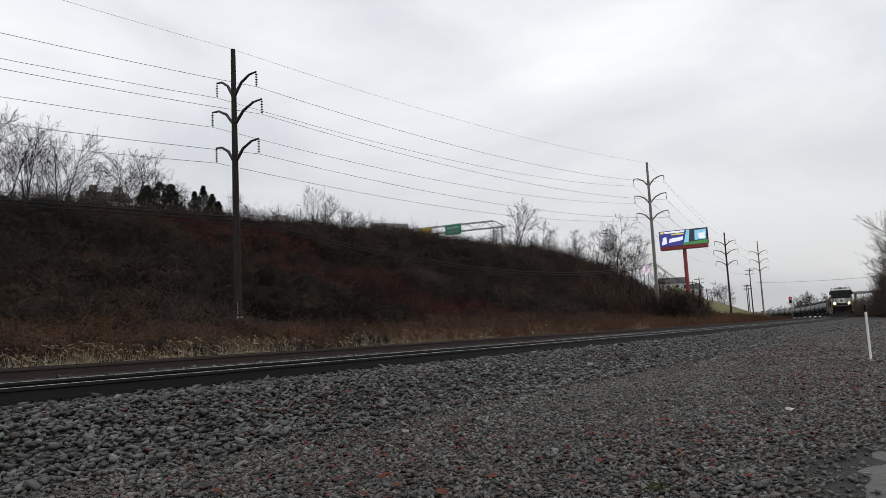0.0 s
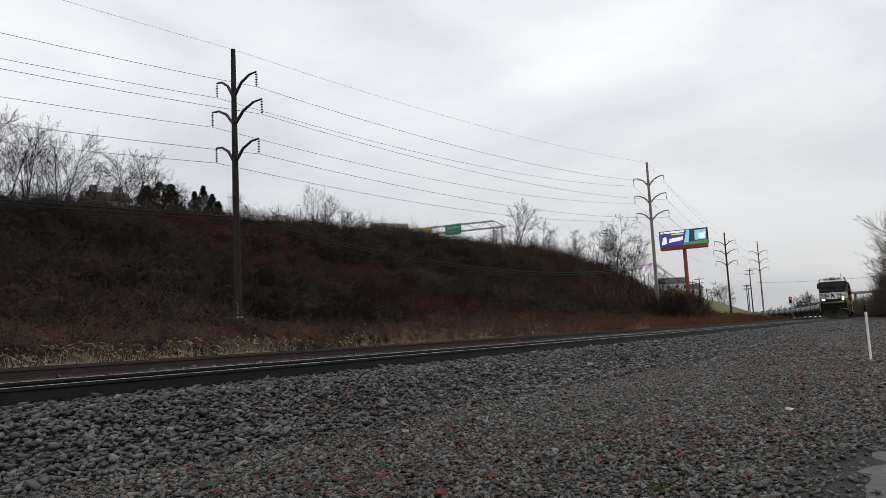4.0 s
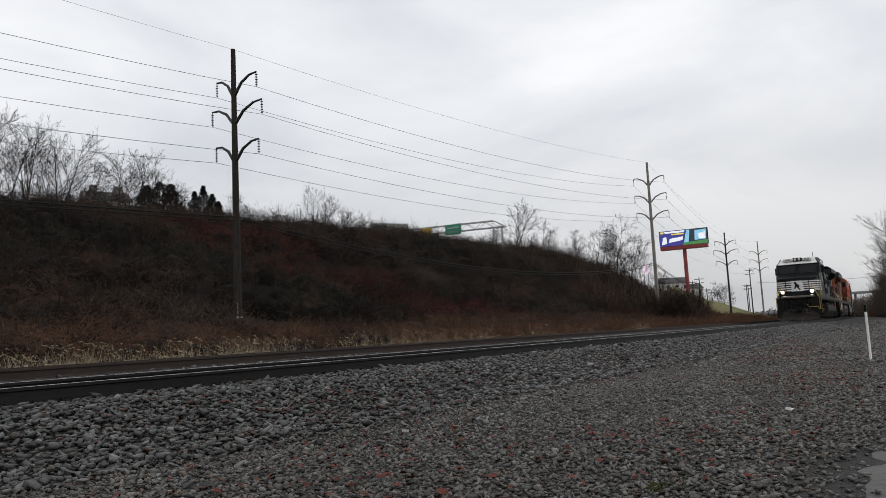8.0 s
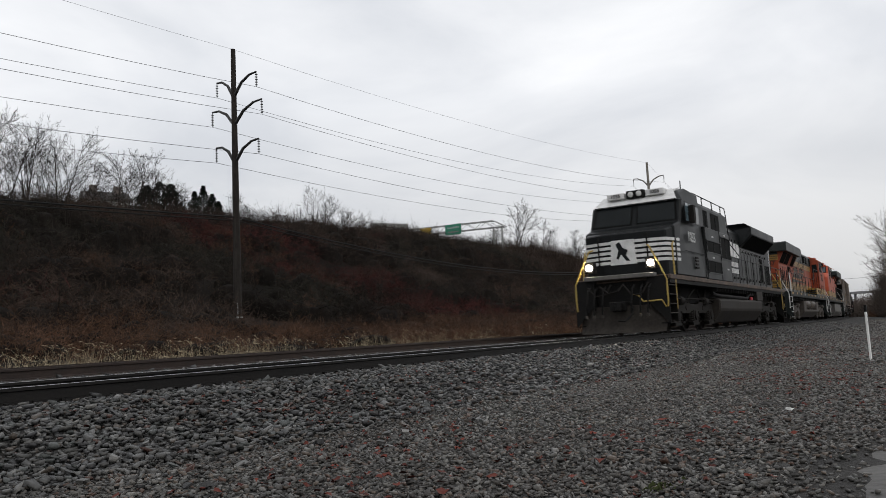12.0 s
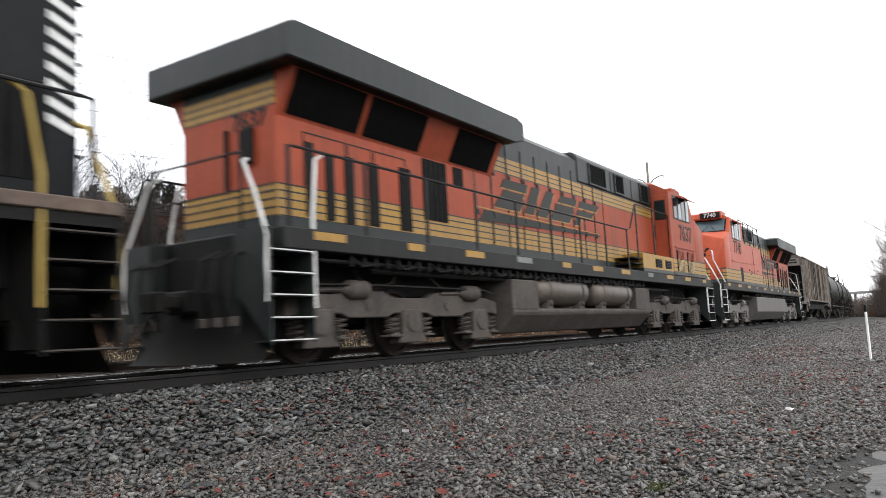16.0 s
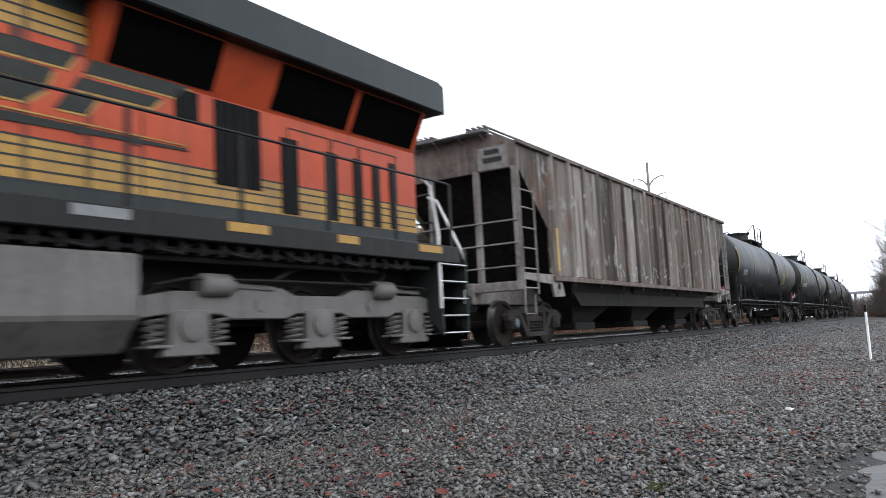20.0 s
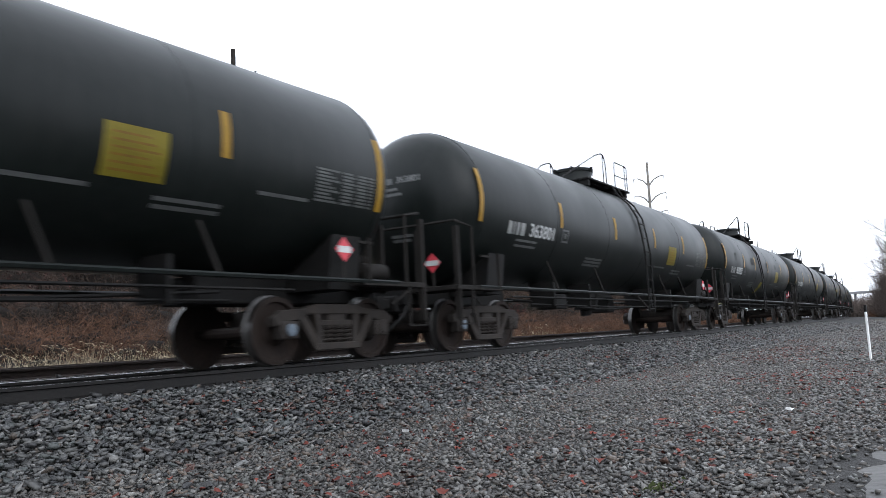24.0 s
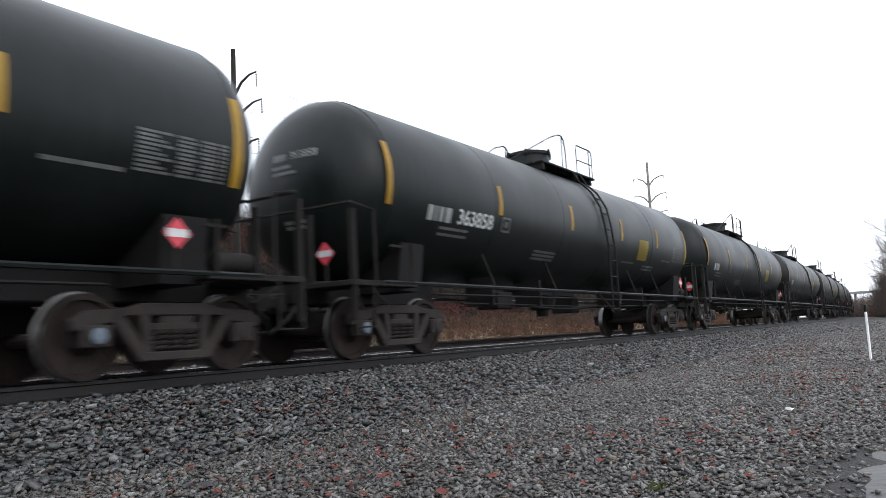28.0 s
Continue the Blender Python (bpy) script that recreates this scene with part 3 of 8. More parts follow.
def wire(name, a, b, sag, r, label):
    bm = bmesh.new()
    a, b = Vector(a), Vector(b)
    pts = []
    for i in range(17):
        u = i / 16
        pts.append(a.lerp(b, u) - Vector((0, 0, 4 * sag * u * (1 - u))))
    tube(bm, pts, r, 5)
    tagged(new(name, mesh_of(name, bm, M_wire, True)), label, "power line", group="power lines")


for a, b in ((e0, e1), (e1, e2), (e2, e3), (e3, e4)):
    for p, q in zip(a, b):
        wire("power_line", p, q, 1.3, 0.013, "thin dark conductor strung between tall poles")
for a, b in ((t0, t1), (t1, t2), (t2, t3), (t3, t4)):
    wire("shield_wire", a, b, 0.9, 0.008, "very thin shield wire between pole tops")
for dz, r in ((0.0, 0.048), (-0.22, 0.036)):
    c0, c1, c2, c3 = (Vector((p[0], p[1], z + dz)) for p, z in ((P0, 7.6), (P1, 8.45), (P2, 8.6), (P3, 8.4)))
    wire("cable", c0, c1, 0.5, r, "black cable slung low between the poles")
    wire("cable", c1, c2, 2.3, r, "black cable slung low between the poles")
    wire("cable", c2, c3, 2.2, r, "black cable slung low between the poles")
bm = bmesh.new()
box(bm, -0.24, 0.24, -0.26, 0.26, 0, 0.05)
box(bm, -0.24, -0.22, -0.26, -0.2, -0.3, 0.9)
tag = new("pole_band", mesh_of("pole_band", bm, M_decal))
tagged(tag, "pale metal band and strip on a pole foot", "pole band")
tag.matrix_basis = pose(P1[0], P1[1] - 0.02, 2.0)


def wood_pole(x, y, h, top=True):
    ob = thing("utility_pole", "weathered wooden utility pole with crossarms", "utility pole", pose(x, y, land_at(x, y) - 0.3), "distant utility poles")
    bm = bmesh.new()
    tube(bm, [(0, 0, 0), (0, 0, h)], 0.17, 8, 0.11)
    part("shaft", bm, M_pole_wood, ob)
    if top:
        for z in (h - 0.5, h - 1.5):
            bm = bmesh.new()
            box(bm, -0.06, 0.06, -1.2, 1.2, z - 0.06, z + 0.06)
            part("crossarm", bm, M_pole_wood, ob)
            for y in (-1.1, -0.6, 0.6, 1.1):
                bm = bmesh.new()
                lathe(bm, [(z + 0.06, 0.04), (z + 0.2, 0.05), (z + 0.24, 0.02)], "z", (0, y, 0), 6)
                part("pin_insulator", bm, M_insul, ob)


for x, y, h in ((223, 63.5, 10.5), (204, 56.3, 10.5), (246, 65.8, 10), (267, 69.8, 10.5), (279, 71, 10.5), (243, 53.1, 10.8), (212, 45.2, 13.5), (275, 59.6, 12)):
    wood_pole(x, y, h)
wire("power_line", (265, 54.4, 12.3), (185, 6.0, 8.3), 0.6, 0.03, "dark wire crossing above the track far off")

# ---- billboard ----
def billboard():
    ob = thing("billboard", "lit digital billboard on a tall red steel post", "billboard", pose(198.1, 57.8, 0, 0, 0, -83))
    # own space: x from the near edge to the far one, y behind
    W, z0, z1 = 6.15, 20.35, 24.5
    bm = bmesh.new()
    box(bm, -W, W, 0.05, 0.9, z0, z1, 0.05)
    cabinet = part("cabinet", bm, M_under, ob)
    bm = bmesh.new()
    box(bm, -W * 0.97, W * 0.97, -0.5, 1.2, z0 - 0.95, z0 - 0.05, 0.05)
    part("catwalk", bm, M_redpaint, ob, "red skirt and catwalk")
    bm = bmesh.new()
    tube(bm, [(0, 0.6, -1.5), (0, 0.6, z0 - 0.9)], 0.55, 14, 0.48)
    part("post", bm, M_redpaint, ob, "tall red steel post", smooth=True)
    def field(name, pts, m, y=0.04):
        bm = bmesh.new()
        prism(bm, pts, y - 0.03, y, "y")
        part(name, bm, m, cabinet)
    def sx(u):
        return W * (2 * u - 1)
    def pts(*uv):
        return [(sx(u), z1 - v * (z1 - z0)) for u, v in uv]
    field("screen", pts((0.01, 0.02), (0.56, 0.02), (0.47, 0.98), (0.01, 0.98)), M_screen_blue)
    field("screen", pts((0.56, 0.02), (0.99, 0.02), (0.99, 0.98), (0.47, 0.98)), M_screen_dark)
    field("screen_field", pts((0.57, 0.05), (0.64, 0.05), (0.60, 0.90), (0.50, 0.95)), M_screen_sky, 0.0)
    field("screen_field", pts((0.74, 0.12), (0.97, 0.08), (0.96, 0.70), (0.73, 0.72)), M_screen_sky, 0.0)
    field("screen_field", pts((0.80, 0.35), (0.95, 0.25), (0.94, 0.66), (0.82, 0.62)), M_screen_white, -0.035)
    field("screen_field", pts((0.50, 0.84), (0.99, 0.74), (0.99, 0.98), (0.48, 0.98)), M_screen_green, -0.035)
    field("screen_bar", pts((0.03, 0.05), (0.10, 0.05), (0.10, 0.17), (0.03, 0.17)), M_screen_yellow, 0.0)
    field("screen_bar", pts((0.12, 0.05), (0.54, 0.05), (0.53, 0.16), (0.12, 0.16)), M_screen_white, 0.0)
    field("screen_bar", pts((0.26, 0.21), (0.52, 0.21), (0.51, 0.29), (0.26, 0.29)), M_screen_yellow, 0.0)
    field("screen_emblem", pts((0.08, 0.42), (0.15, 0.36), (0.16, 0.80), (0.05, 0.88)), M_screen_white, 0.0)
    field("screen_emblem", pts((0.22, 0.52), (0.50, 0.42), (0.48, 0.66), (0.20, 0.76)), M_screen_white, 0.0)


billboard()
sb = thing("roadside_sign", "small lit sign board on posts among trees", "sign", pose(224.6, 77.6, 0, 0, 0, 50))
bm = bmesh.new()
box(bm, -1.8, 1.8, -0.15, 0.15, 15.6, 18.2, 0.04)
part("panel", bm, M_screen_pink, sb)
for x, w in ((-1.2, 0.5), (-0.3, 0.9), (0.9, 0.7)):
    bm = bmesh.new()
    box(bm, x, x + w, -0.2, -0.155, 16.2 + 0.3 * (x > 0), 17.4)
    part("panel_bar", bm, M_screen_dark, sb)
bm = bmesh.new()
for x in (-1.2, 1.2):
    tube(bm, [(x, 0, 1.0), (x, 0, 15.5)], 0.15, 8)
part("post", bm, M_steel, sb)

# ---- highway gantry on the ridge ----
def gantry():
    a, b = Vector((127.0, 71.2, 0)), Vector((126.0, 96.0, 0))
    d = b - a
    ob = thing("sign_gantry", "galvanised truss sign gantry over the ridge road", "sign gantry", pose(a.x, a.y, 0, 0, 0, math.degrees(math.atan2(d.y, d.x))))
    L, z0, z1 = d.length, 20.45, 21.85
    for y in (-0.6, 0.6):
        for z in (z0, z1):
            bm = bmesh.new()
            tube(bm, [(-0.4 if z == z0 else 2.0, y, z), (L, y, z + 0.6)], 0.09, 6)
            part("chord", bm, M_steel, ob)
        n = 12
        for i in range(n):
            bm = bmesh.new()
            x0, x1 = L * i / n, L * (i + 1) / n
            lift0, lift1 = 0.6 * i / n, 0.6 * (i + 1) / n
            if i == 0:
                tube(bm, [(x0 - 0.4, y, z0), (2.05, y, z1)], 0.06, 5)
            else:
                tube(bm, [(x0, y, z0 + lift0), (x1, y, z1 + lift1)] if i % 2 else [(x0, y, z1 + lift0), (x1, y, z0 + lift1)], 0.05, 5)
            part("truss_web", bm, M_steel, ob)
    for x in (0.4, 2.2, L - 0.5):
        bm = bmesh.new()
        tube(bm, [(x, -0.6, 13.5), (x, 0, z0 + 0.1)], 0.13, 8)
        tube(bm, [(x, 0.6, 13.5), (x, 0, z0 + 0.1)], 0.13, 8)
        part("leg", bm, M_steel, ob)
    for x0, x1, z, h, m, words in ((9.1, 12.8, 21.1, 2.15, M_signgreen, "State Hill Rd"), (16.2, 18.9, 21.3, 1.6, M_signyellow, "")):
        bm = bmesh.new()
        box(bm, x0, x1, 0.75, 0.82, z - h / 2, z + h / 2, 0.02)
        panel = part("sign_panel", bm, m, ob, "green road sign panel" if words else "yellow road sign panel")
        if words:
            lettering("sign_lettering", words, 0.52, M_decal, panel, pose((x0 + x1) / 2, 0.83, z + 0.35, 90, 0, 180))
            bm = bmesh.new()
            box(bm, x0 + 0.6, x1 - 0.6, 0.822, 0.832, z - 0.62, z - 0.34)
            part("sign_bar", bm, M_decal_dim, panel)


gantry()
bar = thing("noise_barrier", "grey panelled barrier on the ridge", "barrier", pose(98.9, 77.2, 13.6, 0, 0, -30))
for i in range(5):
    bm = bmesh.new()
    box(bm, -3.4 + i * 1.36, -3.4 + i * 1.36 + 1.32, -0.06, 0.06, 0.0, 5.6, 0.02)
    part("panel", bm, M_steel, bar)

# ---- railway signal, far bridge, houses ----
sg = thing("railway_signal", "railway signal mast with a red light", "signal", pose(272.0, 46.0, 0.6))
bm = bmesh.new()
tube(bm, [(0, 0, 0), (0, 0, 6.0)], 0.12, 8)
part("mast", bm, M_steel, sg)
for z, m in ((6.0, M_under), (4.9, M_under)):
    bm = bmesh.new()
    lathe(bm, [(-0.2, 0.02), (-0.18, 0.55), (0.0, 0.55), (0.02, 0.02)], "x", (-0.2, 0, z), 16)
    bmesh.ops.recalc_face_normals(bm, faces=bm.faces)
    head = part("signal_head", bm, m, sg)
    if z < 5.5:
        continue
    bm = bmesh.new()
    lathe(bm, [(-0.46, 0.02), (-0.45, 0.16), (-0.40, 0.18)], "x", (0, 0, z), 12)
    part("lens", bm, M_signal_red, head, "red signal lens")
bm = bmesh.new()
box(bm, 470, 476, 8, 49, 11.3, 12.6)
for y in (12, 24, 36, 47):
    box(bm, 472, 474, y - 0.6, y + 0.6, -1.0, 11.3)
tagged(new("overpass", mesh_of("overpass", bm, M_concrete)), "pale concrete overpass far up the line", "bridge", kind="structure")


def house(x, y, z, w, d, h, turn, chimney=True, floors=2):
    ob = thing("house", "pale house with a dark pitched roof", "house", pose(x, y, z, 0, 0, turn), "houses on the ridge")
    bm = bmesh.new()
    box(bm, -w / 2, w / 2, -d / 2, d / 2, -3.0, h)
    wall = part("wall", bm, M_wall, ob)
    bm = bmesh.new()
    prism(bm, [(-d / 2 - 0.3, h), (d / 2 + 0.3, h), (0, h + d * 0.32)], -w / 2 - 0.3, w / 2 + 0.3, "x")
    roof = part("roof", bm, M_roof, ob)
    if chimney:
        for cx in (-w * 0.28, w * 0.30):
            bm = bmesh.new()
            box(bm, cx - 0.42, cx + 0.42, -0.4, 0.4, h + 0.5, h + d * 0.32 + 0.75, 0.03)
            part("chimney", bm, M_brick, roof)
    for f in range(floors):
        for k in range(max(2, int(w / 2.6))):
            cx = -w / 2 + (k + 0.5) * w / max(2, int(w / 2.6))
            bm = bmesh.new()
            box(bm, cx - 0.55, cx + 0.55, -d / 2 - 0.05, -d / 2 + 0.02, h - 1.9 - f * 2.8, h - 0.6 - f * 2.8)
            win = part("window", bm, M_steel, ob)
            bm = bmesh.new()
            box(bm, cx - 0.45, cx + 0.45, -d / 2 - 0.06, -d / 2 - 0.045, h - 1.8 - f * 2.8, h - 0.7 - f * 2.8)
            part("pane", bm, M_glass, win)


house(54.5, 88.0, 16.6, 5.0, 5, 2.2, -20)
house(38.5, 90.0, 15.2, 6.0, 6, 2.8, -20, False)
house(262.0, 81.5, 8.6, 9, 7, 5.2, -50, False, 2)
house(268.0, 76.5, 6.6, 5, 6, 5.2, -50, False, 2)

# ---- trees and brush ----
def bare_tree(x, y, h, seed, spread=0.5, stems=1, name="bare_tree", fine=1.0, depth_most=3, twig_paint=None):
    """A leafless tree: tall tapered leaders, rising side limbs along them, and a crown of fine twigs."""
    rnd = random.Random(seed)
    ob = thing(name, "leafless grey-brown tree with fine bare twigs", "tree", pose(x, y, land_at(x, y) - 0.3), "bare trees")
    wood = bmesh.new()
    tv, tf = [], []
    w = (0.004 + 0.0003 * h) * fine

    def stray(k, up=0.0):
        return Vector((rnd.uniform(-1, 1), rnd.uniform(-1, 1), rnd.uniform(-0.6, 0.6) + up)) * k

    def twig(p, d, length):
        side = d.cross(stray(1.0)).normalized() * w
        n = len(tv)
        mid = p + d * length * 0.55
        q = mid + (d + Vector((0, 0, 0.45))).normalized() * length * 0.45
        tv.extend((p - side, p + side, mid + side * 0.7, mid - side * 0.7, q))
        tf.extend(((n, n + 1, n + 2), (n, n + 2, n + 3), (n + 3, n + 2, n + 4)))

    def limb(p, d, length, r, depth):
        pts, q, way = [p], p, d
        steps = 5 if depth == 0 else 3
        for i in range(steps):
            way = (way + stray(0.11 if depth else 0.06, 0.14 if depth else 0.1)).normalized()
            q = q + way * length / steps
            pts.append(q)
        tube(wood, pts, r, 6 if depth == 0 else 4 if depth == 1 else 3, r * 0.25, False)

        def on(t):
            i = min(steps - 1, int(t * steps))
            return pts[i].lerp(pts[i + 1], t * steps - i), (pts[i + 1] - pts[i]).normalized()
        if depth >= depth_most:
            return
        if depth == depth_most - 1:
            for i in range(7):
                b, v = on(rnd.uniform(0.1, 1.0))
                dd = (v + stray(0.75, 0.3)).normalized()
                l2 = length * rnd.uniform(0.25, 0.6)
                twig(b, dd, l2)
                for k in range(2):
                    twig(b + dd * l2 * rnd.uniform(0.25, 0.7), (dd + stray(0.6, 0.3)).normalized(), l2 * rnd.uniform(0.4, 0.7))
            return
        count = rnd.randint(9, 12) if depth == 0 else rnd.randint(5, 7)
        for i in range(count):
            t = (0.22 if depth == 0 else 0.15) + (i + rnd.random()) / count * 0.76
            b, v = on(min(0.99, t))
            out = stray(1.0)
            out = (out - v * out.dot(v)).normalized()
            dd = (v * rnd.uniform(0.55, 1.0) + out * rnd.uniform(0.5, 1.0) * (spread + 0.25)).normalized()
            limb(b, dd, length * (0.62 - 0.36 * t) * rnd.uniform(0.75, 1.2) * (1.0 if depth == 0 else 1.15), r * (0.52 - 0.22 * t), depth + 1)

    for k in range(stems):
        lean = stray(0.10 if stems == 1 else 0.30)
        lean.z = 0
        limb(stray(0.35) * (stems > 1), (Vector((0, 0, 1)) + lean).normalized(), h * rnd.uniform(0.78, 1.0) if k else h, 0.0070 * h + 0.017, 0)
    part("trunk", wood, M_bark, ob)
    crown = bulk("crown", [tuple(v) for v in tv], tf, twig_paint or M_twig)
    crown.parent = ob


for i, (x, y, h, stems) in enumerate(((33.6, 70.4, 9.2, 2), (35.4, 70.4, 8.9, 2), (36.3, 70.8, 8.4, 1), (38.6, 70.4, 9.2, 2), (39.4, 71.5, 7.4, 2), (41.6, 70.9, 6.0, 2), (45.9, 71.7, 7.8, 1), (48.0, 72.7, 8.6, 2),
                                      (49.6, 72.0, 8.0, 1), (52.2, 73.2, 7.6, 2), (53.8, 73.4, 6.0, 2), (31.5, 70.0, 9.0, 2), (64.5, 74.3, 4.4, 2), (67.5, 74.4, 3.6, 2), (77.2, 73.8, 6.3, 1), (80.6, 74.9, 5.8, 2), (85.5, 75.2, 4.6, 2), (90.9, 76.4, 4.2, 1),
                                      (134.1, 77.9, 6.4, 2), (138.7, 75.2, 11.0, 2), (159.3, 79.6, 8.2, 2), (150.0, 76.5, 5.4, 2), (168.0, 74.6, 9.4, 2), (176.0, 73.0, 11.0, 2), (178.0, 69.3, 14.6, 3), (182.0, 67.6, 13.2, 2), (186.0, 65.6, 11.4, 2),
                                      (192.0, 62.7, 9.0, 2), (172.0, 66.0, 9.0, 2), (235.0, 57.7, 9.5, 3))):
    bare_tree(x, y, h * (0.85 if x < 60 else 1.0), 100 + i, 0.62, stems, fine=1.8 if x > 125 else 1.35, twig_paint=M_bark)
for i, (x, y, h) in enumerate(((160.1, 8.6, 11.0), (170.7, 11.0, 8.5), (155.0, 6.0, 15.5), (147.5, 4.0, 16.5), (183.0, 12.6, 7.5), (164.0, 7.6, 13.0), (150.0, 5.8, 12.0), (160.0, 9.8, 7.0), (176.0, 11.1, 8.0), (140.0, 2.4, 15.0))):
    bare_tree(x, y, h, 300 + i, 0.5, 4, "trackside_tree", 1.25, twig_paint=M_brush_pale)
for i, (x, y, h) in enumerate(((519, 93, 8), (522, 84, 13), (526, 80, 14), (530, 77, 14.5), (534, 72, 14), (538, 66, 14), (515, 99, 7), (528, 86, 13), (545, 60, 12))):
    bare_tree(x, y, h, 400 + i, 0.8, 3, "distant_tree", 2.2)


def evergreen(x, y, h, seed, broad=0.56, blunt=0.8):
    rnd = random.Random(seed)
    ob = thing("evergreen_tree", "dark evergreen tree with ragged layered boughs", "tree", pose(x, y, land_at(x, y) - 0.2), "evergreens on the ridge")
    bm = bmesh.new()
    tube(bm, [(0, 0, 0), (0, 0, h)], 0.16, 6, 0.02)
    part("trunk", bm, M_bark, ob)
    v, f = [], []
    for i in range(5200):
        t = rnd.random() ** 1.1
        z = 0.3 + (h - 0.3) * t
        a = rnd.uniform(0, 2 * math.pi)
        r = broad * h * max(0.0, 1.01 - t) ** blunt * rnd.uniform(0.3, 1.0) * (0.76 + 0.24 * math.sin(z * 5.0 + 2.0 * a + seed))
        p = Vector((r * math.cos(a), r * math.sin(a), z - 0.18 * r))
        d = Vector((math.cos(a), math.sin(a), rnd.uniform(-0.2, 0.5))).normalized() * rnd.uniform(0.14, 0.36)
        s = Vector((-math.sin(a), math.cos(a), rnd.uniform(-0.5, 0.5))) * 0.08
        n = len(v)
        v += [p - s, p + s, p + d]
        f.append((n, n + 1, n + 2))
    crown = bulk("crown", [tuple(q) for q in v], f, M_pine)
    crown.parent = ob


for x, y, h, seed in ((52.0, 76, 4.9, 1), (54.0, 76, 5.7, 2), (55.9, 76.4, 5.2, 6), (53.0, 77, 5.4, 7), (55.0, 75.4, 5.5, 8), (58.9, 76, 5.1, 3), (60.2, 76, 5.8, 4), (61.8, 76.3, 5.1, 5), (63.0, 76.6, 4.4, 9)):
    evergreen(x * 1.085, y * 1.085, h * 1.27, seed, *((0.60, 0.62) if x < 57 else (0.62, 1.05)))


def brush(name, spots, material, label, seed, stems=14, w=0.02, twigs=5):
    """Domed bushes of fine stems fanning from a foot, with side twigs; spots are x, y, height, radius."""
    g = np.random.default_rng(seed)
    n, k = len(spots), stems
    sp = np.array(spots)
    base = np.column_stack((sp[:, 0], sp[:, 1], [land_at(a, b) - 0.1 for a, b in sp[:, :2]]))[:, None, :]
    a = g.uniform(0, 2 * np.pi, (n, k))
    out = np.sqrt(g.uniform(0.0, 1.0, (n, k)))
    reach = g.uniform(0.72, 1.05, (n, k))
    tip = base + np.stack((1.2 * out * reach * np.cos(a) * sp[:, 3:4], 1.2 * out * reach * np.sin(a) * sp[:, 3:4], np.sqrt(1.08 - out ** 2) * reach * sp[:, 2:3] * 0.92), -1)
    foot = base + np.stack((0.25 * out * np.cos(a) * sp[:, 3:4], 0.25 * out * np.sin(a) * sp[:, 3:4], np.zeros((n, k))), -1)
    b = g.normal(size=(n, k, 3)) * np.array((1, 1, 0.4))
    side = b / np.linalg.norm(b, axis=-1, keepdims=True) * w
    V = [np.stack((foot - side, foot + side, tip), -2).reshape(-1, 3)]
    for j in range(twigs):
        u = g.uniform(0.35, 0.98, (n, k, 1))
        p = foot + (tip - foot) * u
        d = g.normal(size=(n, k, 3)) * np.array((0.55, 0.55, 0.4)) + np.array((0, 0, 0.30)) + (tip - foot) * 0.25
        q = p + d * sp[:, 2][:, None, None] * 0.24
        b = g.normal(size=(n, k, 3))
        s2 = b / np.linalg.norm(b, axis=-1, keepdims=True) * w * 0.75
        V.append(np.stack((p - s2, p + s2, q), -2).reshape(-1, 3))
    V = np.concatenate(V)
    ob = bulk(name, V, np.arange(len(V)).reshape(-1, 3), material)
    tagged(ob, label, "brush", kind="stuff")


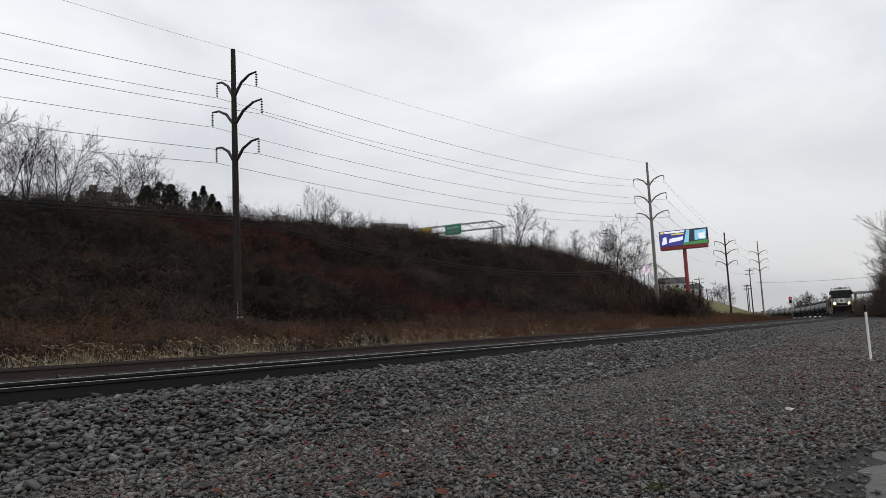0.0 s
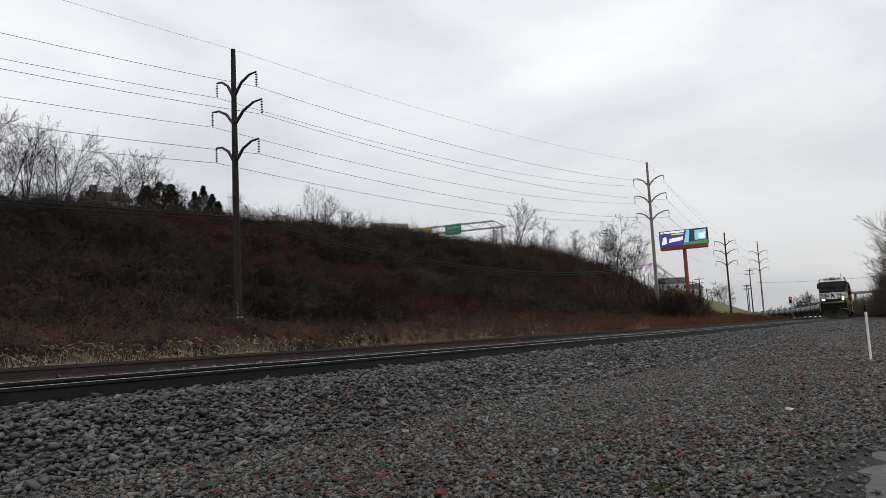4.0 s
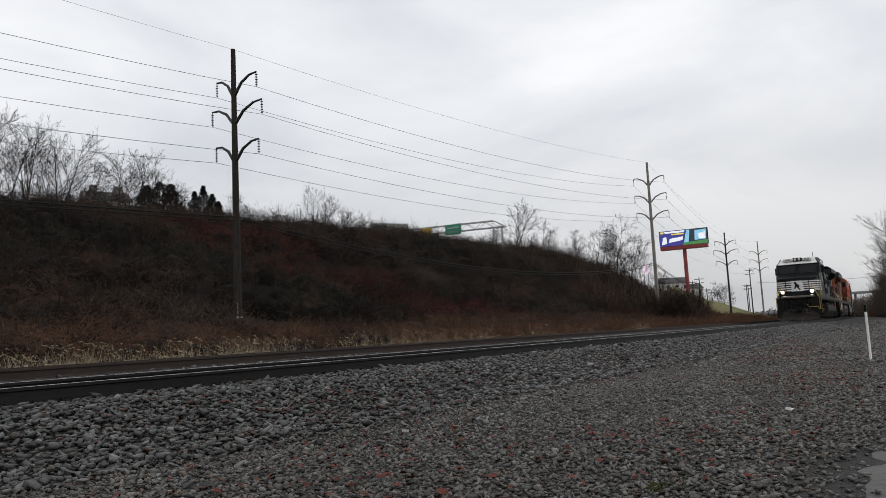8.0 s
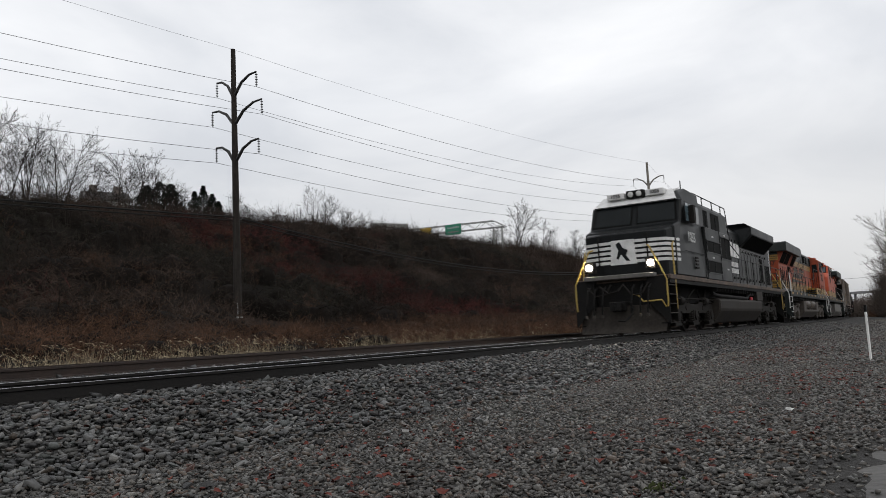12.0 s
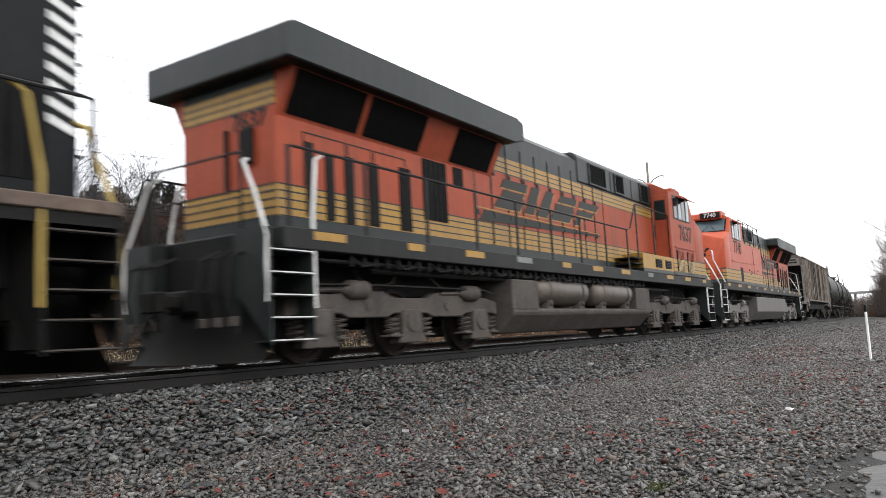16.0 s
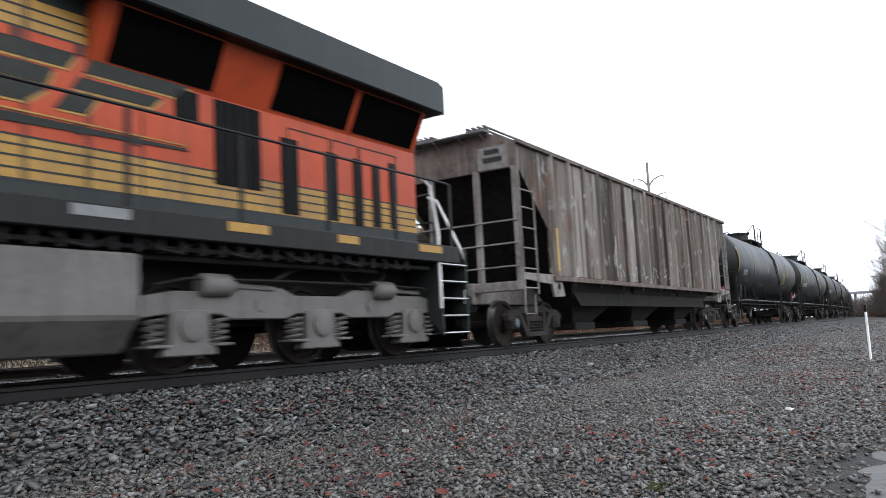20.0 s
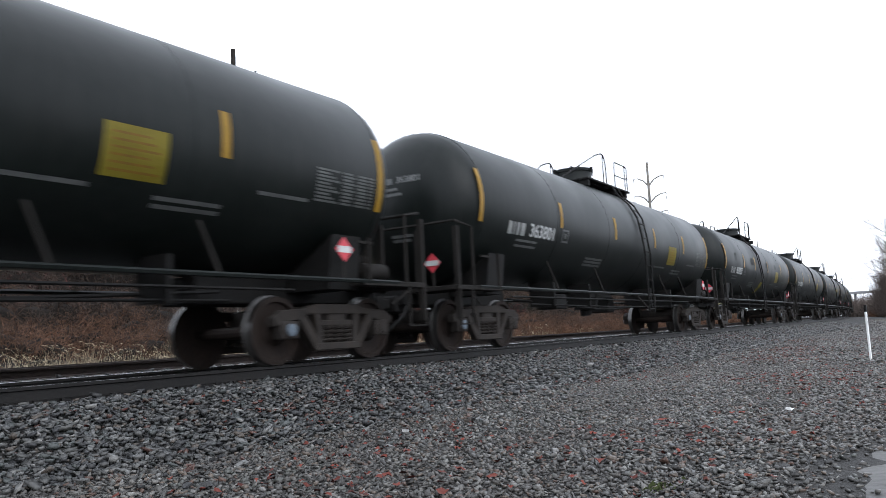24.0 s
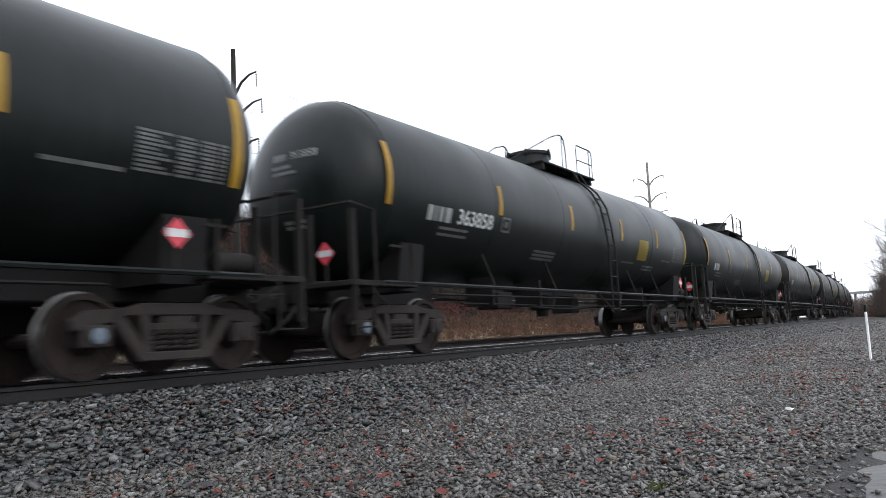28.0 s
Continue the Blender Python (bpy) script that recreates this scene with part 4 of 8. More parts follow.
def mounds(name, spots, material, label, seed, shoots=84, w=0.026, length=0.62):
    """Rounded bushes: a dome of short fine twigs turned every way, with bare stems inside over a core coloured as
    shade; spots are x, y, height, radius.
    """
    g = np.random.default_rng(seed)
    sp = np.array(spots)
    n, k = len(spots), shoots
    base = np.column_stack((sp[:, 0], sp[:, 1], [land_at(a, b) - 0.1 for a, b in sp[:, :2]]))[:, None, :]
    a, up = g.uniform(0, 2 * np.pi, (n, k)), g.uniform(0.02, 1.0, (n, k))
    flat = np.sqrt(1 - up ** 2)
    lobe = (0.86 + 0.20 * np.sin(3 * a + g.uniform(0, 6.28, (n, 1))) * flat) * g.uniform(0.66, 1.04, (n, k))
    out = np.stack((flat * np.cos(a), flat * np.sin(a), up), -1)
    size = np.stack((sp[:, 3], sp[:, 3], sp[:, 2]), -1)[:, None, :]
    p = base + out * size * lobe[..., None]
    V = []

    def sliver(p, q, w):
        b = g.normal(size=p.shape)
        side = b / np.linalg.norm(b, axis=-1, keepdims=True) * w
        V.append(np.stack((p - side, p + side, q), -2).reshape(-1, 3))

    for j in range(3):
        d = out * 0.45 + g.normal(size=(n, k, 3)) * np.array((0.75, 0.75, 0.5)) + np.array((0, 0, 0.18))
        o = p if j == 0 else p + g.normal(size=(n, k, 3)) * length * 0.35
        sliver(o, o + d * length * g.uniform(0.4, 1.1, (n, k, 1)), w if j == 0 else w * 0.7)
    m = k // 3
    foot = base + np.stack((0.2 * out[:, :m, 0] * sp[:, 3:4], 0.2 * out[:, :m, 1] * sp[:, 3:4], np.zeros((n, m))), -1)
    sliver(foot, p[:, :m], w)
    V = np.concatenate(V)
    F = np.arange(len(V)).reshape(-1, 3)
    twigs = len(F)
    # added near-black core in each bush: shade among the twigs put into colour
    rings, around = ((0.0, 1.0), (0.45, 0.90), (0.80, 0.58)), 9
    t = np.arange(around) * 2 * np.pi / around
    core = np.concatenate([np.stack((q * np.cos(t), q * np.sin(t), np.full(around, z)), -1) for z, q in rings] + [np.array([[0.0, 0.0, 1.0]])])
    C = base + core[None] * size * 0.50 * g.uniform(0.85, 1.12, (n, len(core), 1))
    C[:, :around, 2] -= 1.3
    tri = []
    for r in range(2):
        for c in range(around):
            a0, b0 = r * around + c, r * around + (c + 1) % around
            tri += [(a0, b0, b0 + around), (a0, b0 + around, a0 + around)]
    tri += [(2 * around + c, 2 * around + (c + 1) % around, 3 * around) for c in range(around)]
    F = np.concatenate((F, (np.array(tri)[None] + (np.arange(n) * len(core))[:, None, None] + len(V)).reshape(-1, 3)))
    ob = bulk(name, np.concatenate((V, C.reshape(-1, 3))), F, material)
    ob.data.materials.append(M_soil_shade)
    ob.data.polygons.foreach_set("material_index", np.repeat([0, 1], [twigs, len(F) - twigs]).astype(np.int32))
    tagged(ob, label, "brush", kind="stuff")


def thicket(n, seed, xs, ys, hs, rs, keep=None):
    rnd = random.Random(seed)
    out = []
    while len(out) < n:
        x, y = rnd.uniform(*xs), rnd.uniform(*ys)
        y += BEND * x * x / 2
        if math.hypot(x - P1[0], y - P1[1]) < 4.5 or keep and not keep(x, y):
            continue
        out.append((x, y, rnd.uniform(*hs), rnd.uniform(*rs)))
    return out


def red_patch(x, y):
    return noise.noise(Vector((x * 0.045, y * 0.06, 5.0))) > 0.24


def far_bank(x, y):
    return x > 188 and y < 60 or y < 0.28 * x


brush("trackside_thicket", thicket(110, 40, (146, 190), (-7, 1.2), (4.0, 8.5), (1.4, 2.6)), M_brush_pale, "tall dense grey-brown thicket beside the line", 40, 60, 0.03, 7)
brush("trackside_thicket", thicket(150, 43, (200, 310), (-8.5, -1.5), (3.5, 7.0), (1.4, 2.6)), M_brush_pale, "low russet thicket along the outside of the curve", 43, 40, 0.05, 5)
def drift(x, y, seed, size=0.055):
    return noise.noise(Vector((x * size, y * size * 1.3, seed)))


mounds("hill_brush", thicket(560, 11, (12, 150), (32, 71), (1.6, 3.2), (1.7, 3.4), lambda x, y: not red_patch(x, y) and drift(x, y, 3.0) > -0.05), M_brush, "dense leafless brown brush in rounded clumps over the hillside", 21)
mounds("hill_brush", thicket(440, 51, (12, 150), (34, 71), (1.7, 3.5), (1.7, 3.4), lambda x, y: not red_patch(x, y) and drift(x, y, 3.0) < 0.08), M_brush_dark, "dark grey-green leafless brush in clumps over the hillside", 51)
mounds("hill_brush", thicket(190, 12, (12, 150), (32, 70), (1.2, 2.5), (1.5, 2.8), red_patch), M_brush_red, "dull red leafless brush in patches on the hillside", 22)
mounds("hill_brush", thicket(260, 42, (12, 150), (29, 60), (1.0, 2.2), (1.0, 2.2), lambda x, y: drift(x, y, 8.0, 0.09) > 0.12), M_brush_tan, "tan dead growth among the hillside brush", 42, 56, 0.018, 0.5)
brush("hill_brush", thicket(600, 41, (12, 150), (34, 71), (1.8, 3.8), (0.8, 1.8), lambda x, y: drift(x, y, 2.0, 0.11) > 0.0), M_brush_grey, "pale grey twiggy brush over the hillside", 41, 9, 0.018, 6)
brush("hill_brush", thicket(520, 13, (12, 205), (36, 71), (2.4, 5.0), (0.5, 1.2), lambda x, y: not far_bank(x, y)), M_brush_grey, "grey leafless saplings standing in the hillside brush", 23, 6, 0.018, 6)
brush("hill_brush", thicket(1300, 14, (120, 240), (34, 74), (2.0, 4.2), (1.1, 2.3), lambda x, y: not far_bank(x, y)), M_brush, "dark brown brush on the far end of the hill", 24, 14, 0.045, 4)
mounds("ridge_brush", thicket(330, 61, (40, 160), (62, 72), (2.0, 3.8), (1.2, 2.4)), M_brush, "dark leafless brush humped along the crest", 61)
brush("ridge_brush", thicket(260, 15, (14, 160), (60, 71), (1.8, 3.5), (0.7, 1.7)), M_brush, "leafless brush along the crest of the ridge", 25, 12, 0.030, 5)
brush("ridge_brush", thicket(150, 35, (16, 200), (62, 72), (2.6, 4.6), (0.5, 1.2)), M_twig, "thin saplings along the crest of the ridge", 35, 7, 0.034, 6)
brush("ridge_brush", thicket(500, 36, (135, 205), (52, 74), (3.2, 6.0), (1.0, 2.2)), M_brush, "tall dark thicket where the ridge ends", 36, 14, 0.04, 5)
brush("line_foot_brush", thicket(520, 16, (97, 168), (24, 40), (2.6, 5.4), (1.2, 2.6), lambda x, y: not far_bank(x, y)), M_brush, "tall dark thicket around a pole foot", 26, 18, 0.045, 4)
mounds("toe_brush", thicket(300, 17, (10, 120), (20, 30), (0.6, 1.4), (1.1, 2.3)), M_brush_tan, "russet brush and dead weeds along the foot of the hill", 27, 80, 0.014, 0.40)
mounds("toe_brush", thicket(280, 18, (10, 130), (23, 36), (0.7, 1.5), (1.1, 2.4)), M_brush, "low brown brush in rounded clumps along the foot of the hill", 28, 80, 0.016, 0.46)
brush("toe_brush", thicket(260, 57, (10, 120), (20, 32), (0.8, 1.8), (0.5, 1.2)), M_brush_tan, "thin dead weeds standing at the foot of the hill", 57, 10, 0.010, 5)
brush("trackside_weeds", thicket(620, 19, (26, 110), (16.2, 21), (0.5, 1.3), (0.4, 0.9)), M_brush_tan, "russet dead weeds beside the far track", 29, 22, 0.010, 6)
brush("trackside_brush", thicket(420, 20, (135, 230), (-12, 0.0), (1.2, 3.4), (1.0, 2.0)), M_brush_tan, "russet brush beside the near side of the line", 30, 18, 0.04)
brush("trackside_brush", thicket(260, 31, (150, 188), (22, 36), (0.8, 2.0), (1.0, 2.0)), M_brush_tan, "russet brush beyond the tracks", 31, 14, 0.04)
brush("trackside_brush", thicket(240, 32, (188, 330), (19, 25), (0.6, 1.4), (0.8, 1.6)), M_brush_tan, "low russet brush far beyond the tracks", 32, 14, 0.04)


def straw():
    """Tall dry grass with feathery nodding seed heads beyond the far track."""
    g = np.random.default_rng(5)
    n = 14000
    s = 5 + 44 * g.random(n) ** 1.5
    l = 6.9 + 3.2 * g.random(n) ** 1.4
    keep = np.array([noise.noise(Vector((a * 0.34, b * 0.7, 1.0))) + 0.4 * noise.noise(Vector((a * 1.5, b * 1.5, 4.0))) > -0.20 + 0.012 * (a - 8) + 0.10 * (b - 7) for a, b in zip(s, l)])
    s, l = s[keep], l[keep]
    n = len(s)
    foot = np.array([along(a, b, land(a, b) - 0.05) for a, b in zip(s, l)])
    h = (0.22 + 0.66 * g.random(n) ** 1.6)[:, None]
    lean = g.normal(size=(n, 3)) * np.array((0.26, 0.26, 0))
    tip = foot + (np.array((0.06, 0, 1.0)) + lean) * h
    a = g.uniform(0, np.pi, n)
    side = np.column_stack((np.cos(a), np.sin(a), np.zeros(n))) * 0.0045
    V = [np.stack((foot - side, foot + side, tip), 1)]
    head = g.random(n) < 0.34
    m = int(head.sum())
    way = np.column_stack((g.normal(size=m) * 0.5 + 0.5, g.normal(size=m) * 0.4, np.zeros(m)))
    top = tip[head]
    for j in range(6):
        u = j / 5
        p = top + way * 0.13 * u + np.array((0, 0, 0.05 * u - 0.12 * u * u))
        q = p + way * 0.05 + g.normal(size=(m, 3)) * np.array((0.022, 0.022, 0.016)) - np.array((0, 0, 0.02))
        V.append(np.stack((p, p + g.normal(size=(m, 3)) * 0.007 + np.array((0, 0, 0.006)), q), 1))
    for j in range(3):
        b = foot + (tip - foot) * g.uniform(0.0, 0.2, (n, 1))
        q = b + np.column_stack((g.normal(size=n) * 0.16, g.normal(size=n) * 0.16, g.uniform(0.15, 0.42, n)))
        V.append(np.stack((b - side, b + side, q), 1))
    V = np.concatenate([v.reshape(-1, 3) for v in V])
    tagged(bulk("dry_grass", V, np.arange(len(V)).reshape(-1, 3), M_straw), "tall pale straw grass with feathery seed heads", "grass", kind="stuff")


straw()
verts, faces = [], []
for i in range(25):
    for j in range(13):
        x, y = 188 + i * 3.0, 42 + j * 1.6
        up = ease((j - 1.5) / 9) * ease((i + 1) / 4) * (1 - 0.6 * ease((i - 10) / 14))
        verts.append((x, y, land_at(x, y) + 0.12 + 5.2 * up))
for i in range(24):
    for j in range(12):
        faces.append((i * 13 + j, (i + 1) * 13 + j, (i + 1) * 13 + j + 1, i * 13 + j + 1))
tagged(raw("grass_bank", verts, faces, M_turf, True), "pale mown grass bank at the hill's end", "ground", kind="structure")


# ---- lorries on the ridge road ----
LORRIES = []


def lorry(tanker, t0, x0):
    """A lorry with its trailer on the road behind the ridge; plus x leads."""
    ob = thing("lorry", "lorry with a silver tank trailer on the ridge road" if tanker else "lorry with a white box trailer on the ridge road", "truck", group="lorries on the ridge")
    bm = bmesh.new()
    if tanker:
        lathe(bm, [(-12.0, 0.05), (-11.8, 0.9), (-11.4, 1.15), (-0.6, 1.15), (-0.2, 0.9), (0.0, 0.05)], "x", (0, 0, 2.55), 20)
        bmesh.ops.recalc_face_normals(bm, faces=bm.faces)
    else:
        box(bm, -13.5, 0.0, -1.28, 1.28, 1.2, 4.05, 0.05)
    part("trailer", bm, M_trailer, ob, smooth=tanker)
    bm = bmesh.new()
    prism(bm, [(0.5, 0.6), (5.2, 0.6), (5.3, 1.7), (3.6, 1.9), (3.2, 2.6), (2.2, 2.9), (0.5, 2.9)], -1.2, 1.2, "y", 0.08)
    part("cab", bm, M_under, ob, "dark cab")
    bm = bmesh.new()
    box(bm, -13.0 if not tanker else -11.8, 4.6, -0.5, 0.5, 0.8, 1.2)
    part("chassis", bm, M_under, ob)
    for x in (-12.2, -10.9, -0.2, 1.1, 4.2):
        for y in (-1.05, 1.05):
            bm = bmesh.new()
            lathe(bm, [(y - 0.14, 0.2), (y - 0.13, 0.5), (y + 0.13, 0.5), (y + 0.14, 0.2)], "y", (x, 0, 0.5), 16)
            bmesh.ops.recalc_face_normals(bm, faces=bm.faces)
            part("wheel", bm, M_under, ob)
    LORRIES.append((ob, t0, x0))


lorry(False, 1.2, 57.0)
lorry(True, 10.0, 61.5)
# ---- rolling stock ----
# Each car's own space: x along the car (minus x leads), y across it (minus y towards the camera), z up from the rail head.
MOVERS, SPINNERS = [], []
SPEED, GAIN = 9.678, 0.0195


def s_at(s18, t):
    u = t - 18.0
    return s18 - SPEED * u - 0.5 * GAIN * u * u


def on_side(x, y, z, side=-1):
    """Upright on a side wall, facing out."""
    return pose(x, y, z, 90, 0, 0) if side < 0 else pose(x, y, z, 90, 0, 180)


def wheelset_mesh(r, name="wheelset"):
    bm = bmesh.new()
    for side in (-1, 1):
        prof = [(0.70, 0.09), (0.70, r + 0.027), (0.725, r + 0.022), (0.733, r), (0.835, r - 0.006), (0.84, r - 0.07), (0.80, r - 0.085), (0.775, 0.2), (0.83, 0.15), (0.84, 0.09)]
        f = lathe(bm, [(side * d, q) for d, q in (prof if side > 0 else prof)], "y", (0, 0, 0), 32)
        for q in f:
            if abs(q.calc_center_median().y) < 0.836 and q.calc_center_median().xz.length > r - 0.01:
                q.material_index = 1
    lathe(bm, [(-1.02, 0.07), (-0.86, 0.085), (0.86, 0.085), (1.02, 0.07)], "y", (0, 0, 0), 10)
    for side in (-1, 1):
        for j in range(3):
            a = 2 * math.pi * j / 3
            c = Vector((0.048 * math.cos(a), side * 1.03, 0.048 * math.sin(a)))
            box(bm, c.x - 0.014, c.x + 0.014, c.y - 0.012, c.y + 0.012, c.z - 0.014, c.z + 0.014)
    bmesh.ops.recalc_face_normals(bm, faces=bm.faces)
    return mesh_of(name, bm, [M_wheel, M_tread], True)


WHEEL_SMALL, WHEEL_LARGE = wheelset_mesh(0.457), wheelset_mesh(0.533)


def coil(bm, x, y, z0, z1, r=0.075, turns=4):
    n = turns * 8
    tube(bm, [(x + r * math.cos(2 * math.pi * i / 8), y + r * math.sin(2 * math.pi * i / 8), z0 + (z1 - z0) * i / n) for i in range(n + 1)], 0.02, 4)


bm = bmesh.new()
coil(bm, 0, 0, 0.0, 0.23)
COIL = mesh_of("spring", bm, M_frame)


def freight_truck(parent, x):
    """Two-axle cast-steel truck with three-coil spring groups."""
    tr = thing("truck", "", "")
    tr.parent, tr.matrix_basis = parent, pose(x, 0, 0)
    for side in (-1, 1):
        y0, y1 = sorted((side * 0.93, side * 1.07))
        bm = bmesh.new()
        top = [(-1.20, 0.50), (-1.22, 0.62), (-1.05, 0.72), (-0.62, 0.74), (-0.40, 0.80), (0.40, 0.80), (0.62, 0.74), (1.05, 0.72), (1.22, 0.62), (1.20, 0.50), (1.02, 0.56), (0.82, 0.58), (0.60, 0.66), (-0.60, 0.66), (-0.82, 0.58), (-1.02, 0.56)]
        prism(bm, top, y0, y1, "y", 0.012)
        for d in (-1, 1):
            prism(bm, [(d * 0.80, 0.64), (d * 0.64, 0.66), (d * 0.30, 0.20), (d * 0.46, 0.18)][::d], y0, y1, "y", 0.01)
            prism(bm, [(d * 0.46, 0.68), (d * 0.34, 0.68), (d * 0.30, 0.24), (d * 0.38, 0.22)][::d], y0, y1, "y", 0.01)
        prism(bm, [(-0.46, 0.17), (0.46, 0.17), (0.42, 0.27), (-0.42, 0.27)], y0 - 0.02, y1 + 0.02, "y", 0.012)
        part("side_frame", bm, M_frame, tr)
        for sx in (-0.19, 0.0, 0.19):
            again("spring", COIL, tr, pose(sx, side * 1.0, 0.27))
        bm = bmesh.new()
        box(bm, -0.30, 0.30, y0 + 0.01, y1 - 0.01, 0.50, 0.58, 0.01)
        part("spring_cap", bm, M_frame, tr)
        for ax in (-0.95, 0.95):
            bm = bmesh.new()
            prism(bm, [(ax - 0.15, 0.34), (ax + 0.15, 0.34), (ax + 0.17, 0.57), (ax - 0.17, 0.57)], y0 - 0.015, y1 + 0.01, "y", 0.012)
            lathe(bm, [(side * 1.05, 0.12), (side * 1.10, 0.12), (side * 1.115, 0.10)], "y", (ax, 0, 0.457), 16)
            bmesh.ops.recalc_face_normals(bm, faces=bm.faces)
            part("bearing_adapter", bm, M_frame, tr)
            bm = bmesh.new()
            lathe(bm, [(side * 1.115, 0.085), (side * 1.13, 0.08), (side * 1.135, 0.04)], "y", (ax, 0, 0.457), 14)
            bmesh.ops.recalc_face_normals(bm, faces=bm.faces)
            part("bearing_cap", bm, M_cap if ax < 0 else M_frame, tr, "blue-grey bearing end cap" if ax < 0 else "")
    bm = bmesh.new()
    box(bm, -0.2, 0.2, -1.05, 1.05, 0.52, 0.80, 0.03)
    part("bolster", bm, M_frame, tr)
    for ax in (-0.95, 0.95):
        bm = bmesh.new()
        box(bm, ax * 0.42 - 0.05, ax * 0.42 + 0.05, -0.8, 0.8, 0.36, 0.46, 0.01)
        part("brake_beam", bm, M_under, tr)
        again("wheelset", WHEEL_SMALL, tr, pose(ax, 0, 0.457))
    return tr


def loco_truck(parent, x, paint, lead=1):
    """Three-axle locomotive truck with pedestals, coil springs and brake cylinders."""
    tr = thing("truck", "", "")
    tr.parent, tr.matrix_basis = parent, pose(x, 0, 0)
    for side in (-1, 1):
        y0, y1 = sorted((side * 1.02, side * 1.17))
        bm = bmesh.new()
        prism(bm, [(-2.75, 0.62), (-2.72, 0.86), (-2.3, 0.93), (-1.75, 0.93), (-1.5, 1.0), (-0.7, 1.0), (-0.45, 0.9), (0.45, 0.9), (0.7, 1.0), (1.5, 1.0), (1.75, 0.93), (2.3, 0.93), (2.72, 0.86), (2.75, 0.62), (2.45, 0.66), (1.65, 0.66), (1.5, 0.60), (0.6, 0.60), (0.45, 0.66), (-0.45, 0.66), (-0.6, 0.60), (-1.5, 0.60), (-1.65, 0.66), (-2.45, 0.66)], y0, y1, "y", 0.015)
        for hx in (-1.05, 1.05):
            lathe(bm, [(side * 1.165, 0.085), (side * 1.19, 0.085), (side * 1.19, 0.06)], "y", (hx, 0, 0.78), 14)
        bmesh.ops.recalc_face_normals(bm, faces=bm.faces)
        part("side_frame", bm, paint, tr)
        for ax in (-2.1, 0.0, 2.1):
            bm = bmesh.new()
            prism(bm, [(ax - 0.36, 0.20), (ax + 0.36, 0.20), (ax + 0.36, 0.27), (ax + 0.26, 0.34), (ax + 0.26, 0.72), (ax - 0.26, 0.72), (ax - 0.26, 0.34), (ax - 0.36, 0.27)], y0 - 0.02, y1 + 0.03, "y", 0.015)
            pd = part("pedestal", bm, paint, tr)
            bm = bmesh.new()
            lathe(bm, [(side * 1.19, 0.17), (side * 1.225, 0.17), (side * 1.235, 0.14), (side * 1.235, 0.02)], "y", (ax, 0, 0.533), 18)
            bmesh.ops.recalc_face_normals(bm, faces=bm.faces)
            part("journal_cover", bm, paint, tr, smooth=True)
            for d in (-0.44, 0.44):
                bm = bmesh.new()
                coil(bm, ax + d, side * 1.1, 0.33, 0.62, 0.10, 4)
                box(bm, ax + d - 0.13, ax + d + 0.13, side * 1.1 - 0.12, side * 1.1 + 0.12, 0.30, 0.335, 0.008)
                part("pedestal_spring", bm, paint, tr)
        for bx in (-1.75, 1.35):
            bm = bmesh.new()
            lathe(bm, [(bx - 0.24, 0.10), (bx - 0.2, 0.14), (bx + 0.16, 0.14), (bx + 0.2, 0.11), (bx + 0.32, 0.05)], "x", (0, side * 1.17, 1.0), 14)
            tube(bm, [(bx + 0.3, side * 1.17, 1.0), (bx + 0.9, side * 1.17, 0.98)], 0.035, 6)
            bmesh.ops.recalc_face_normals(bm, faces=bm.faces)
            part("brake_cylinder", bm, paint, tr, smooth=True)
        bm = bmesh.new()
        tube(bm, [(-2.6, side * 1.22, 0.98), (-2.2, side * 1.24, 1.06), (-0.8, side * 1.24, 1.07), (0.9, side * 1.24, 1.07), (2.3, side * 1.24, 1.05), (2.6, side * 1.2, 0.95)], 0.02, 5)
        tube(bm, [(-1.0, side * 1.16, 1.0), (-0.4, side * 1.2, 1.28), (0.1, side * 1.2, 1.42)], 0.028, 5)
        tube(bm, [(0.3, side * 1.2, 1.42), (0.5, side * 1.2, 1.12), (0.9, side * 1.2, 1.02), (1.3, side * 1.2, 1.15), (1.5, side * 1.2, 1.4)], 0.022, 5)
        part("brake_pipe", bm, M_dusty, tr)
    bm = bmesh.new()
    box(bm, -2.5, 2.5, -0.6, 0.6, 0.55, 0.95, 0.05)
    part("transom", bm, M_under, tr)
    for ax in (-2.1, 0.0, 2.1):
        again("wheelset", WHEEL_LARGE, tr, pose(ax, 0, 0.533))
    return tr


def coupler(parent, x, out):
    """Knuckle coupler, draft box and brake hose at one end; out is -1 or 1."""
    bm = bmesh.new()
    box(bm, *sorted((x - out * 0.9, x - out * 0.35)), -0.22, 0.22, 0.72, 1.02, 0.03)
    box(bm, *sorted((x - out * 0.36, x - out * 0.06)), -0.11, 0.11, 0.78, 0.97, 0.03)
    prism(bm, [(x - out * 0.10, -0.17), (x + out * 0.06, -0.17), (x + out * 0.09, -0.06), (x, 0.0), (x + out * 0.04, 0.10), (x - out * 0.02, 0.17), (x - out * 0.12, 0.14)], 0.74, 1.0, "z", 0.015)
    part("coupler", bm, M_under, parent)
    bm = bmesh.new()
    tube(bm, [(x - out * 0.45, -0.42, 0.85), (x - out * 0.2, -0.45, 0.62), (x, -0.3, 0.42), (x + out * 0.1, -0.1, 0.45)], 0.03, 6)
    part("air_hose", bm, M_under, parent)


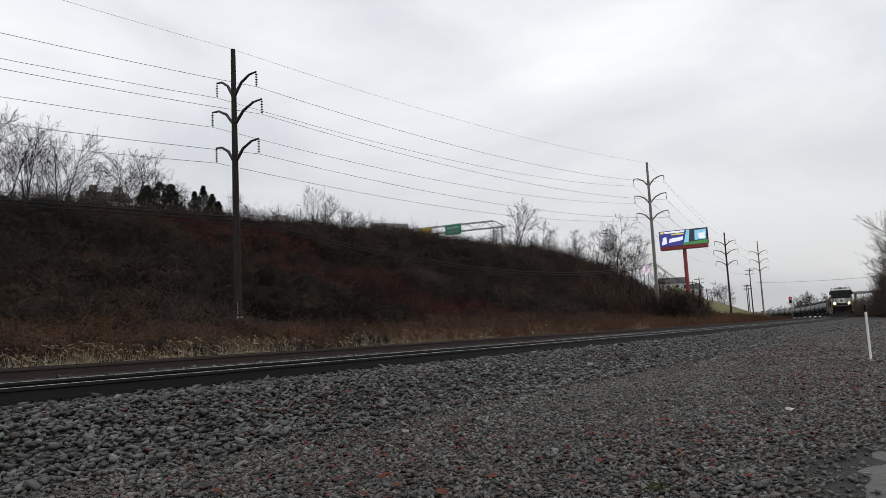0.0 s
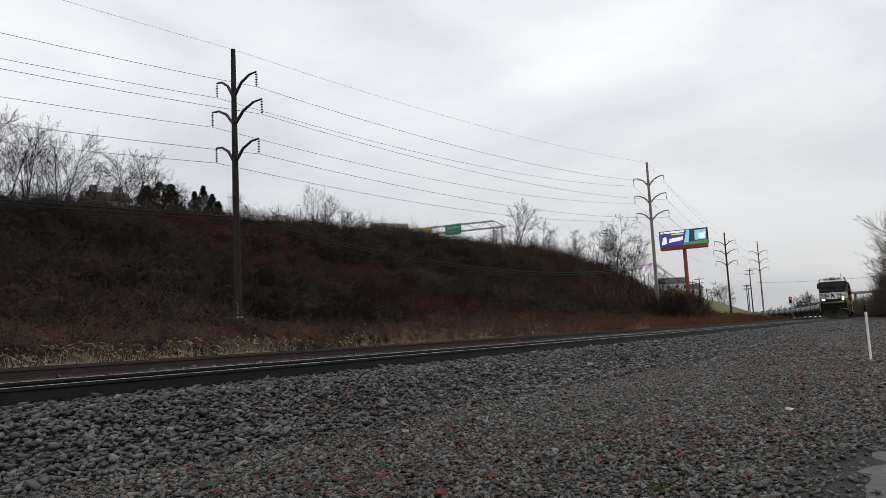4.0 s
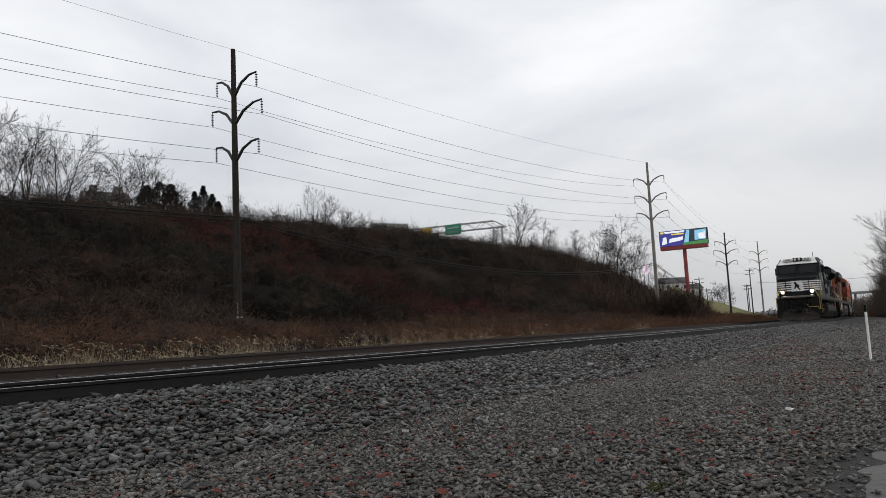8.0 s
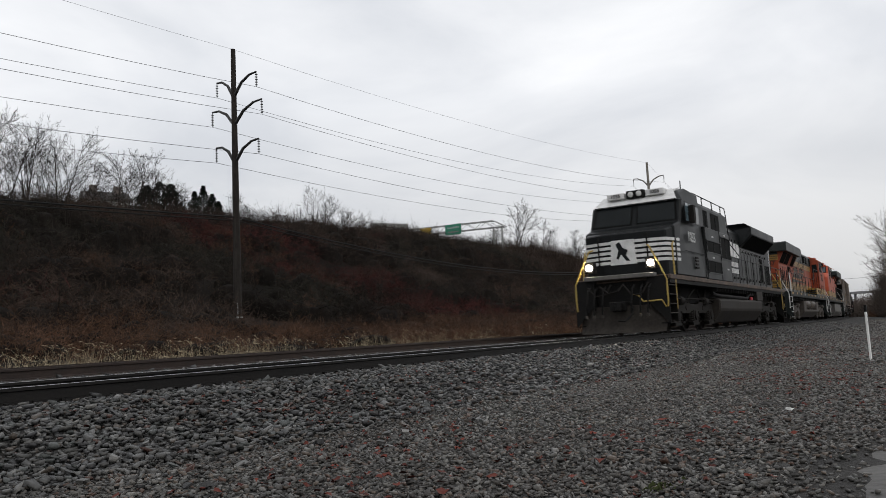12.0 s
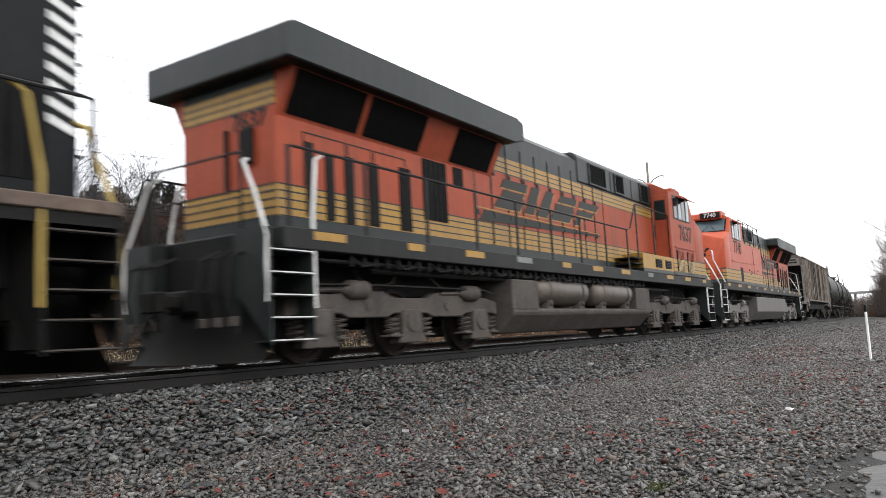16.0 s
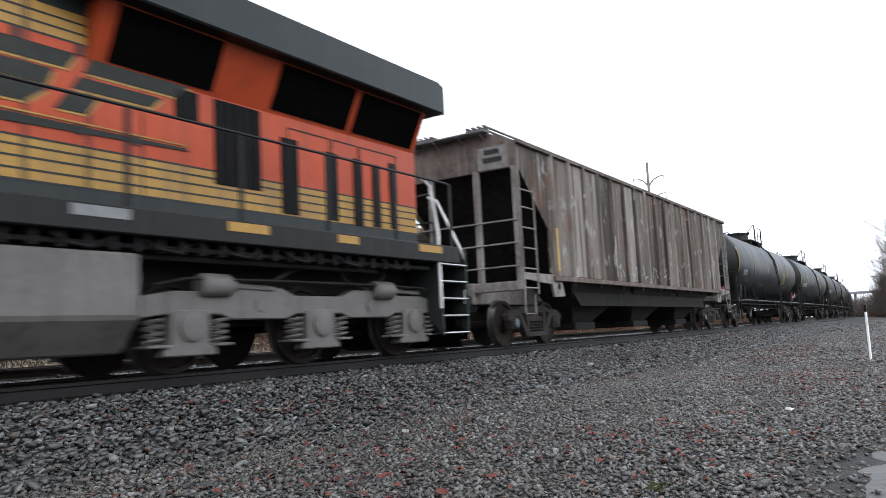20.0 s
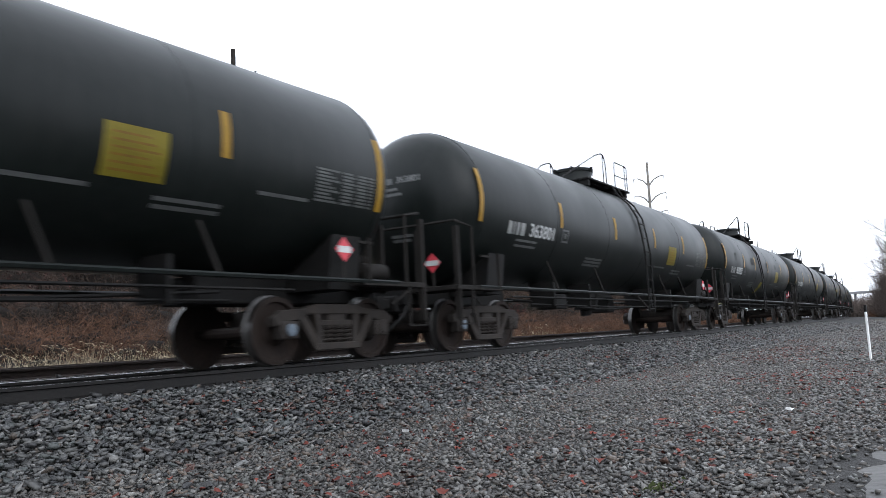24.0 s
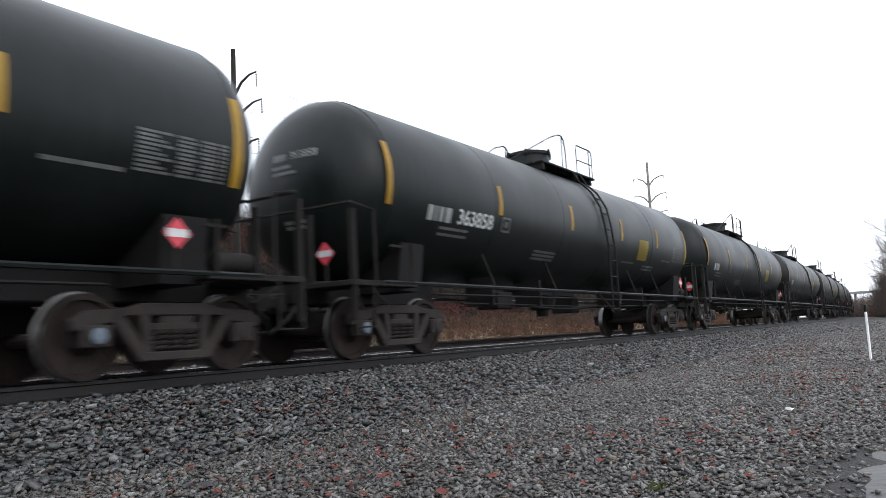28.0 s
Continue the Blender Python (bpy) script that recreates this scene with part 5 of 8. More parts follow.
def corner_steps(parent, x, out, side, plate, rails, deck=1.72, edge=None):
    """A step well at one corner: side plates, five treads with pale edges, and bent handrails."""
    y = side * 1.46
    x0, x1 = sorted((x, x - out * 0.72))
    ya, yb = sorted((side * 0.85, side * 1.47))
    for xx in (x0 - 0.03, x1):
        bm = bmesh.new()
        prism(bm, [(ya, 0.95), (yb, 0.28), (yb, deck), (ya, deck)] if side > 0 else [(yb, 0.95), (ya, 0.28), (ya, deck), (yb, deck)], xx, xx + 0.03, "x")
        part("step_side", bm, plate, parent)
    bm = bmesh.new()
    box(bm, x0, x1, *sorted((side * 0.82, side * 0.86)), 0.35, deck)
    part("step_back", bm, plate, parent)
    for i in range(5):
        z = 0.33 + i * (deck - 0.33) / 5
        bm = bmesh.new()
        box(bm, x0, x1, *sorted((side * (1.18 - 0.04 * i), side * 1.47)), z - 0.02, z + 0.006)
        tread = part("step_tread", bm, plate, parent)
        bm = bmesh.new()
        box(bm, x0 - 0.005, x1 + 0.005, *sorted((side * 1.47, side * 1.487)), z - 0.008, z + 0.008)
        part("tread_edge", bm, edge or M_rail_white, tread, "painted step edge")
    xi, xo = x - out * 0.76, x + out * 0.02
    lean = rails is M_rail_white and out < 0
    for name, pts in (("inner_grab_rail", [(xi, y, 0.62), (xi, y, 1.72), (xi + out * 0.03, y * 0.97, 1.82), (xi + out * 0.24, y * 0.78, 2.60), (xi + out * 0.24, y * 0.77, 2.90), (xi + out * 0.16, y * 0.74, 2.95)] if lean else [(xi, y, 0.72), (xi, y, 1.55), (xi + out * 0.0, y, 1.95), (xi - out * 0.12, y * 0.97, 2.70), (xi - out * 0.30, y * 0.96, 2.80)]),
                      ("outer_grab_rail", [(xo, y * 0.97, 0.80), (xo, y * 0.98, 1.0), (xo + out * 0.02, y * 0.98, 1.25), (xo, y * 0.98, 1.62), (xo - out * 0.05, y * 0.8, 2.2), (xo - out * 0.06, y * 0.66, 2.62), (xo - out * 0.2, y * 0.6, 2.68)])):
        bm = bmesh.new()
        tube(bm, pts, 0.026, 7)
        part(name, bm, rails, parent, smooth=True)


def plow(parent, x, out, paint):
    """Curved snow plow across the end."""
    rows = [(0.05, 1.30, 0.10), (0.10, 1.32, 0.02), (0.30, 1.34, -0.10), (0.60, 1.34, -0.20), (0.86, 1.32, -0.22)]
    bm = bmesh.new()
    vs = []
    for z, half, back in rows:
        ring = []
        for i in range(9):
            u = -1 + 2 * i / 8
            ring.append(bm.verts.new((x + out * (0.10 + back * 0.9 - 0.34 * abs(u) ** 1.4), u * half, z + 0.03)))
        vs.append(ring)
    for a, b in zip(vs, vs[1:]):
        for i in range(8):
            bm.faces.new((a[i], a[i + 1], b[i + 1], b[i]))
    bmesh.ops.solidify(bm, geom=list(bm.faces), thickness=0.03)
    part("snow_plow", bm, paint, parent, smooth=True)


def handrail(parent, side, x0, x1, deck, high, paint, gap=1.55, y=1.44, ends=True):
    bm = bmesh.new()
    tube(bm, [(x0, side * y, deck + high - 0.06), (x0 + 0.06, side * y, deck + high), (x1 - 0.06, side * y, deck + high), (x1, side * y, deck + high - 0.06)], 0.02, 6)
    part("handrail", bm, paint, parent, smooth=True)
    n = max(1, round((x1 - x0) / gap))
    for i in range(n + 1):
        bm = bmesh.new()
        x = x0 + (x1 - x0) * i / n
        box(bm, x - 0.03, x + 0.03, *sorted((side * (y - 0.012), side * (y + 0.012))), deck - 0.22, deck + high)
        part("stanchion", bm, paint, parent)


def slab(bm, side, y, x0, x1, z0, z1, out=0.012):
    """A thin plate proud of a side wall at y."""
    box(bm, x0, x1, *sorted((side * (y - 0.004), side * (y + out))), z0, z1)


def grille(parent, side, y, x0, x1, z0, z1, name="louvre", bars=6, upright=True, slat=None):
    """A dark framed opening with slats."""
    bm = bmesh.new()
    slab(bm, side, y, x0, x1, z0, z1, 0.010)
    g = part(name, bm, M_grille, parent)
    bm = bmesh.new()
    for i in range(bars):
        if upright:
            x = x0 + (x1 - x0) * (i + 0.5) / bars
            slab(bm, side, y + 0.012, x - 0.010, x + 0.010, z0 + 0.01, z1 - 0.01, 0.012)
        else:
            z = z0 + (z1 - z0) * (i + 0.5) / bars
            slab(bm, side, y + 0.012, x0 + 0.01, x1 - 0.01, z - 0.012, z + 0.006, 0.012)
    part("slat", bm, slat or M_rail_black, g)
    return g


def horn_and_bits(parent, x, z):
    bm = bmesh.new()
    for i, d in enumerate((-0.18, 0.0, 0.18)):
        lathe(bm, [(x - 0.28, 0.09), (x - 0.24, 0.06), (x - 0.1, 0.03), (x + 0.1, 0.025)], "x", (0, d, z + 0.14 + 0.04 * (i == 1)), 10)
    box(bm, x - 0.06, x + 0.06, -0.25, 0.25, z, z + 0.08)
    bmesh.ops.recalc_face_normals(bm, faces=bm.faces)
    part("air_horn", bm, M_under, parent)


def ge_locomotive(number, label, c, turned, grey):
    """A six-axle road locomotive in orange, yellow and dark green; minus x is its cab end."""
    ob = thing("locomotive", label, "locomotive", group="diesel locomotives")
    under, paint = (M_silver, M_orange) if grey else (M_grime, M_orange_old)
    # frame
    bm = bmesh.new()
    box(bm, -10.35, 10.15, -1.5, 1.5, 1.46, 1.74, 0.015)
    part("side_sill", bm, M_sill, ob, "grimy black side sill")
    bm = bmesh.new()
    box(bm, -9.6, 9.6, -0.75, 0.75, 0.95, 1.455)
    for side in (-1, 1):
        for i in range(46):
            x = -3.4 + i * 0.27
            box(bm, x, x + 0.06, *sorted((side * 1.05, side * 1.42)), 1.30, 1.455)
        tube(bm, [(-3.6, side * 1.36, 1.36), (9.4, side * 1.36, 1.36)], 0.03, 6)
        tube(bm, [(-6.0, side * 1.25, 1.28), (8.2, side * 1.25, 1.28)], 0.045, 6)
        for i in range(12):
            x = -2.6 + i * 0.98
            tube(bm, [(x, side * 1.40, 1.44), (x + 0.15, side * 1.43, 1.34), (x + 0.4, side * 1.43, 1.31), (x + 0.6, side * 1.40, 1.43)], 0.018, 5)
    part("underframe", bm, M_under, ob)
    for side in (-1, 1):
        for i in range(11):
            x = -9.6 + i * 1.86
            bm = bmesh.new()
            slab(bm, side, 1.5, x, x + (0.62 if i % 3 else 0.42), 1.60, 1.71, 0.006)
            part("reflector_strip", bm, M_yellow if i % 4 != 3 else M_decal_dim, ob)
    # long hood in bands
    bm = bmesh.new()
    box(bm, -6.1, 9.72, -0.95, 0.95, 2.42, 3.52)
    hood = part("long_hood", bm, paint, ob)
    for z0, z1, m in ((1.74, 1.98, M_green), (1.98, 2.42, M_yellow), (3.52, 3.86, M_yellow)):
        bm = bmesh.new()
        box(bm, -6.1, 9.72, -0.95, 0.95, z0, z1)
        part("hood_band", bm, m, hood)
    bm = bmesh.new()
    prism(bm, [(-0.95, 3.86), (0.95, 3.86), (0.95, 4.40), (0.76, 4.57), (-0.76, 4.57), (-0.95, 4.40)], -6.1, 9.72, "x")
    part("hood_roof", bm, M_green, hood, "dark green hood roof")
    for z in (1.99, 2.10, 2.22, 2.33, 2.425, 3.52, 3.63, 3.74, 3.855):
        for side in (-1, 1):
            bm = bmesh.new()
            slab(bm, side, 0.95, -6.08, 9.70, z - 0.011, z + 0.011, 0.004)
            part("pinstripe", bm, M_green, hood)
        bm = bmesh.new()
        box(bm, 9.70, 9.727, -0.94, 0.94, z - 0.011, z + 0.011)
        part("pinstripe", bm, M_green, hood)
    # hood doors
    for side in (-1, 1):
        x = -2.0
        while x < 4.6:
            bm = bmesh.new()
            for xx in (x, x + 0.62):
                slab(bm, side, 0.95, xx - 0.007, xx + 0.007, 2.0, 4.1, 0.010)
            for z in (2.55, 3.4):
                slab(bm, side, 0.95, x + 0.50, x + 0.57, z, z + 0.10, 0.025)
            part("hood_door_seam", bm, M_green, hood)
            x += 0.66
        for x0, x1, z0, z1 in ((4.98, 5.32, 3.00, 3.34), (5.55, 6.30, 2.27, 3.34), (6.66, 6.98, 2.02, 3.07), (7.53, 7.78, 2.02, 3.02), (8.13, 8.34, 1.99, 3.02), (8.58, 8.76, 2.01, 3.00), (9.01, 9.17, 2.02, 3.09)):
            grille(ob, side, 0.95, x0, x1, z0, z1, "filter_louvre", 5)
        for x0, x1 in ((6.80, 7.62), (7.68, 8.25), (8.3, 9.2)):
            bm = bmesh.new()
            for z in (3.22,):
                slab(bm, side, 0.95, x0, x1, z - 0.008, z + 0.008, 0.010)
            for xx in (x0, x1):
                slab(bm, side, 0.95, xx - 0.008, xx + 0.008, 2.45, 3.22, 0.010)
            part("hood_door_seam", bm, M_logo, hood)
    # raised equipment housing behind the cab, with intake screens
    bm = bmesh.new()
    prism(bm, [(-0.98, 3.88), (0.98, 3.88), (0.98, 4.52), (0.84, 4.66), (-0.84, 4.66), (-0.98, 4.52)], -6.0, -0.4, "x", 0.03)
    housing = part("blower_housing", bm, M_green, ob)
    for side in (-1, 1):
        for x0, x1, z0, z1 in ((-2.2, -1.15, 3.96, 4.42), (-3.55, -2.95, 3.96, 4.42), (-5.65, -5.0, 3.96, 4.44)):
            grille(housing, side, 0.98, x0, x1, z0, z1, "intake_louvre", 7, True, M_grille)
            bm = bmesh.new()
            for x in (x0 - 0.03, x1 + 0.03):
                slab(bm, side, 0.98, x - 0.02, x + 0.02, z0 - 0.04, z1 + 0.04, 0.03)
            for z in (z0 - 0.03, z1 + 0.03):
                slab(bm, side, 0.98, x0, x1, z - 0.018, z + 0.018, 0.03)
            part("screen_frame", bm, M_green, housing)
        for x in (-2.62, -4.25):
            bm = bmesh.new()
            slab(bm, side, 0.98, x - 0.012, x + 0.012, 3.92, 4.46, 0.012)
            part("panel_seam", bm, M_logo, housing)
    bm = bmesh.new()
    box(bm, 0.6, 1.5, -0.5, 0.5, 4.50, 4.62, 0.03)
    part("exhaust_stack", bm, M_under, ob)
    # radiator
    bm = bmesh.new()
    prism(bm, [(-0.95, 3.36), (-1.26, 4.0), (1.26, 4.0), (0.95, 3.36)], 3.9, 9.70, "x")
    rad = part("radiator_cabin", bm, paint, ob)
    for side in (-1, 1):
        for x0, x1 in ((4.10, 5.50), (6.45, 7.95), (8.07, 9.58)):
            bm = bmesh.new()
            n = Vector((0, side * 0.9, -0.436)).normalized() * 0.012
            p = [Vector((x, side * (0.95 + 0.31 * t), 3.36 + 0.64 * t)) + n for x, t in ((x0, 0.08), (x1, 0.08), (x1, 0.96), (x0, 0.96))]
            bm.faces.new([bm.verts.new(q) for q in (p if side < 0 else p[::-1])])
            bmesh.ops.solidify(bm, geom=list(bm.faces), thickness=0.01)
            part("radiator_screen", bm, M_grille, rad)
    bm = bmesh.new()
    prism(bm, [(3.35, 4.10), (3.75, 3.99), (9.6, 3.99), (10.35, 3.99), (10.35, 4.46), (10.2, 4.52), (3.6, 4.52), (3.35, 4.44)], -1.47, 1.47, "y", 0.02)
    wing = part("radiator_wing", bm, M_green, ob, "dark green overhanging radiator wing")
    for v in wing.data.vertices:
        if v.co.x > 10.0:
            v.co.x -= 0.35 * max(0, abs(v.co.y) - 0.3) / 1.1
    # end of the long hood
    bm = bmesh.new()
    box(bm, 9.725, 9.76, -0.03, 0.03, 2.4, 3.3)
    box(bm, 9.725, 9.80, 0.30, 0.55, 2.75, 3.25, 0.02)
    part("end_light_box", bm, M_under, hood)
    lettering("number", number, 0.34, M_logo, ob, pose(9.735, 0.45, 3.36, 90, 0, 90))
    # cab and nose
    bm = bmesh.new()
    prism(bm, [(-8.62, 1.74), (-8.62, 3.72), (-8.12, 4.36), (-8.0, 4.64), (-7.8, 4.70), (-6.25, 4.70), (-6.02, 4.60), (-6.02, 1.74)], -1.5, 1.5, "y", 0.03)
    bmesh.ops.bisect_plane(bm, geom=bm.verts[:] + bm.edges[:] + bm.faces[:], plane_co=(0, 0, 4.34), plane_no=(0, 0, 1))
    for v in bm.verts:
        if v.co.z > 4.35:
            v.co.y *= 1.0 - 1.15 * (v.co.z - 4.34)
    cab = part("cab", bm, paint, ob)
    bm = bmesh.new()
    for y in (-1, 1):
        for x, w, z in ((-8.58, 1.5, 1.745), (-8.58, 1.5, 3.75), (-8.58, 0.8, 3.80), (-9.72, 1.5, 1.745), (-9.60, 1.5, 3.38), (-9.98, 0.9, 1.745), (-9.70, 0.85, 3.58), (-9.62, 0.55, 3.72)):
            bm.verts.new((x, y * w, z))
    bmesh.ops.convex_hull(bm, input=bm.verts)
    bmesh.ops.dissolve_limit(bm, angle_limit=0.03, verts=bm.verts, edges=bm.edges)
    bmesh.ops.bevel(bm, geom=bm.edges[:], offset=0.035, segments=2, affect="EDGES", profile=0.5)
    part("nose", bm, paint, cab, smooth=True)

    def nose_ring(bm, z0, z1, grow):
        """A painted band round the raked nose and along the cab."""
        n = len(bm.verts)
        prism(bm, [(-8.55, -1.5 - grow), (-9.72 - grow, -1.5 - grow), (-9.98 - grow, -0.9), (-9.98 - grow, 0.9), (-9.72 - grow, 1.5 + grow), (-8.55, 1.5 + grow)], z0, z1, "z")
        bm.verts.ensure_lookup_table()
        for v in bm.verts[n:]:
            if v.co.x < -9.3:
                v.co.x += (0.15 if v.co.x < -9.8 else 0.073) * (v.co.z - 1.745)
        box(bm, -8.6, -6.05, -1.5 - grow, 1.5 + grow, z0, z1)

    def on_nose(bm, pts, lift=0.008):
        """A flat piece laid on the nose front; points are across and up."""
        p = [Vector((-9.98 - lift + 0.15 * (z - 1.745) + max(0.0, abs(y) - 0.9) * 0.43, y, z)) for y, z in pts]
        f = bm.faces.new([bm.verts.new(q) for q in p])
        bmesh.ops.solidify(bm, geom=[f], thickness=0.006)

    for z0, z1, m in ((1.76, 1.84, M_green), (1.84, 2.27, M_yellow)):
        bm = bmesh.new()
        nose_ring(bm, z0, z1, 0.006)
        part("stripe", bm, m, cab)
    for z in (1.85, 1.98, 2.10, 2.265):
        bm = bmesh.new()
        nose_ring(bm, z - (0.012 if z < 2.2 else 0.022), z + (0.012 if z < 2.2 else 0.022), 0.011)
        part("pinstripe", bm, M_green, cab)
    # windshield panes in a raked front
    for y0, y1 in ((-1.30, -0.16), (0.16, 1.30)):
        for grow, m, name in ((0.06, M_rail_black, "gasket"), (0.0, M_glass_pale, "windshield")):
            bm = bmesh.new()
            out = 0.010 if grow else 0.018
            p = []
            for yy, t in ((y0 - grow, 0.17 - grow * 0.9), (y1 + grow, 0.17 - grow * 0.9), (y1 + grow, 0.90 + grow * 0.9), (y0 - grow, 0.90 + grow * 0.9)):
                p.append(Vector((-8.62 + 0.50 * t - out * 0.8, yy, 3.72 + 0.64 * t + out * 0.6)))
            bm.faces.new([bm.verts.new(q) for q in p[::-1]])
            bmesh.ops.solidify(bm, geom=list(bm.faces), thickness=0.008)
            part(name, bm, m, cab)
        for s in (-1, 1):
            bm = bmesh.new()
            tube(bm, [(-8.62, (y0 + y1) / 2 + s * 0.3, 3.80), (-8.40, (y0 + y1) / 2 + s * 0.05, 4.08)], 0.012, 5)
            part("wiper", bm, M_rail_black, cab)
    for side in (-1, 1):
        for x0, x1, m in ((-8.06, -7.78, M_glass_pale), (-7.64, -7.32, M_glass), (-7.26, -6.94, M_glass_pale), (-6.80, -6.48, M_glass)):
            bm = bmesh.new()
            slab(bm, side, 1.5, x0 - 0.05, x1 + 0.05, 3.50, 4.24, 0.010)
            part("gasket", bm, M_rail_black, cab)
            bm = bmesh.new()
            slab(bm, side, 1.5, x0, x1, 3.54, 4.20, 0.016)
            part("side_window", bm, m, cab)
        bm = bmesh.new()
        prism(bm, [(side * 1.51, 4.28), (side * 1.86, 4.10), (side * 1.86, 4.08), (side * 1.51, 4.24)][::side], -7.85, -6.9, "x")
        part("window_awning", bm, paint, cab)
        lettering("number", number, 0.70, M_logo, cab, on_side(-7.25 if side < 0 else -7.58, side * 1.506, 3.18 if side < 0 else 3.09, side))
        for x0, x1 in ((-8.27, -7.55), (-7.15, -6.44)):
            if side > 0:
                grille(cab, side, 1.512, x0, x1, 2.25, 2.52, "vent_louvre", 8, False, paint)
                grille(cab, side, 1.512, x0, x1, 1.88, 2.245, "vent_louvre", 11, False, M_straw_paint)
        bm = bmesh.new()
        slab(bm, side, 1.5, -8.46, -6.3, 2.60, 2.625, 0.03)
        part("drip_rail", bm, paint, cab)
    bm = bmesh.new()
    box(bm, -8.30, -7.98, -1.0, 1.0, 4.36, 4.46, 0.02)
    part("visor", bm, paint, cab)
    for y in (-0.78, 0.78):
        bm = bmesh.new()
        box(bm, -8.40, -7.95, y - 0.38, y + 0.38, 4.37, 4.61, 0.02)
        nb = part("number_board", bm, M_under, cab)
        bm = bmesh.new()
        prism(bm, [(-8.36, 4.33), (-7.5, 4.33), (-7.5, 4.66), (-8.0, 4.68), (-8.36, 4.64)], y - 0.42, y + 0.42, "y", 0.03)
        part("board_housing", bm, paint, cab)
        lettering("number", number, 0.24, M_decal, nb, pose(-8.408, y, 4.49, 90, 0, -90))
    # nose door, window, twin lamps, and a plain dark emblem
    bm = bmesh.new()
    on_nose(bm, [(0.16, 3.18), (0.40, 3.18), (0.40, 3.66), (0.16, 3.66)][::-1], 0.03)
    hb = part("headlight_box", bm, M_under, cab)
    bm = bmesh.new()
    on_nose(bm, [(-0.60, 2.30), (-0.58, 2.30), (-0.58, 3.50), (-0.60, 3.50)], 0.012)
    on_nose(bm, [(0.06, 2.30), (0.08, 2.30), (0.08, 3.50), (0.06, 3.50)], 0.012)
    nd = part("nose_door_seam", bm, M_logo, cab)
    bm = bmesh.new()
    on_nose(bm, [(-0.40, 3.24), (-0.36, 3.20), (-0.08, 3.20), (-0.04, 3.24), (-0.04, 3.50), (-0.08, 3.54), (-0.36, 3.54), (-0.40, 3.50)][::-1], 0.012)
    part("door_window", bm, M_glass, nd)
    for z in (3.30, 3.54):
        bm = bmesh.new()
        x = -9.98 + 0.15 * (z - 1.745)
        lathe(bm, [(x - 0.06, 0.075), (x - 0.03, 0.095), (x + 0.02, 0.095)], "x", (0, 0.28, z), 14)
        part("headlight", bm, M_lens, cab, smooth=True)
    for y0, w in ((-1.02, 0.34), (-0.55, 0.48), (0.04, 0.42), (0.54, 0.42)):
        bm = bmesh.new()
        for z0, z1 in ((2.76, 2.88), (2.94, 3.08)):
            d = -0.22 * (z0 - 2.8) / 0.3
            on_nose(bm, [(y0 + d, z0), (y0 + w + d, z0), (y0 + w + d - 0.08, z1), (y0 + d - 0.08, z1)], 0.016)
        part("emblem", bm, M_logo, cab)
    bm = bmesh.new()
    on_nose(bm, [(-0.90, 2.68), (0.95, 2.62), (0.95, 2.56), (0.4, 2.56)], 0.016)
    part("emblem", bm, M_logo, cab)
    # a plain slanting emblem: four barred blocks over a tapering streak, edged in yellow
    BLOCKS = ([((0, 0), (0.94, 0), (0.98, 0.30), (0.04, 0.30)), ((0.10, 0.36), (0.90, 0.36), (0.92, 0.62), (0.14, 0.62)), ((0.0, 0.70), (0.98, 0.70), (0.94, 1.0), (0.04, 1.0))],
              [((0, 0), (0.38, 0), (0.34, 1.0), (0, 1.0)), ((0.50, 0.0), (0.96, 0.0), (0.96, 1.0), (0.62, 1.0))],
              [((0, 0), (0.86, 0), (0.96, 0.28), (0.0, 0.28)), ((0.06, 0.36), (0.92, 0.36), (0.88, 0.64), (0.02, 0.64)), ((0.08, 0.72), (0.96, 0.72), (0.96, 1.0), (0.2, 1.0))],
              [((0, 0), (0.28, 0), (0.30, 0.34), (0.0, 0.34)), ((0.0, 0.40), (0.82, 0.40), (0.86, 0.62), (0.0, 0.62)), ((0.0, 0.72), (1.0, 0.72), (1.06, 1.0), (0.0, 1.0))])
    for side in (-1, 1):
        start = -0.35 if side < 0 else 3.85

        def laid(pts, low, high, front):
            """A flat painted shape on the hood side; points run the way one reads."""
            bm = bmesh.new()
            q = [(start - side * x, z) for x, z in pts]
            prism(bm, q if side < 0 else q[::-1], *sorted((side * low, side * high)), "y")
            part("emblem_edge" if front is M_yellow else "emblem", bm, front, hood)
        for kk, shapes in enumerate(BLOCKS):
            for sh in shapes:
                pts = [(kk * 1.30 + 1.16 * u + 0.42 * v, 2.78 + 0.62 * v) for u, v in sh]
                laid([(x + 0.025, z - 0.03) for x, z in pts], 0.951, 0.957, M_yellow)
                laid(pts, 0.952, 0.964, M_logo)
        laid([(-0.62, 2.44), (5.5, 2.60), (5.5, 2.63), (-0.42, 2.66)], 0.956, 0.963, M_logo)
        laid([(-0.70, 2.68), (5.5, 2.655), (5.5, 2.67), (-0.66, 2.71)], 0.955, 0.962, M_yellow)
    # wide electrical cabinet on the left side of the hood
    bm = bmesh.new()
    box(bm, -6.05, -2.15, -1.5, -0.9, 2.27, 3.46)
    eb = part("equipment_cabinet", bm, paint, ob)
    for z0, z1, m in ((1.745, 1.84, M_green), (1.84, 2.27, M_yellow)):
        bm = bmesh.new()
        box(bm, -6.05, -2.15, -1.5, -0.9, z0, z1)
        part("cabinet_band", bm, m, eb)
    for z in (1.85, 1.98, 2.10, 2.265):
        bm = bmesh.new()
        slab(bm, -1, 1.5, -6.03, -2.16, z - 0.012, z + 0.012, 0.004)
        part("pinstripe", bm, M_green, eb)
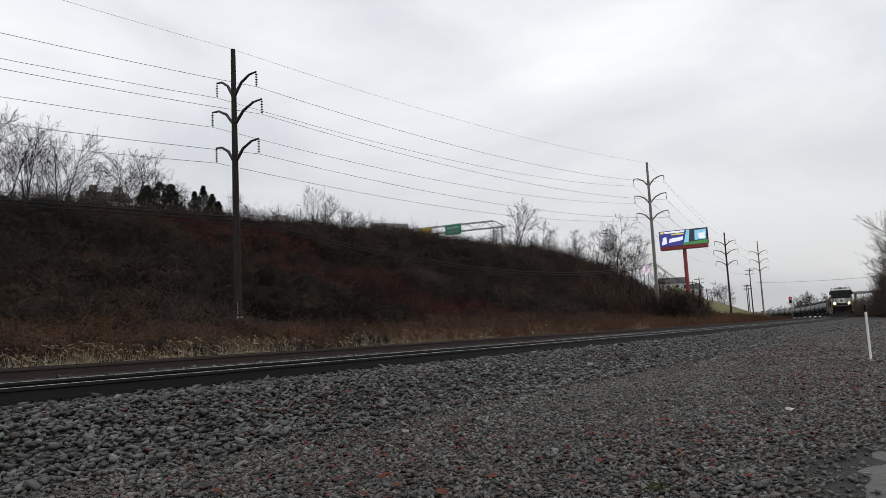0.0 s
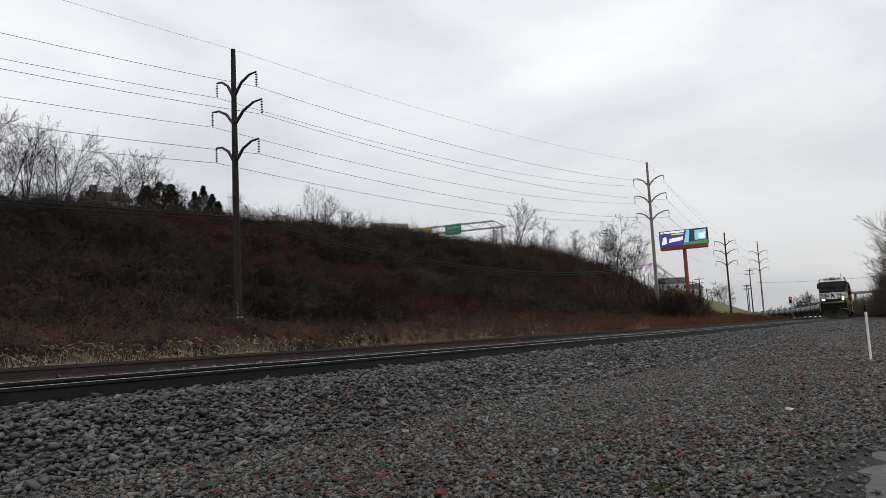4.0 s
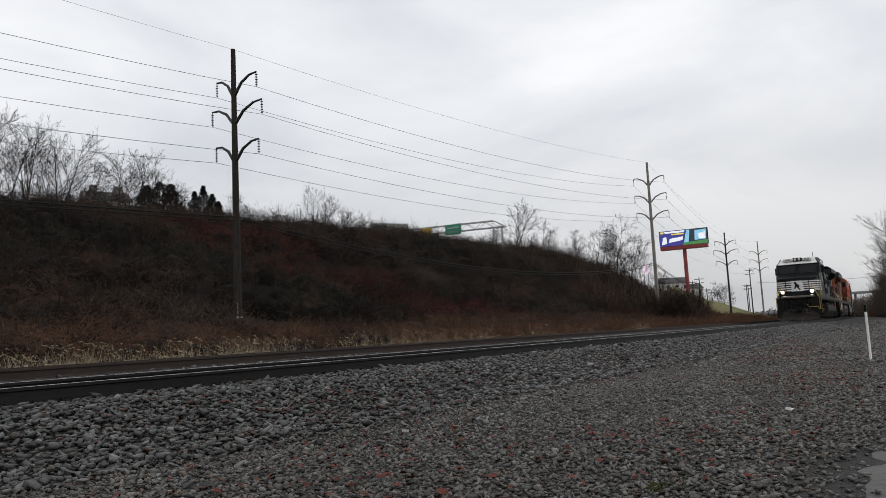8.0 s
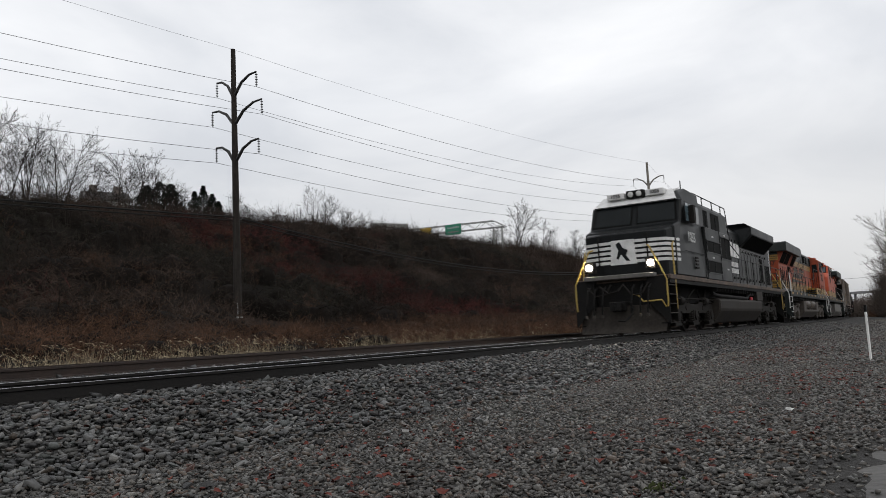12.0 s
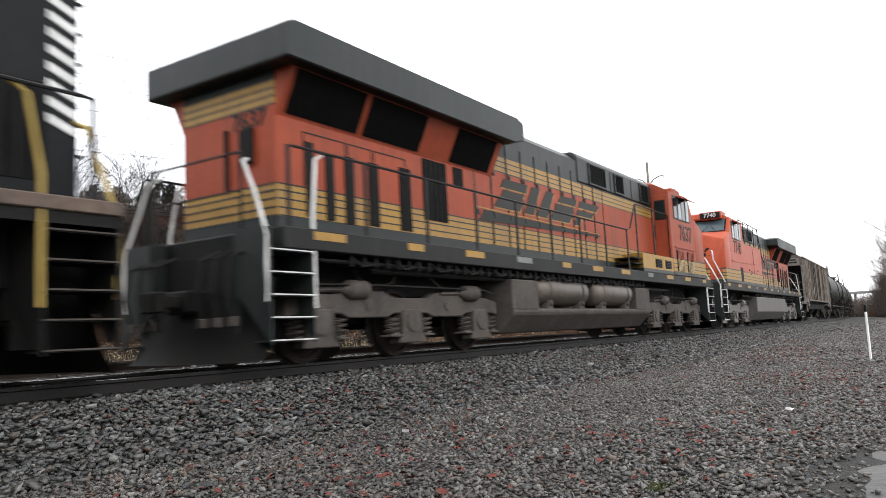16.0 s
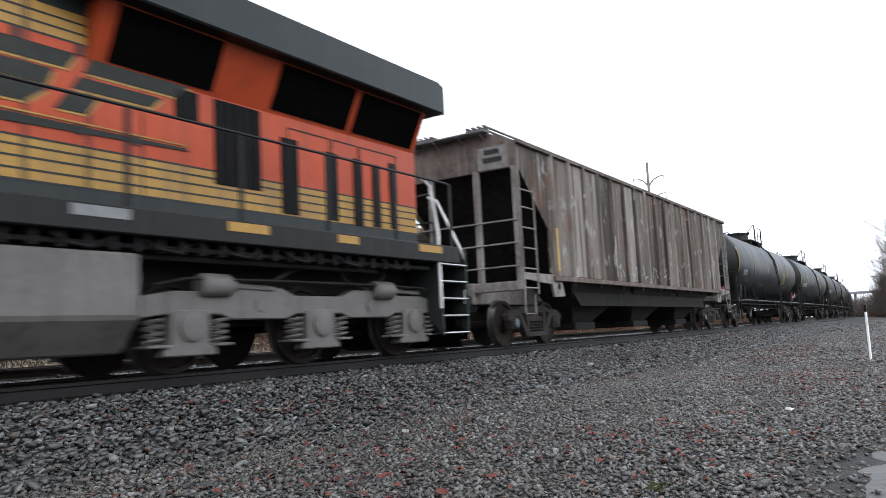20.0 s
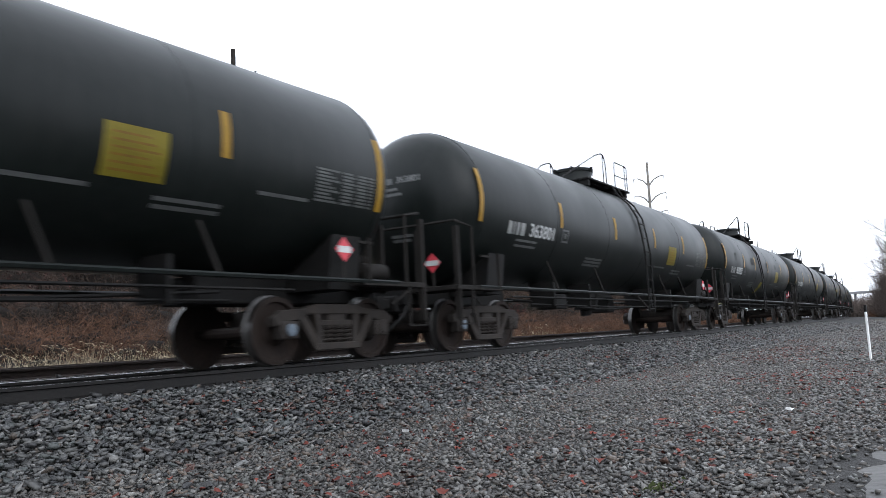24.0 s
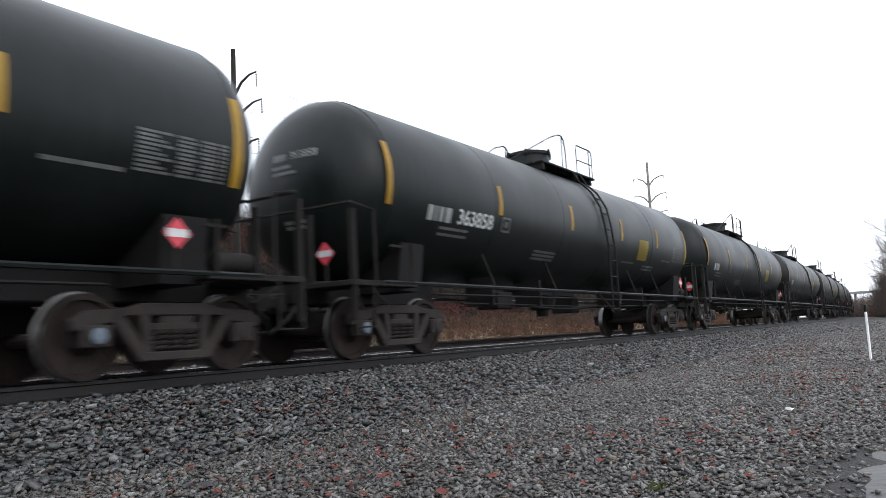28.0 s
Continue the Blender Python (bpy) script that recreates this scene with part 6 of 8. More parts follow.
    for x0, x1, z in ((-5.7, -4.3, 2.66), (-4.0, -2.5, 2.70)):
        bm = bmesh.new()
        slab(bm, -1, 1.5, x0, x1, z - 0.012, z + 0.012, 0.02)
        part("drip_rail", bm, paint, eb)
    bm = bmesh.new()
    slab(bm, -1, 1.5, -4.12, -4.10, 2.28, 3.44, 0.008)
    part("door_seam", bm, M_logo, eb)
    for x, z in ((-5.2, 2.36), (-4.7, 2.3), (-3.3, 2.4), (-4.9, 2.2)):
        bm = bmesh.new()
        slab(bm, -1, 1.5, x, x + 0.10, z, z + 0.05, 0.02)
        part("latch", bm, M_logo, eb)
    bm = bmesh.new()
    slab(bm, -1, 1.5, -7.0, -6.55, 1.84, 2.42, 0.012)
    part("access_door", bm, M_under, cab)
    # door and window in the back wall of the cab, over the right walkway
    bm = bmesh.new()
    box(bm, -6.022, -6.004, 1.00, 1.46, 2.30, 4.22, 0.004)
    door = part("cab_door", bm, paint, cab)
    bm = bmesh.new()
    box(bm, -6.006, -5.994, 1.06, 1.40, 3.46, 4.06, 0.004)
    part("gasket", bm, M_rail_black, door)
    bm = bmesh.new()
    box(bm, -5.996, -5.988, 1.10, 1.36, 3.50, 4.02, 0.003)
    part("door_window", bm, M_glass, door)
    bm = bmesh.new()
    tube(bm, [(-5.97, 1.05, 2.9), (-5.93, 1.05, 2.95), (-5.93, 1.05, 3.25), (-5.97, 1.05, 3.3)], 0.014, 5)
    part("door_handle", bm, M_rail_black, door)
    bm = bmesh.new()
    tube(bm, [(-2.3, 1.44, 2.80), (-2.55, 1.44, 2.84), (-3.1, 1.44, 3.57)], 0.02, 6)
    part("sloping_rail", bm, M_rail_black, ob, smooth=True)
    # roof rail beside the cab
    bm = bmesh.new()
    for z in (4.50, 4.18):
        tube(bm, [(-6.0, -1.35, z), (-1.6, -1.30, z)], 0.018, 6)
    tube(bm, [(-1.6, -1.30, 4.50), (-1.45, -1.30, 4.42), (-1.05, -1.35, 3.2), (-0.9, -1.44, 2.8)], 0.018, 6)
    for i in range(5):
        x = -5.95 + i * 1.08
        tube(bm, [(x, -1.34, 3.46), (x, -1.34, 4.50)], 0.018, 6)
    part("cab_roof_rail", bm, M_rail_black, ob)
    # walkways' rails; right side has a raised section by the cab
    handrail(ob, -1, -1.9, 10.0, 1.74, 1.06, M_rail_black)
    handrail(ob, 1, -2.3, 10.0, 1.74, 1.06, M_rail_black)
    handrail(ob, 1, -6.0, -3.1, 2.25, 1.32, M_rail_black, 1.4)
    bm = bmesh.new()
    n0 = 0
    for z0, z1, slot in ((1.745, 1.84, 1), (1.84, 2.25, 2)):
        box(bm, -6.05, -3.3, 0.94, 1.495, z0, z1)
        bm.faces.ensure_lookup_table()
        for f in bm.faces[n0:]:
            f.material_index = slot
        n0 = len(bm.faces)
    part("raised_walkway", bm, [paint, M_green, M_yellow], ob)
    for z in (1.95, 2.10):
        bm = bmesh.new()
        box(bm, -3.3, -2.6, 0.95, 1.48, z - 0.03, z)
        part("walkway_step", bm, M_under, ob)
    for x0 in (-5.8, -4.9):
        grille(ob, 1, 1.497, x0, x0 + 0.55, 1.90, 2.14, "vent_louvre", 5, False)
    # tank, reservoirs
    bm = bmesh.new()
    prism(bm, [(-1.44, 0.62), (-1.10, 0.26), (1.10, 0.26), (1.44, 0.62), (1.44, 0.72), (0.80, 0.78), (0.80, 1.28), (-1.44, 1.28)], -3.75, 4.2, "x", 0.03)
    for x0, x1 in ((-3.75, -2.65), (3.1, 4.2)):
        prism(bm, [(0.78, 0.70), (1.44, 0.70), (1.44, 1.28), (0.78, 1.28)], x0, x1, "x", 0.02)
    part("fuel_tank", bm, under, ob)
    for x0, x1 in ((-2.5, 0.0), (0.4, 2.95)):
        bm = bmesh.new()
        lathe(bm, [(x0, 0.05), (x0 + 0.02, 0.19), (x0 + 0.07, 0.26), (x0 + 0.16, 0.30), (x1 - 0.16, 0.30), (x1 - 0.07, 0.26), (x1 - 0.02, 0.19), (x1, 0.05)], "x", (0, 1.15, 1.10), 24)
        bmesh.ops.recalc_face_normals(bm, faces=bm.faces)
        res = part("air_reservoir", bm, M_tank_worn, ob, "worn brown steel air reservoir", smooth=True)
        for x in (x0 + 0.45, x1 - 0.45):
            bm = bmesh.new()
            lathe(bm, [(x - 0.03, 0.296), (x - 0.03, 0.308), (x + 0.03, 0.308), (x + 0.03, 0.296)], "x", (0, 1.15, 1.10), 24)
            bmesh.ops.recalc_face_normals(bm, faces=bm.faces)
            part("strap", bm, under, res)
            bm = bmesh.new()
            prism(bm, [(x - 0.16, 0.70), (x + 0.16, 0.70), (x + 0.07, 0.90), (x - 0.07, 0.90)], 1.22, 1.40, "y", 0.01)
            lathe(bm, [(1.40, 0.05), (1.44, 0.05), (1.45, 0.02)], "y", (x, 0, 0.84), 8)
            bmesh.ops.recalc_face_normals(bm, faces=bm.faces)
            part("saddle", bm, under, res)
        bm = bmesh.new()
        tube(bm, [(x1 - 0.02, 1.15, 1.10), (x1 + 0.12, 1.15, 1.10), (x1 + 0.16, 1.20, 1.30), (x1 + 0.18, 1.25, 1.42)], 0.03, 6)
        part("reservoir_pipe", bm, M_under, res)
    for y in (-1.30, 1.30):
        for x in (-1.2, 1.9):
            bm = bmesh.new()
            lathe(bm, [(1.28, 0.07), (1.36, 0.07), (1.38, 0.04)], "z", (x, y, 0), 10)
            part("filler_cap", bm, M_placard, ob, "red filler cap")
    loco_truck(ob, -7.1, under)
    loco_truck(ob, 7.1, under)
    for out, x in ((-1, -10.55), (1, 10.35)):
        for side in (-1, 1):
            corner_steps(ob, x, out, side, M_green, M_rail_white)
        bm = bmesh.new()
        box(bm, *sorted((x - out * 0.75, x - out * 0.2)), -0.86, 0.86, 0.62, 1.735, 0.02)
        part("end_plate", bm, M_under, ob)
        coupler(ob, x + out * 0.62, out)
        for y in (-0.35, 0.35):
            if out < 0:
                bm = bmesh.new()
                box(bm, *sorted((x - out * 0.05, x - out * 0.1)), y - 0.12, y + 0.12, 1.745, 2.55)
                part("end_gate", bm, M_rail_yellow, ob, "yellow end gate plate")
        for y in (-1.0, -0.72, -0.45, 0.45, 0.72, 1.0):
            bm = bmesh.new()
            tube(bm, [(x - out * 0.1, y, 1.50), (x + out * 0.24, y, 1.36), (x + out * 0.32, y + 0.03, 0.95), (x + out * 0.26, y + 0.06, 0.62)], 0.03, 6)
            hose = part("air_hose", bm, M_under, ob)
            bm = bmesh.new()
            box(bm, *sorted((x + out * 0.20, x + out * 0.30)), y + 0.01, y + 0.11, 0.52, 0.64, 0.01)
            part("hose_coupling", bm, M_grime, hose)
        if out > 0:
            bm = bmesh.new()
            tube(bm, [(x - 0.05, -0.9, 1.74), (x - 0.05, -0.9, 2.75), (x - 0.05, 0.9, 2.75), (x - 0.05, 0.9, 1.74)], 0.022, 6)
            tube(bm, [(x - 0.05, -0.9, 2.25), (x - 0.05, 0.9, 2.25)], 0.018, 6)
            part("end_rail", bm, M_rail_black, ob)
    plow(ob, -10.75, -1, M_under)
    plow(ob, 10.55, 1, M_under)
    bm = bmesh.new()
    box(bm, -10.9, -10.5, -0.7, 0.7, 1.60, 1.72, 0.02)
    part("anticlimber", bm, M_rail_yellow, ob, "yellow anticlimber plate")
    for y in (-0.72, 0.72):
        bm = bmesh.new()
        lathe(bm, [(-10.86, 0.07), (-10.84, 0.10), (-10.6, 0.11)], "x", (0, y, 1.86), 14)
        part("ditch_light", bm, M_lens, ob, smooth=True)
    horn_and_bits(ob, 2.4, 4.52)
    MOVERS.append((ob, c, 7.1, turned, True))
    return ob


def emd_locomotive(number, label, c):
    """The leading black six-axle locomotive with a white-striped nose."""
    ob = thing("locomotive", label, "locomotive", group="diesel locomotives")
    bm = bmesh.new()
    box(bm, -10.3, 10.3, -1.5, 1.5, 1.62, 1.76, 0.012)
    part("side_sill", bm, M_sill_worn, ob, "rust-worn brown side sill")
    bm = bmesh.new()
    box(bm, -10.28, 10.28, -1.47, 1.47, 1.50, 1.618)
    part("sill_flange", bm, M_under, ob)
    bm = bmesh.new()
    box(bm, -9.8, 9.7, -0.8, 0.8, 0.95, 1.555)
    for side in (-1, 1):
        tube(bm, [(-4.6, side * 1.3, 1.30), (-3.9, side * 1.34, 1.22), (1.2, side * 1.34, 1.18), (1.6, side * 1.34, 1.34), (2.6, side * 1.34, 1.38)], 0.07, 8)
        for i in range(30):
            x = -4.4 + i * 0.45
            box(bm, x, x + 0.06, *sorted((side * 1.0, side * 1.44)), 1.36, 1.555)
    part("underframe", bm, M_under, ob)
    # cab: wide nose, raked windshield
    bm = bmesh.new()
    prism(bm, [(-9.35, 1.76), (-9.35, 3.32), (-8.75, 3.50), (-8.40, 4.28), (-8.0, 4.56), (-7.3, 4.76), (-5.75, 4.72), (-5.75, 1.76)], -1.5, 1.5, "y", 0.05)
    for v in bm.verts:
        if v.co.z > 4.3:
            v.co.y *= 0.90
        if v.co.x < -9.2:
            v.co.y *= 0.97
    cab = part("cab", bm, M_black, ob)
    bm = bmesh.new()
    prism(bm, [(-9.2, -1.44), (-9.75, -1.30), (-9.95, -0.7), (-9.95, 0.7), (-9.75, 1.30), (-9.2, 1.44)], 1.76, 3.30, "z", 0.04)
    for v in bm.verts:
        if v.co.z > 3.1 and v.co.x < -9.5:
            v.co.z -= 0.12
    nose = part("nose", bm, M_black, cab)
    for i in range(5):
        z = 2.26 + i * 0.155
        bm = bmesh.new()
        h = 0.046
        prism(bm, [(-9.02, -1.505), (-9.25, -1.455), (-9.765, -1.312), (-9.965, -0.706), (-9.965, 0.706), (-9.765, 1.312), (-9.25, 1.455), (-9.02, 1.505), (-9.0, 1.40), (-9.0, -1.40)], z - h, z + h, "z")
        part("nose_stripe", bm, M_white, nose, "white nose stripe")
    # plain pale crest with a dark slanting shape
    bm = bmesh.new()
    prism(bm, [(-0.42, 2.18), (0.42, 2.18), (0.36, 2.95), (-0.36, 2.95)], -9.985, -9.96, "x")
    crest = part("crest_plate", bm, M_white, nose)
    bm = bmesh.new()
    prism(bm, [(-0.22, 2.28), (-0.10, 2.28), (0.06, 2.50), (0.16, 2.34), (0.22, 2.38), (0.14, 2.62), (0.22, 2.82), (0.10, 2.90), (0.0, 2.70), (-0.16, 2.62), (-0.10, 2.46)], -9.992, -9.984, "x")
    part("crest_shape", bm, M_black, crest)
    for y in (-0.78, 0.78):
        bm = bmesh.new()
        prism(bm, [(y - 0.02, 2.2), (y + 0.02, 2.2), (y + 0.02, 3.1), (y - 0.02, 3.1)], -10.02, -9.99, "x")
        part("nose_grab_iron", bm, M_under, nose)
    bm = bmesh.new()
    for y0, y1 in ((-0.42, 0.20),):
        prism(bm, [(y0, 3.12), (y1, 3.12), (y1, 3.19), (y0, 3.19)], -9.86, -9.80, "x")
    part("nose_lip", bm, M_under, nose)
    # white brow with number boards and twin lamps
    bm = bmesh.new()
    prism(bm, [(-8.47, 4.24), (-8.04, 4.575), (-7.34, 4.78), (-7.36, 4.80), (-8.10, 4.63), (-8.54, 4.27)], -1.38, 1.38, "y")
    for v in bm.verts:
        if v.co.z > 4.4:
            v.co.y *= 0.86
    brow = part("brow", bm, M_white, cab, "white-painted brow over the windshield")
    for y in (-0.66, 0.66):
        bm = bmesh.new()
        box(bm, -8.42, -7.9, y - 0.30, y + 0.30, 4.50, 4.70, 0.02)
        nb = part("number_board", bm, M_white, cab)
        lettering("number", number, 0.17, M_black, nb, pose(-8.428, y, 4.60, 90, 0, -90))
    bm = bmesh.new()
    box(bm, -8.40, -7.9, -0.30, 0.30, 4.48, 4.74, 0.02)
    part("lamp_case", bm, M_under, cab)
    for y in (-0.14, 0.14):
        bm = bmesh.new()
        lathe(bm, [(-8.44, 0.075), (-8.43, 0.095), (-8.38, 0.095)], "x", (0, y, 4.61), 16)
        part("brow_lamp", bm, M_lens, cab, smooth=True)
    for y0, y1 in ((-1.36, -0.12), (0.12, 1.36)):
        for grow, m, name in ((0.05, M_under, "gasket"), (0.0, M_glass, "windshield")):
            bm = bmesh.new()
            out = 0.010 if grow else 0.018
            p = [Vector((-8.75 + 0.35 * t - out, yy, 3.50 + 0.78 * t + out * 0.4)) for yy, t in ((y0 - grow, 0.10 - grow), (y1 + grow, 0.10 - grow), ((y1 + grow) * 0.94, 0.92 + grow), ((y0 - grow) * 0.94, 0.92 + grow))]
            bm.faces.new([bm.verts.new(q) for q in p[::-1]])
            bmesh.ops.solidify(bm, geom=list(bm.faces), thickness=0.008)
            part(name, bm, m, cab)
    for side in (-1, 1):
        for x0, x1, m in ((-8.05, -7.70, M_glass_pale), (-7.62, -6.95, M_glass_pale), (-6.88, -6.45, M_glass)):
            bm = bmesh.new()
            slab(bm, side, 1.5, x0 - 0.04, x1 + 0.04, 3.54, 4.20, 0.010)
            part("gasket", bm, M_rail_black, cab)
            bm = bmesh.new()
            slab(bm, side, 1.5, x0, x1, 3.58, 4.16, 0.016)
            part("side_window", bm, m, cab)
        lettering("number", number, 0.46, M_decal, cab, on_side(-7.55, side * 1.506, 3.05, side))
        bm = bmesh.new()
        slab(bm, side, 1.5, -8.4, -5.9, 2.56, 2.585, 0.012)
        slab(bm, side, 1.5, -5.98, -5.95, 1.8, 3.5, 0.012)
        part("panel_seam", bm, M_under, cab)
        for z in (2.05, 2.16, 2.27, 2.38):
            bm = bmesh.new()
            slab(bm, side, 1.5, -7.3, -6.95, z, z + 0.06, 0.03)
            part("vent_slat", bm, M_dusty, cab)
        bm = bmesh.new()
        slab(bm, side, 1.53, -7.72, -7.5, 3.52, 4.1, 0.16)
        part("mirror", bm, M_dusty, cab)
    # inverter and blower cabinets behind the cab
    bm = bmesh.new()
    box(bm, -5.74, -1.95, -1.5, 1.5, 1.765, 3.60, 0.02)
    cabinet = part("inverter_cabinet", bm, M_black, ob)
    for side in (-1, 1):
        for x0, x1, z0, z1 in ((-5.6, -3.66, 2.74, 3.12), (-5.6, -3.66, 2.02, 2.42), (-3.52, -2.08, 2.62, 3.40)):
            grille(cabinet, side, 1.5, x0, x1, z0, z1, "filter_screen", 1)
            bm = bmesh.new()
            for z in (z0 - 0.03, z1 + 0.03):
                slab(bm, side, 1.5, x0 - 0.05, x1 + 0.05, z - 0.02, z + 0.02, 0.03)
            for x in (x0 - 0.03, x1 + 0.03):
                slab(bm, side, 1.5, x - 0.02, x + 0.02, z0, z1, 0.03)
            part("screen_frame", bm, M_black, cabinet)
        bm = bmesh.new()
        for x in (-3.60, -5.70):
            slab(bm, side, 1.5, x - 0.012, x + 0.012, 1.8, 3.58, 0.012)
        part("panel_seam", bm, M_under, cabinet)
        for x, z in ((-4.8, 3.28), (-4.85, 2.52), (-2.65, 2.20), (-2.9, 3.48)):
            bm = bmesh.new()
            slab(bm, side, 1.5, x, x + 0.26, z, z + 0.06, 0.008)
            part("warning_label", bm, M_decal, cabinet)
    bm = bmesh.new()
    prism(bm, [(-1.2, 3.60), (1.2, 3.60), (1.2, 4.46), (1.0, 4.66), (-1.0, 4.66), (-1.2, 4.46)], -5.74, -0.78, "x", 0.02)
    upper = part("upper_cabinet", bm, M_black, ob)
    for side in (-1, 1):
        for x0, x1 in ((-4.5, -3.9), (-3.4, -2.1)):
            grille(upper, side, 1.2, x0, x1, 3.70, 4.36, "intake_screen", 1)
    # long hood
    bm = bmesh.new()
    prism(bm, [(-0.92, 1.765), (0.92, 1.765), (0.92, 4.06), (0.72, 4.26), (-0.72, 4.26), (-0.92, 4.06)], -1.96, 10.14, "x")
    hood = part("long_hood", bm, M_black, ob)
    bm = bmesh.new()
    box(bm, -1.9, 2.4, -0.74, 0.74, 4.25, 4.28, 0.008)
    part("roof_walk", bm, M_silver, hood)
    for side in (-1, 1):
        for i in range(16):
            x = -1.75 + i * 0.68
            bm = bmesh.new()
            slab(bm, side, 0.92, x - 0.008, x + 0.008, 1.95, 3.9 if x < 2.3 else 3.45, 0.010)
            for z in (3.66, 2.05) if x < 2.4 else (3.3, 2.05):
                slab(bm, side, 0.92, x + 0.26, x + 0.36, z, z + 0.10, 0.03)
            part("hood_door_seam", bm, M_under, hood)
        for x0, x1, z0, z1 in ((7.3, 7.9, 2.1, 3.25), (8.7, 9.8, 2.0, 3.0)):
            grille(hood, side, 0.92, x0, x1, z0, z1, "filter_louvre", 6)
        # white stripes and plain lettering blocks
        bm = bmesh.new()
        for i in range(5):
            z = 3.68 - i * 0.165
            x1 = 0.55 + (0.35 if i == 0 else 0.12 if i == 1 else 0.3 - 0.1 * i)
            pts = [(-1.94, z - 0.055), (x1 - 0.22, z - 0.055), (x1, z + 0.055), (-1.94, z + 0.055)]
            prism(bm, pts, *sorted((side * 0.921, side * 0.930)), "y")
        part("side_stripe", bm, M_white, hood, "white stripes on the hood side")
        for pts in (((0.52, 3.02), (0.90, 3.00), (0.98, 3.10), (1.10, 2.98), (1.30, 2.98), (1.16, 3.62), (0.66, 3.66), (0.80, 3.40), (0.72, 3.22)),
                    ((1.34, 2.98), (1.74, 2.98), (1.88, 3.60), (1.46, 3.60)),
                    ((1.86, 2.96), (2.34, 2.96), (2.46, 3.12), (2.52, 3.44), (2.40, 3.60), (2.02, 3.60))):
            bm = bmesh.new()
            prism(bm, [(x + 0.12, z) for x, z in pts], *sorted((side * 0.921, side * 0.931)), "y")
            part("emblem", bm, M_white, hood)
        for z, n, x0 in ((2.68, 7, 0.42), (2.40, 8, 0.34)):
            for i in range(n):
                bm = bmesh.new()
                x = x0 + i * 0.265
                prism(bm, [(x, z - 0.10), (x + 0.20, z - 0.10), (x + 0.23, z + 0.10), (x + 0.03, z + 0.10)], *sorted((side * 0.921, side * 0.930)), "y")
                part("emblem_bar", bm, M_white, hood)
        for i in range(5):
            bm = bmesh.new()
            x = 2.9 + i * 0.62
            slab(bm, side, 0.92, x, x + 0.34, 3.36, 3.40, 0.008)
            part("warning_label", bm, M_decal_dim, hood)
    for i in range(3):
        bm = bmesh.new()
        lathe(bm, [(4.26, 0.10), (4.37, 0.10), (4.40, 0.05)], "z", (-0.2 + i * 0.34, -0.4, 0), 10)
        part("roof_vent", bm, M_under, hood)
    # flared radiator
    bm = bmesh.new()
    prism(bm, [(-0.92, 3.50), (-1.46, 4.06), (-1.46, 4.40), (-1.2, 4.58), (1.2, 4.58), (1.46, 4.40), (1.46, 4.06), (0.92, 3.50)], 2.75, 8.6, "x", 0.02)
    for v in bm.verts:
        if v.co.x < 3.0 and abs(v.co.y) > 1.0:
            v.co.x += 0.35 * (abs(v.co.y) - 0.9)
    rad = part("radiator", bm, M_black, ob)
    for side in (-1, 1):
        bm = bmesh.new()
        n = Vector((0, side * 0.7, -0.7)) * 0.015
        p = [Vector((x, side * (0.92 + 0.54 * t), 3.50 + 0.56 * t)) + n for x, t in ((3.1, 0.06), (8.5, 0.06), (8.5, 0.95), (3.2, 0.95))]
        bm.faces.new([bm.verts.new(q) for q in (p if side < 0 else p[::-1])])
        bmesh.ops.solidify(bm, geom=list(bm.faces), thickness=0.01)
        part("radiator_screen", bm, M_grille, rad)
    bm = bmesh.new()
    for i in range(5):
        z = 2.3 + i * 0.30
        prism(bm, [(-0.90, z - 0.06), (-0.1, z - 0.06), (-0.25, z + 0.07), (-0.90, z + 0.07)], 10.135, 10.155, "x")
        prism(bm, [(0.90, z + 0.07), (0.25, z + 0.07), (0.1, z - 0.06), (0.90, z - 0.06)], 10.135, 10.155, "x")
    part("end_stripe", bm, M_white, hood, "white chevron stripes on the hood end")
    for side in (-1, 1):
        for i in range(8):
            bm = bmesh.new()
            z = 2.56 + i * 0.18
            pts = [(9.82, z + 0.06), (10.12, z - 0.06), (10.12, z + 0.03), (9.82, z + 0.15)]
            prism(bm, pts if side < 0 else pts[::-1], *sorted((side * 0.921, side * 0.930)), "y")
            part("corner_stripe", bm, M_white, hood)
        for i in range(6):
            bm = bmesh.new()
            box(bm, 10.14, 10.22, *sorted((side * 0.86, side * 0.90)), 2.3 + i * 0.33, 2.33 + i * 0.33)
            part("grab_iron", bm, M_under, hood)
    for side in (-1, 1):
        handrail(ob, side, -1.7, 10.0, 1.76, 1.02, M_rail_black)
    bm = bmesh.new()
    tube(bm, [(-5.6, -1.12, 4.62), (-5.55, -1.12, 4.86), (-0.6, -1.12, 4.86), (-0.45, -1.12, 4.75), (-0.45, -1.2, 3.4), (0.0, -1.44, 2.9)], 0.02, 6)
    for x in (-4.2, -2.7, -1.3):
        tube(bm, [(x, -1.12, 4.4), (x, -1.12, 4.86)], 0.02, 6)
    part("cab_roof_rail", bm, M_rail_black, ob)
    bm = bmesh.new()
    tube(bm, [(-6.1, -0.9, 4.55), (-6.1, -0.9, 5.25)], 0.02, 6)
    part("antenna", bm, M_under, ob)
    # fuel tank
    bm = bmesh.new()
    prism(bm, [(-1.46, 0.70), (-1.12, 0.22), (1.12, 0.22), (1.46, 0.70), (1.46, 1.08), (1.30, 1.14), (-1.30, 1.14), (-1.46, 1.08)], -4.15, 3.85, "x", 0.05)
    part("fuel_tank", bm, M_fuel, ob)
    bm = bmesh.new()
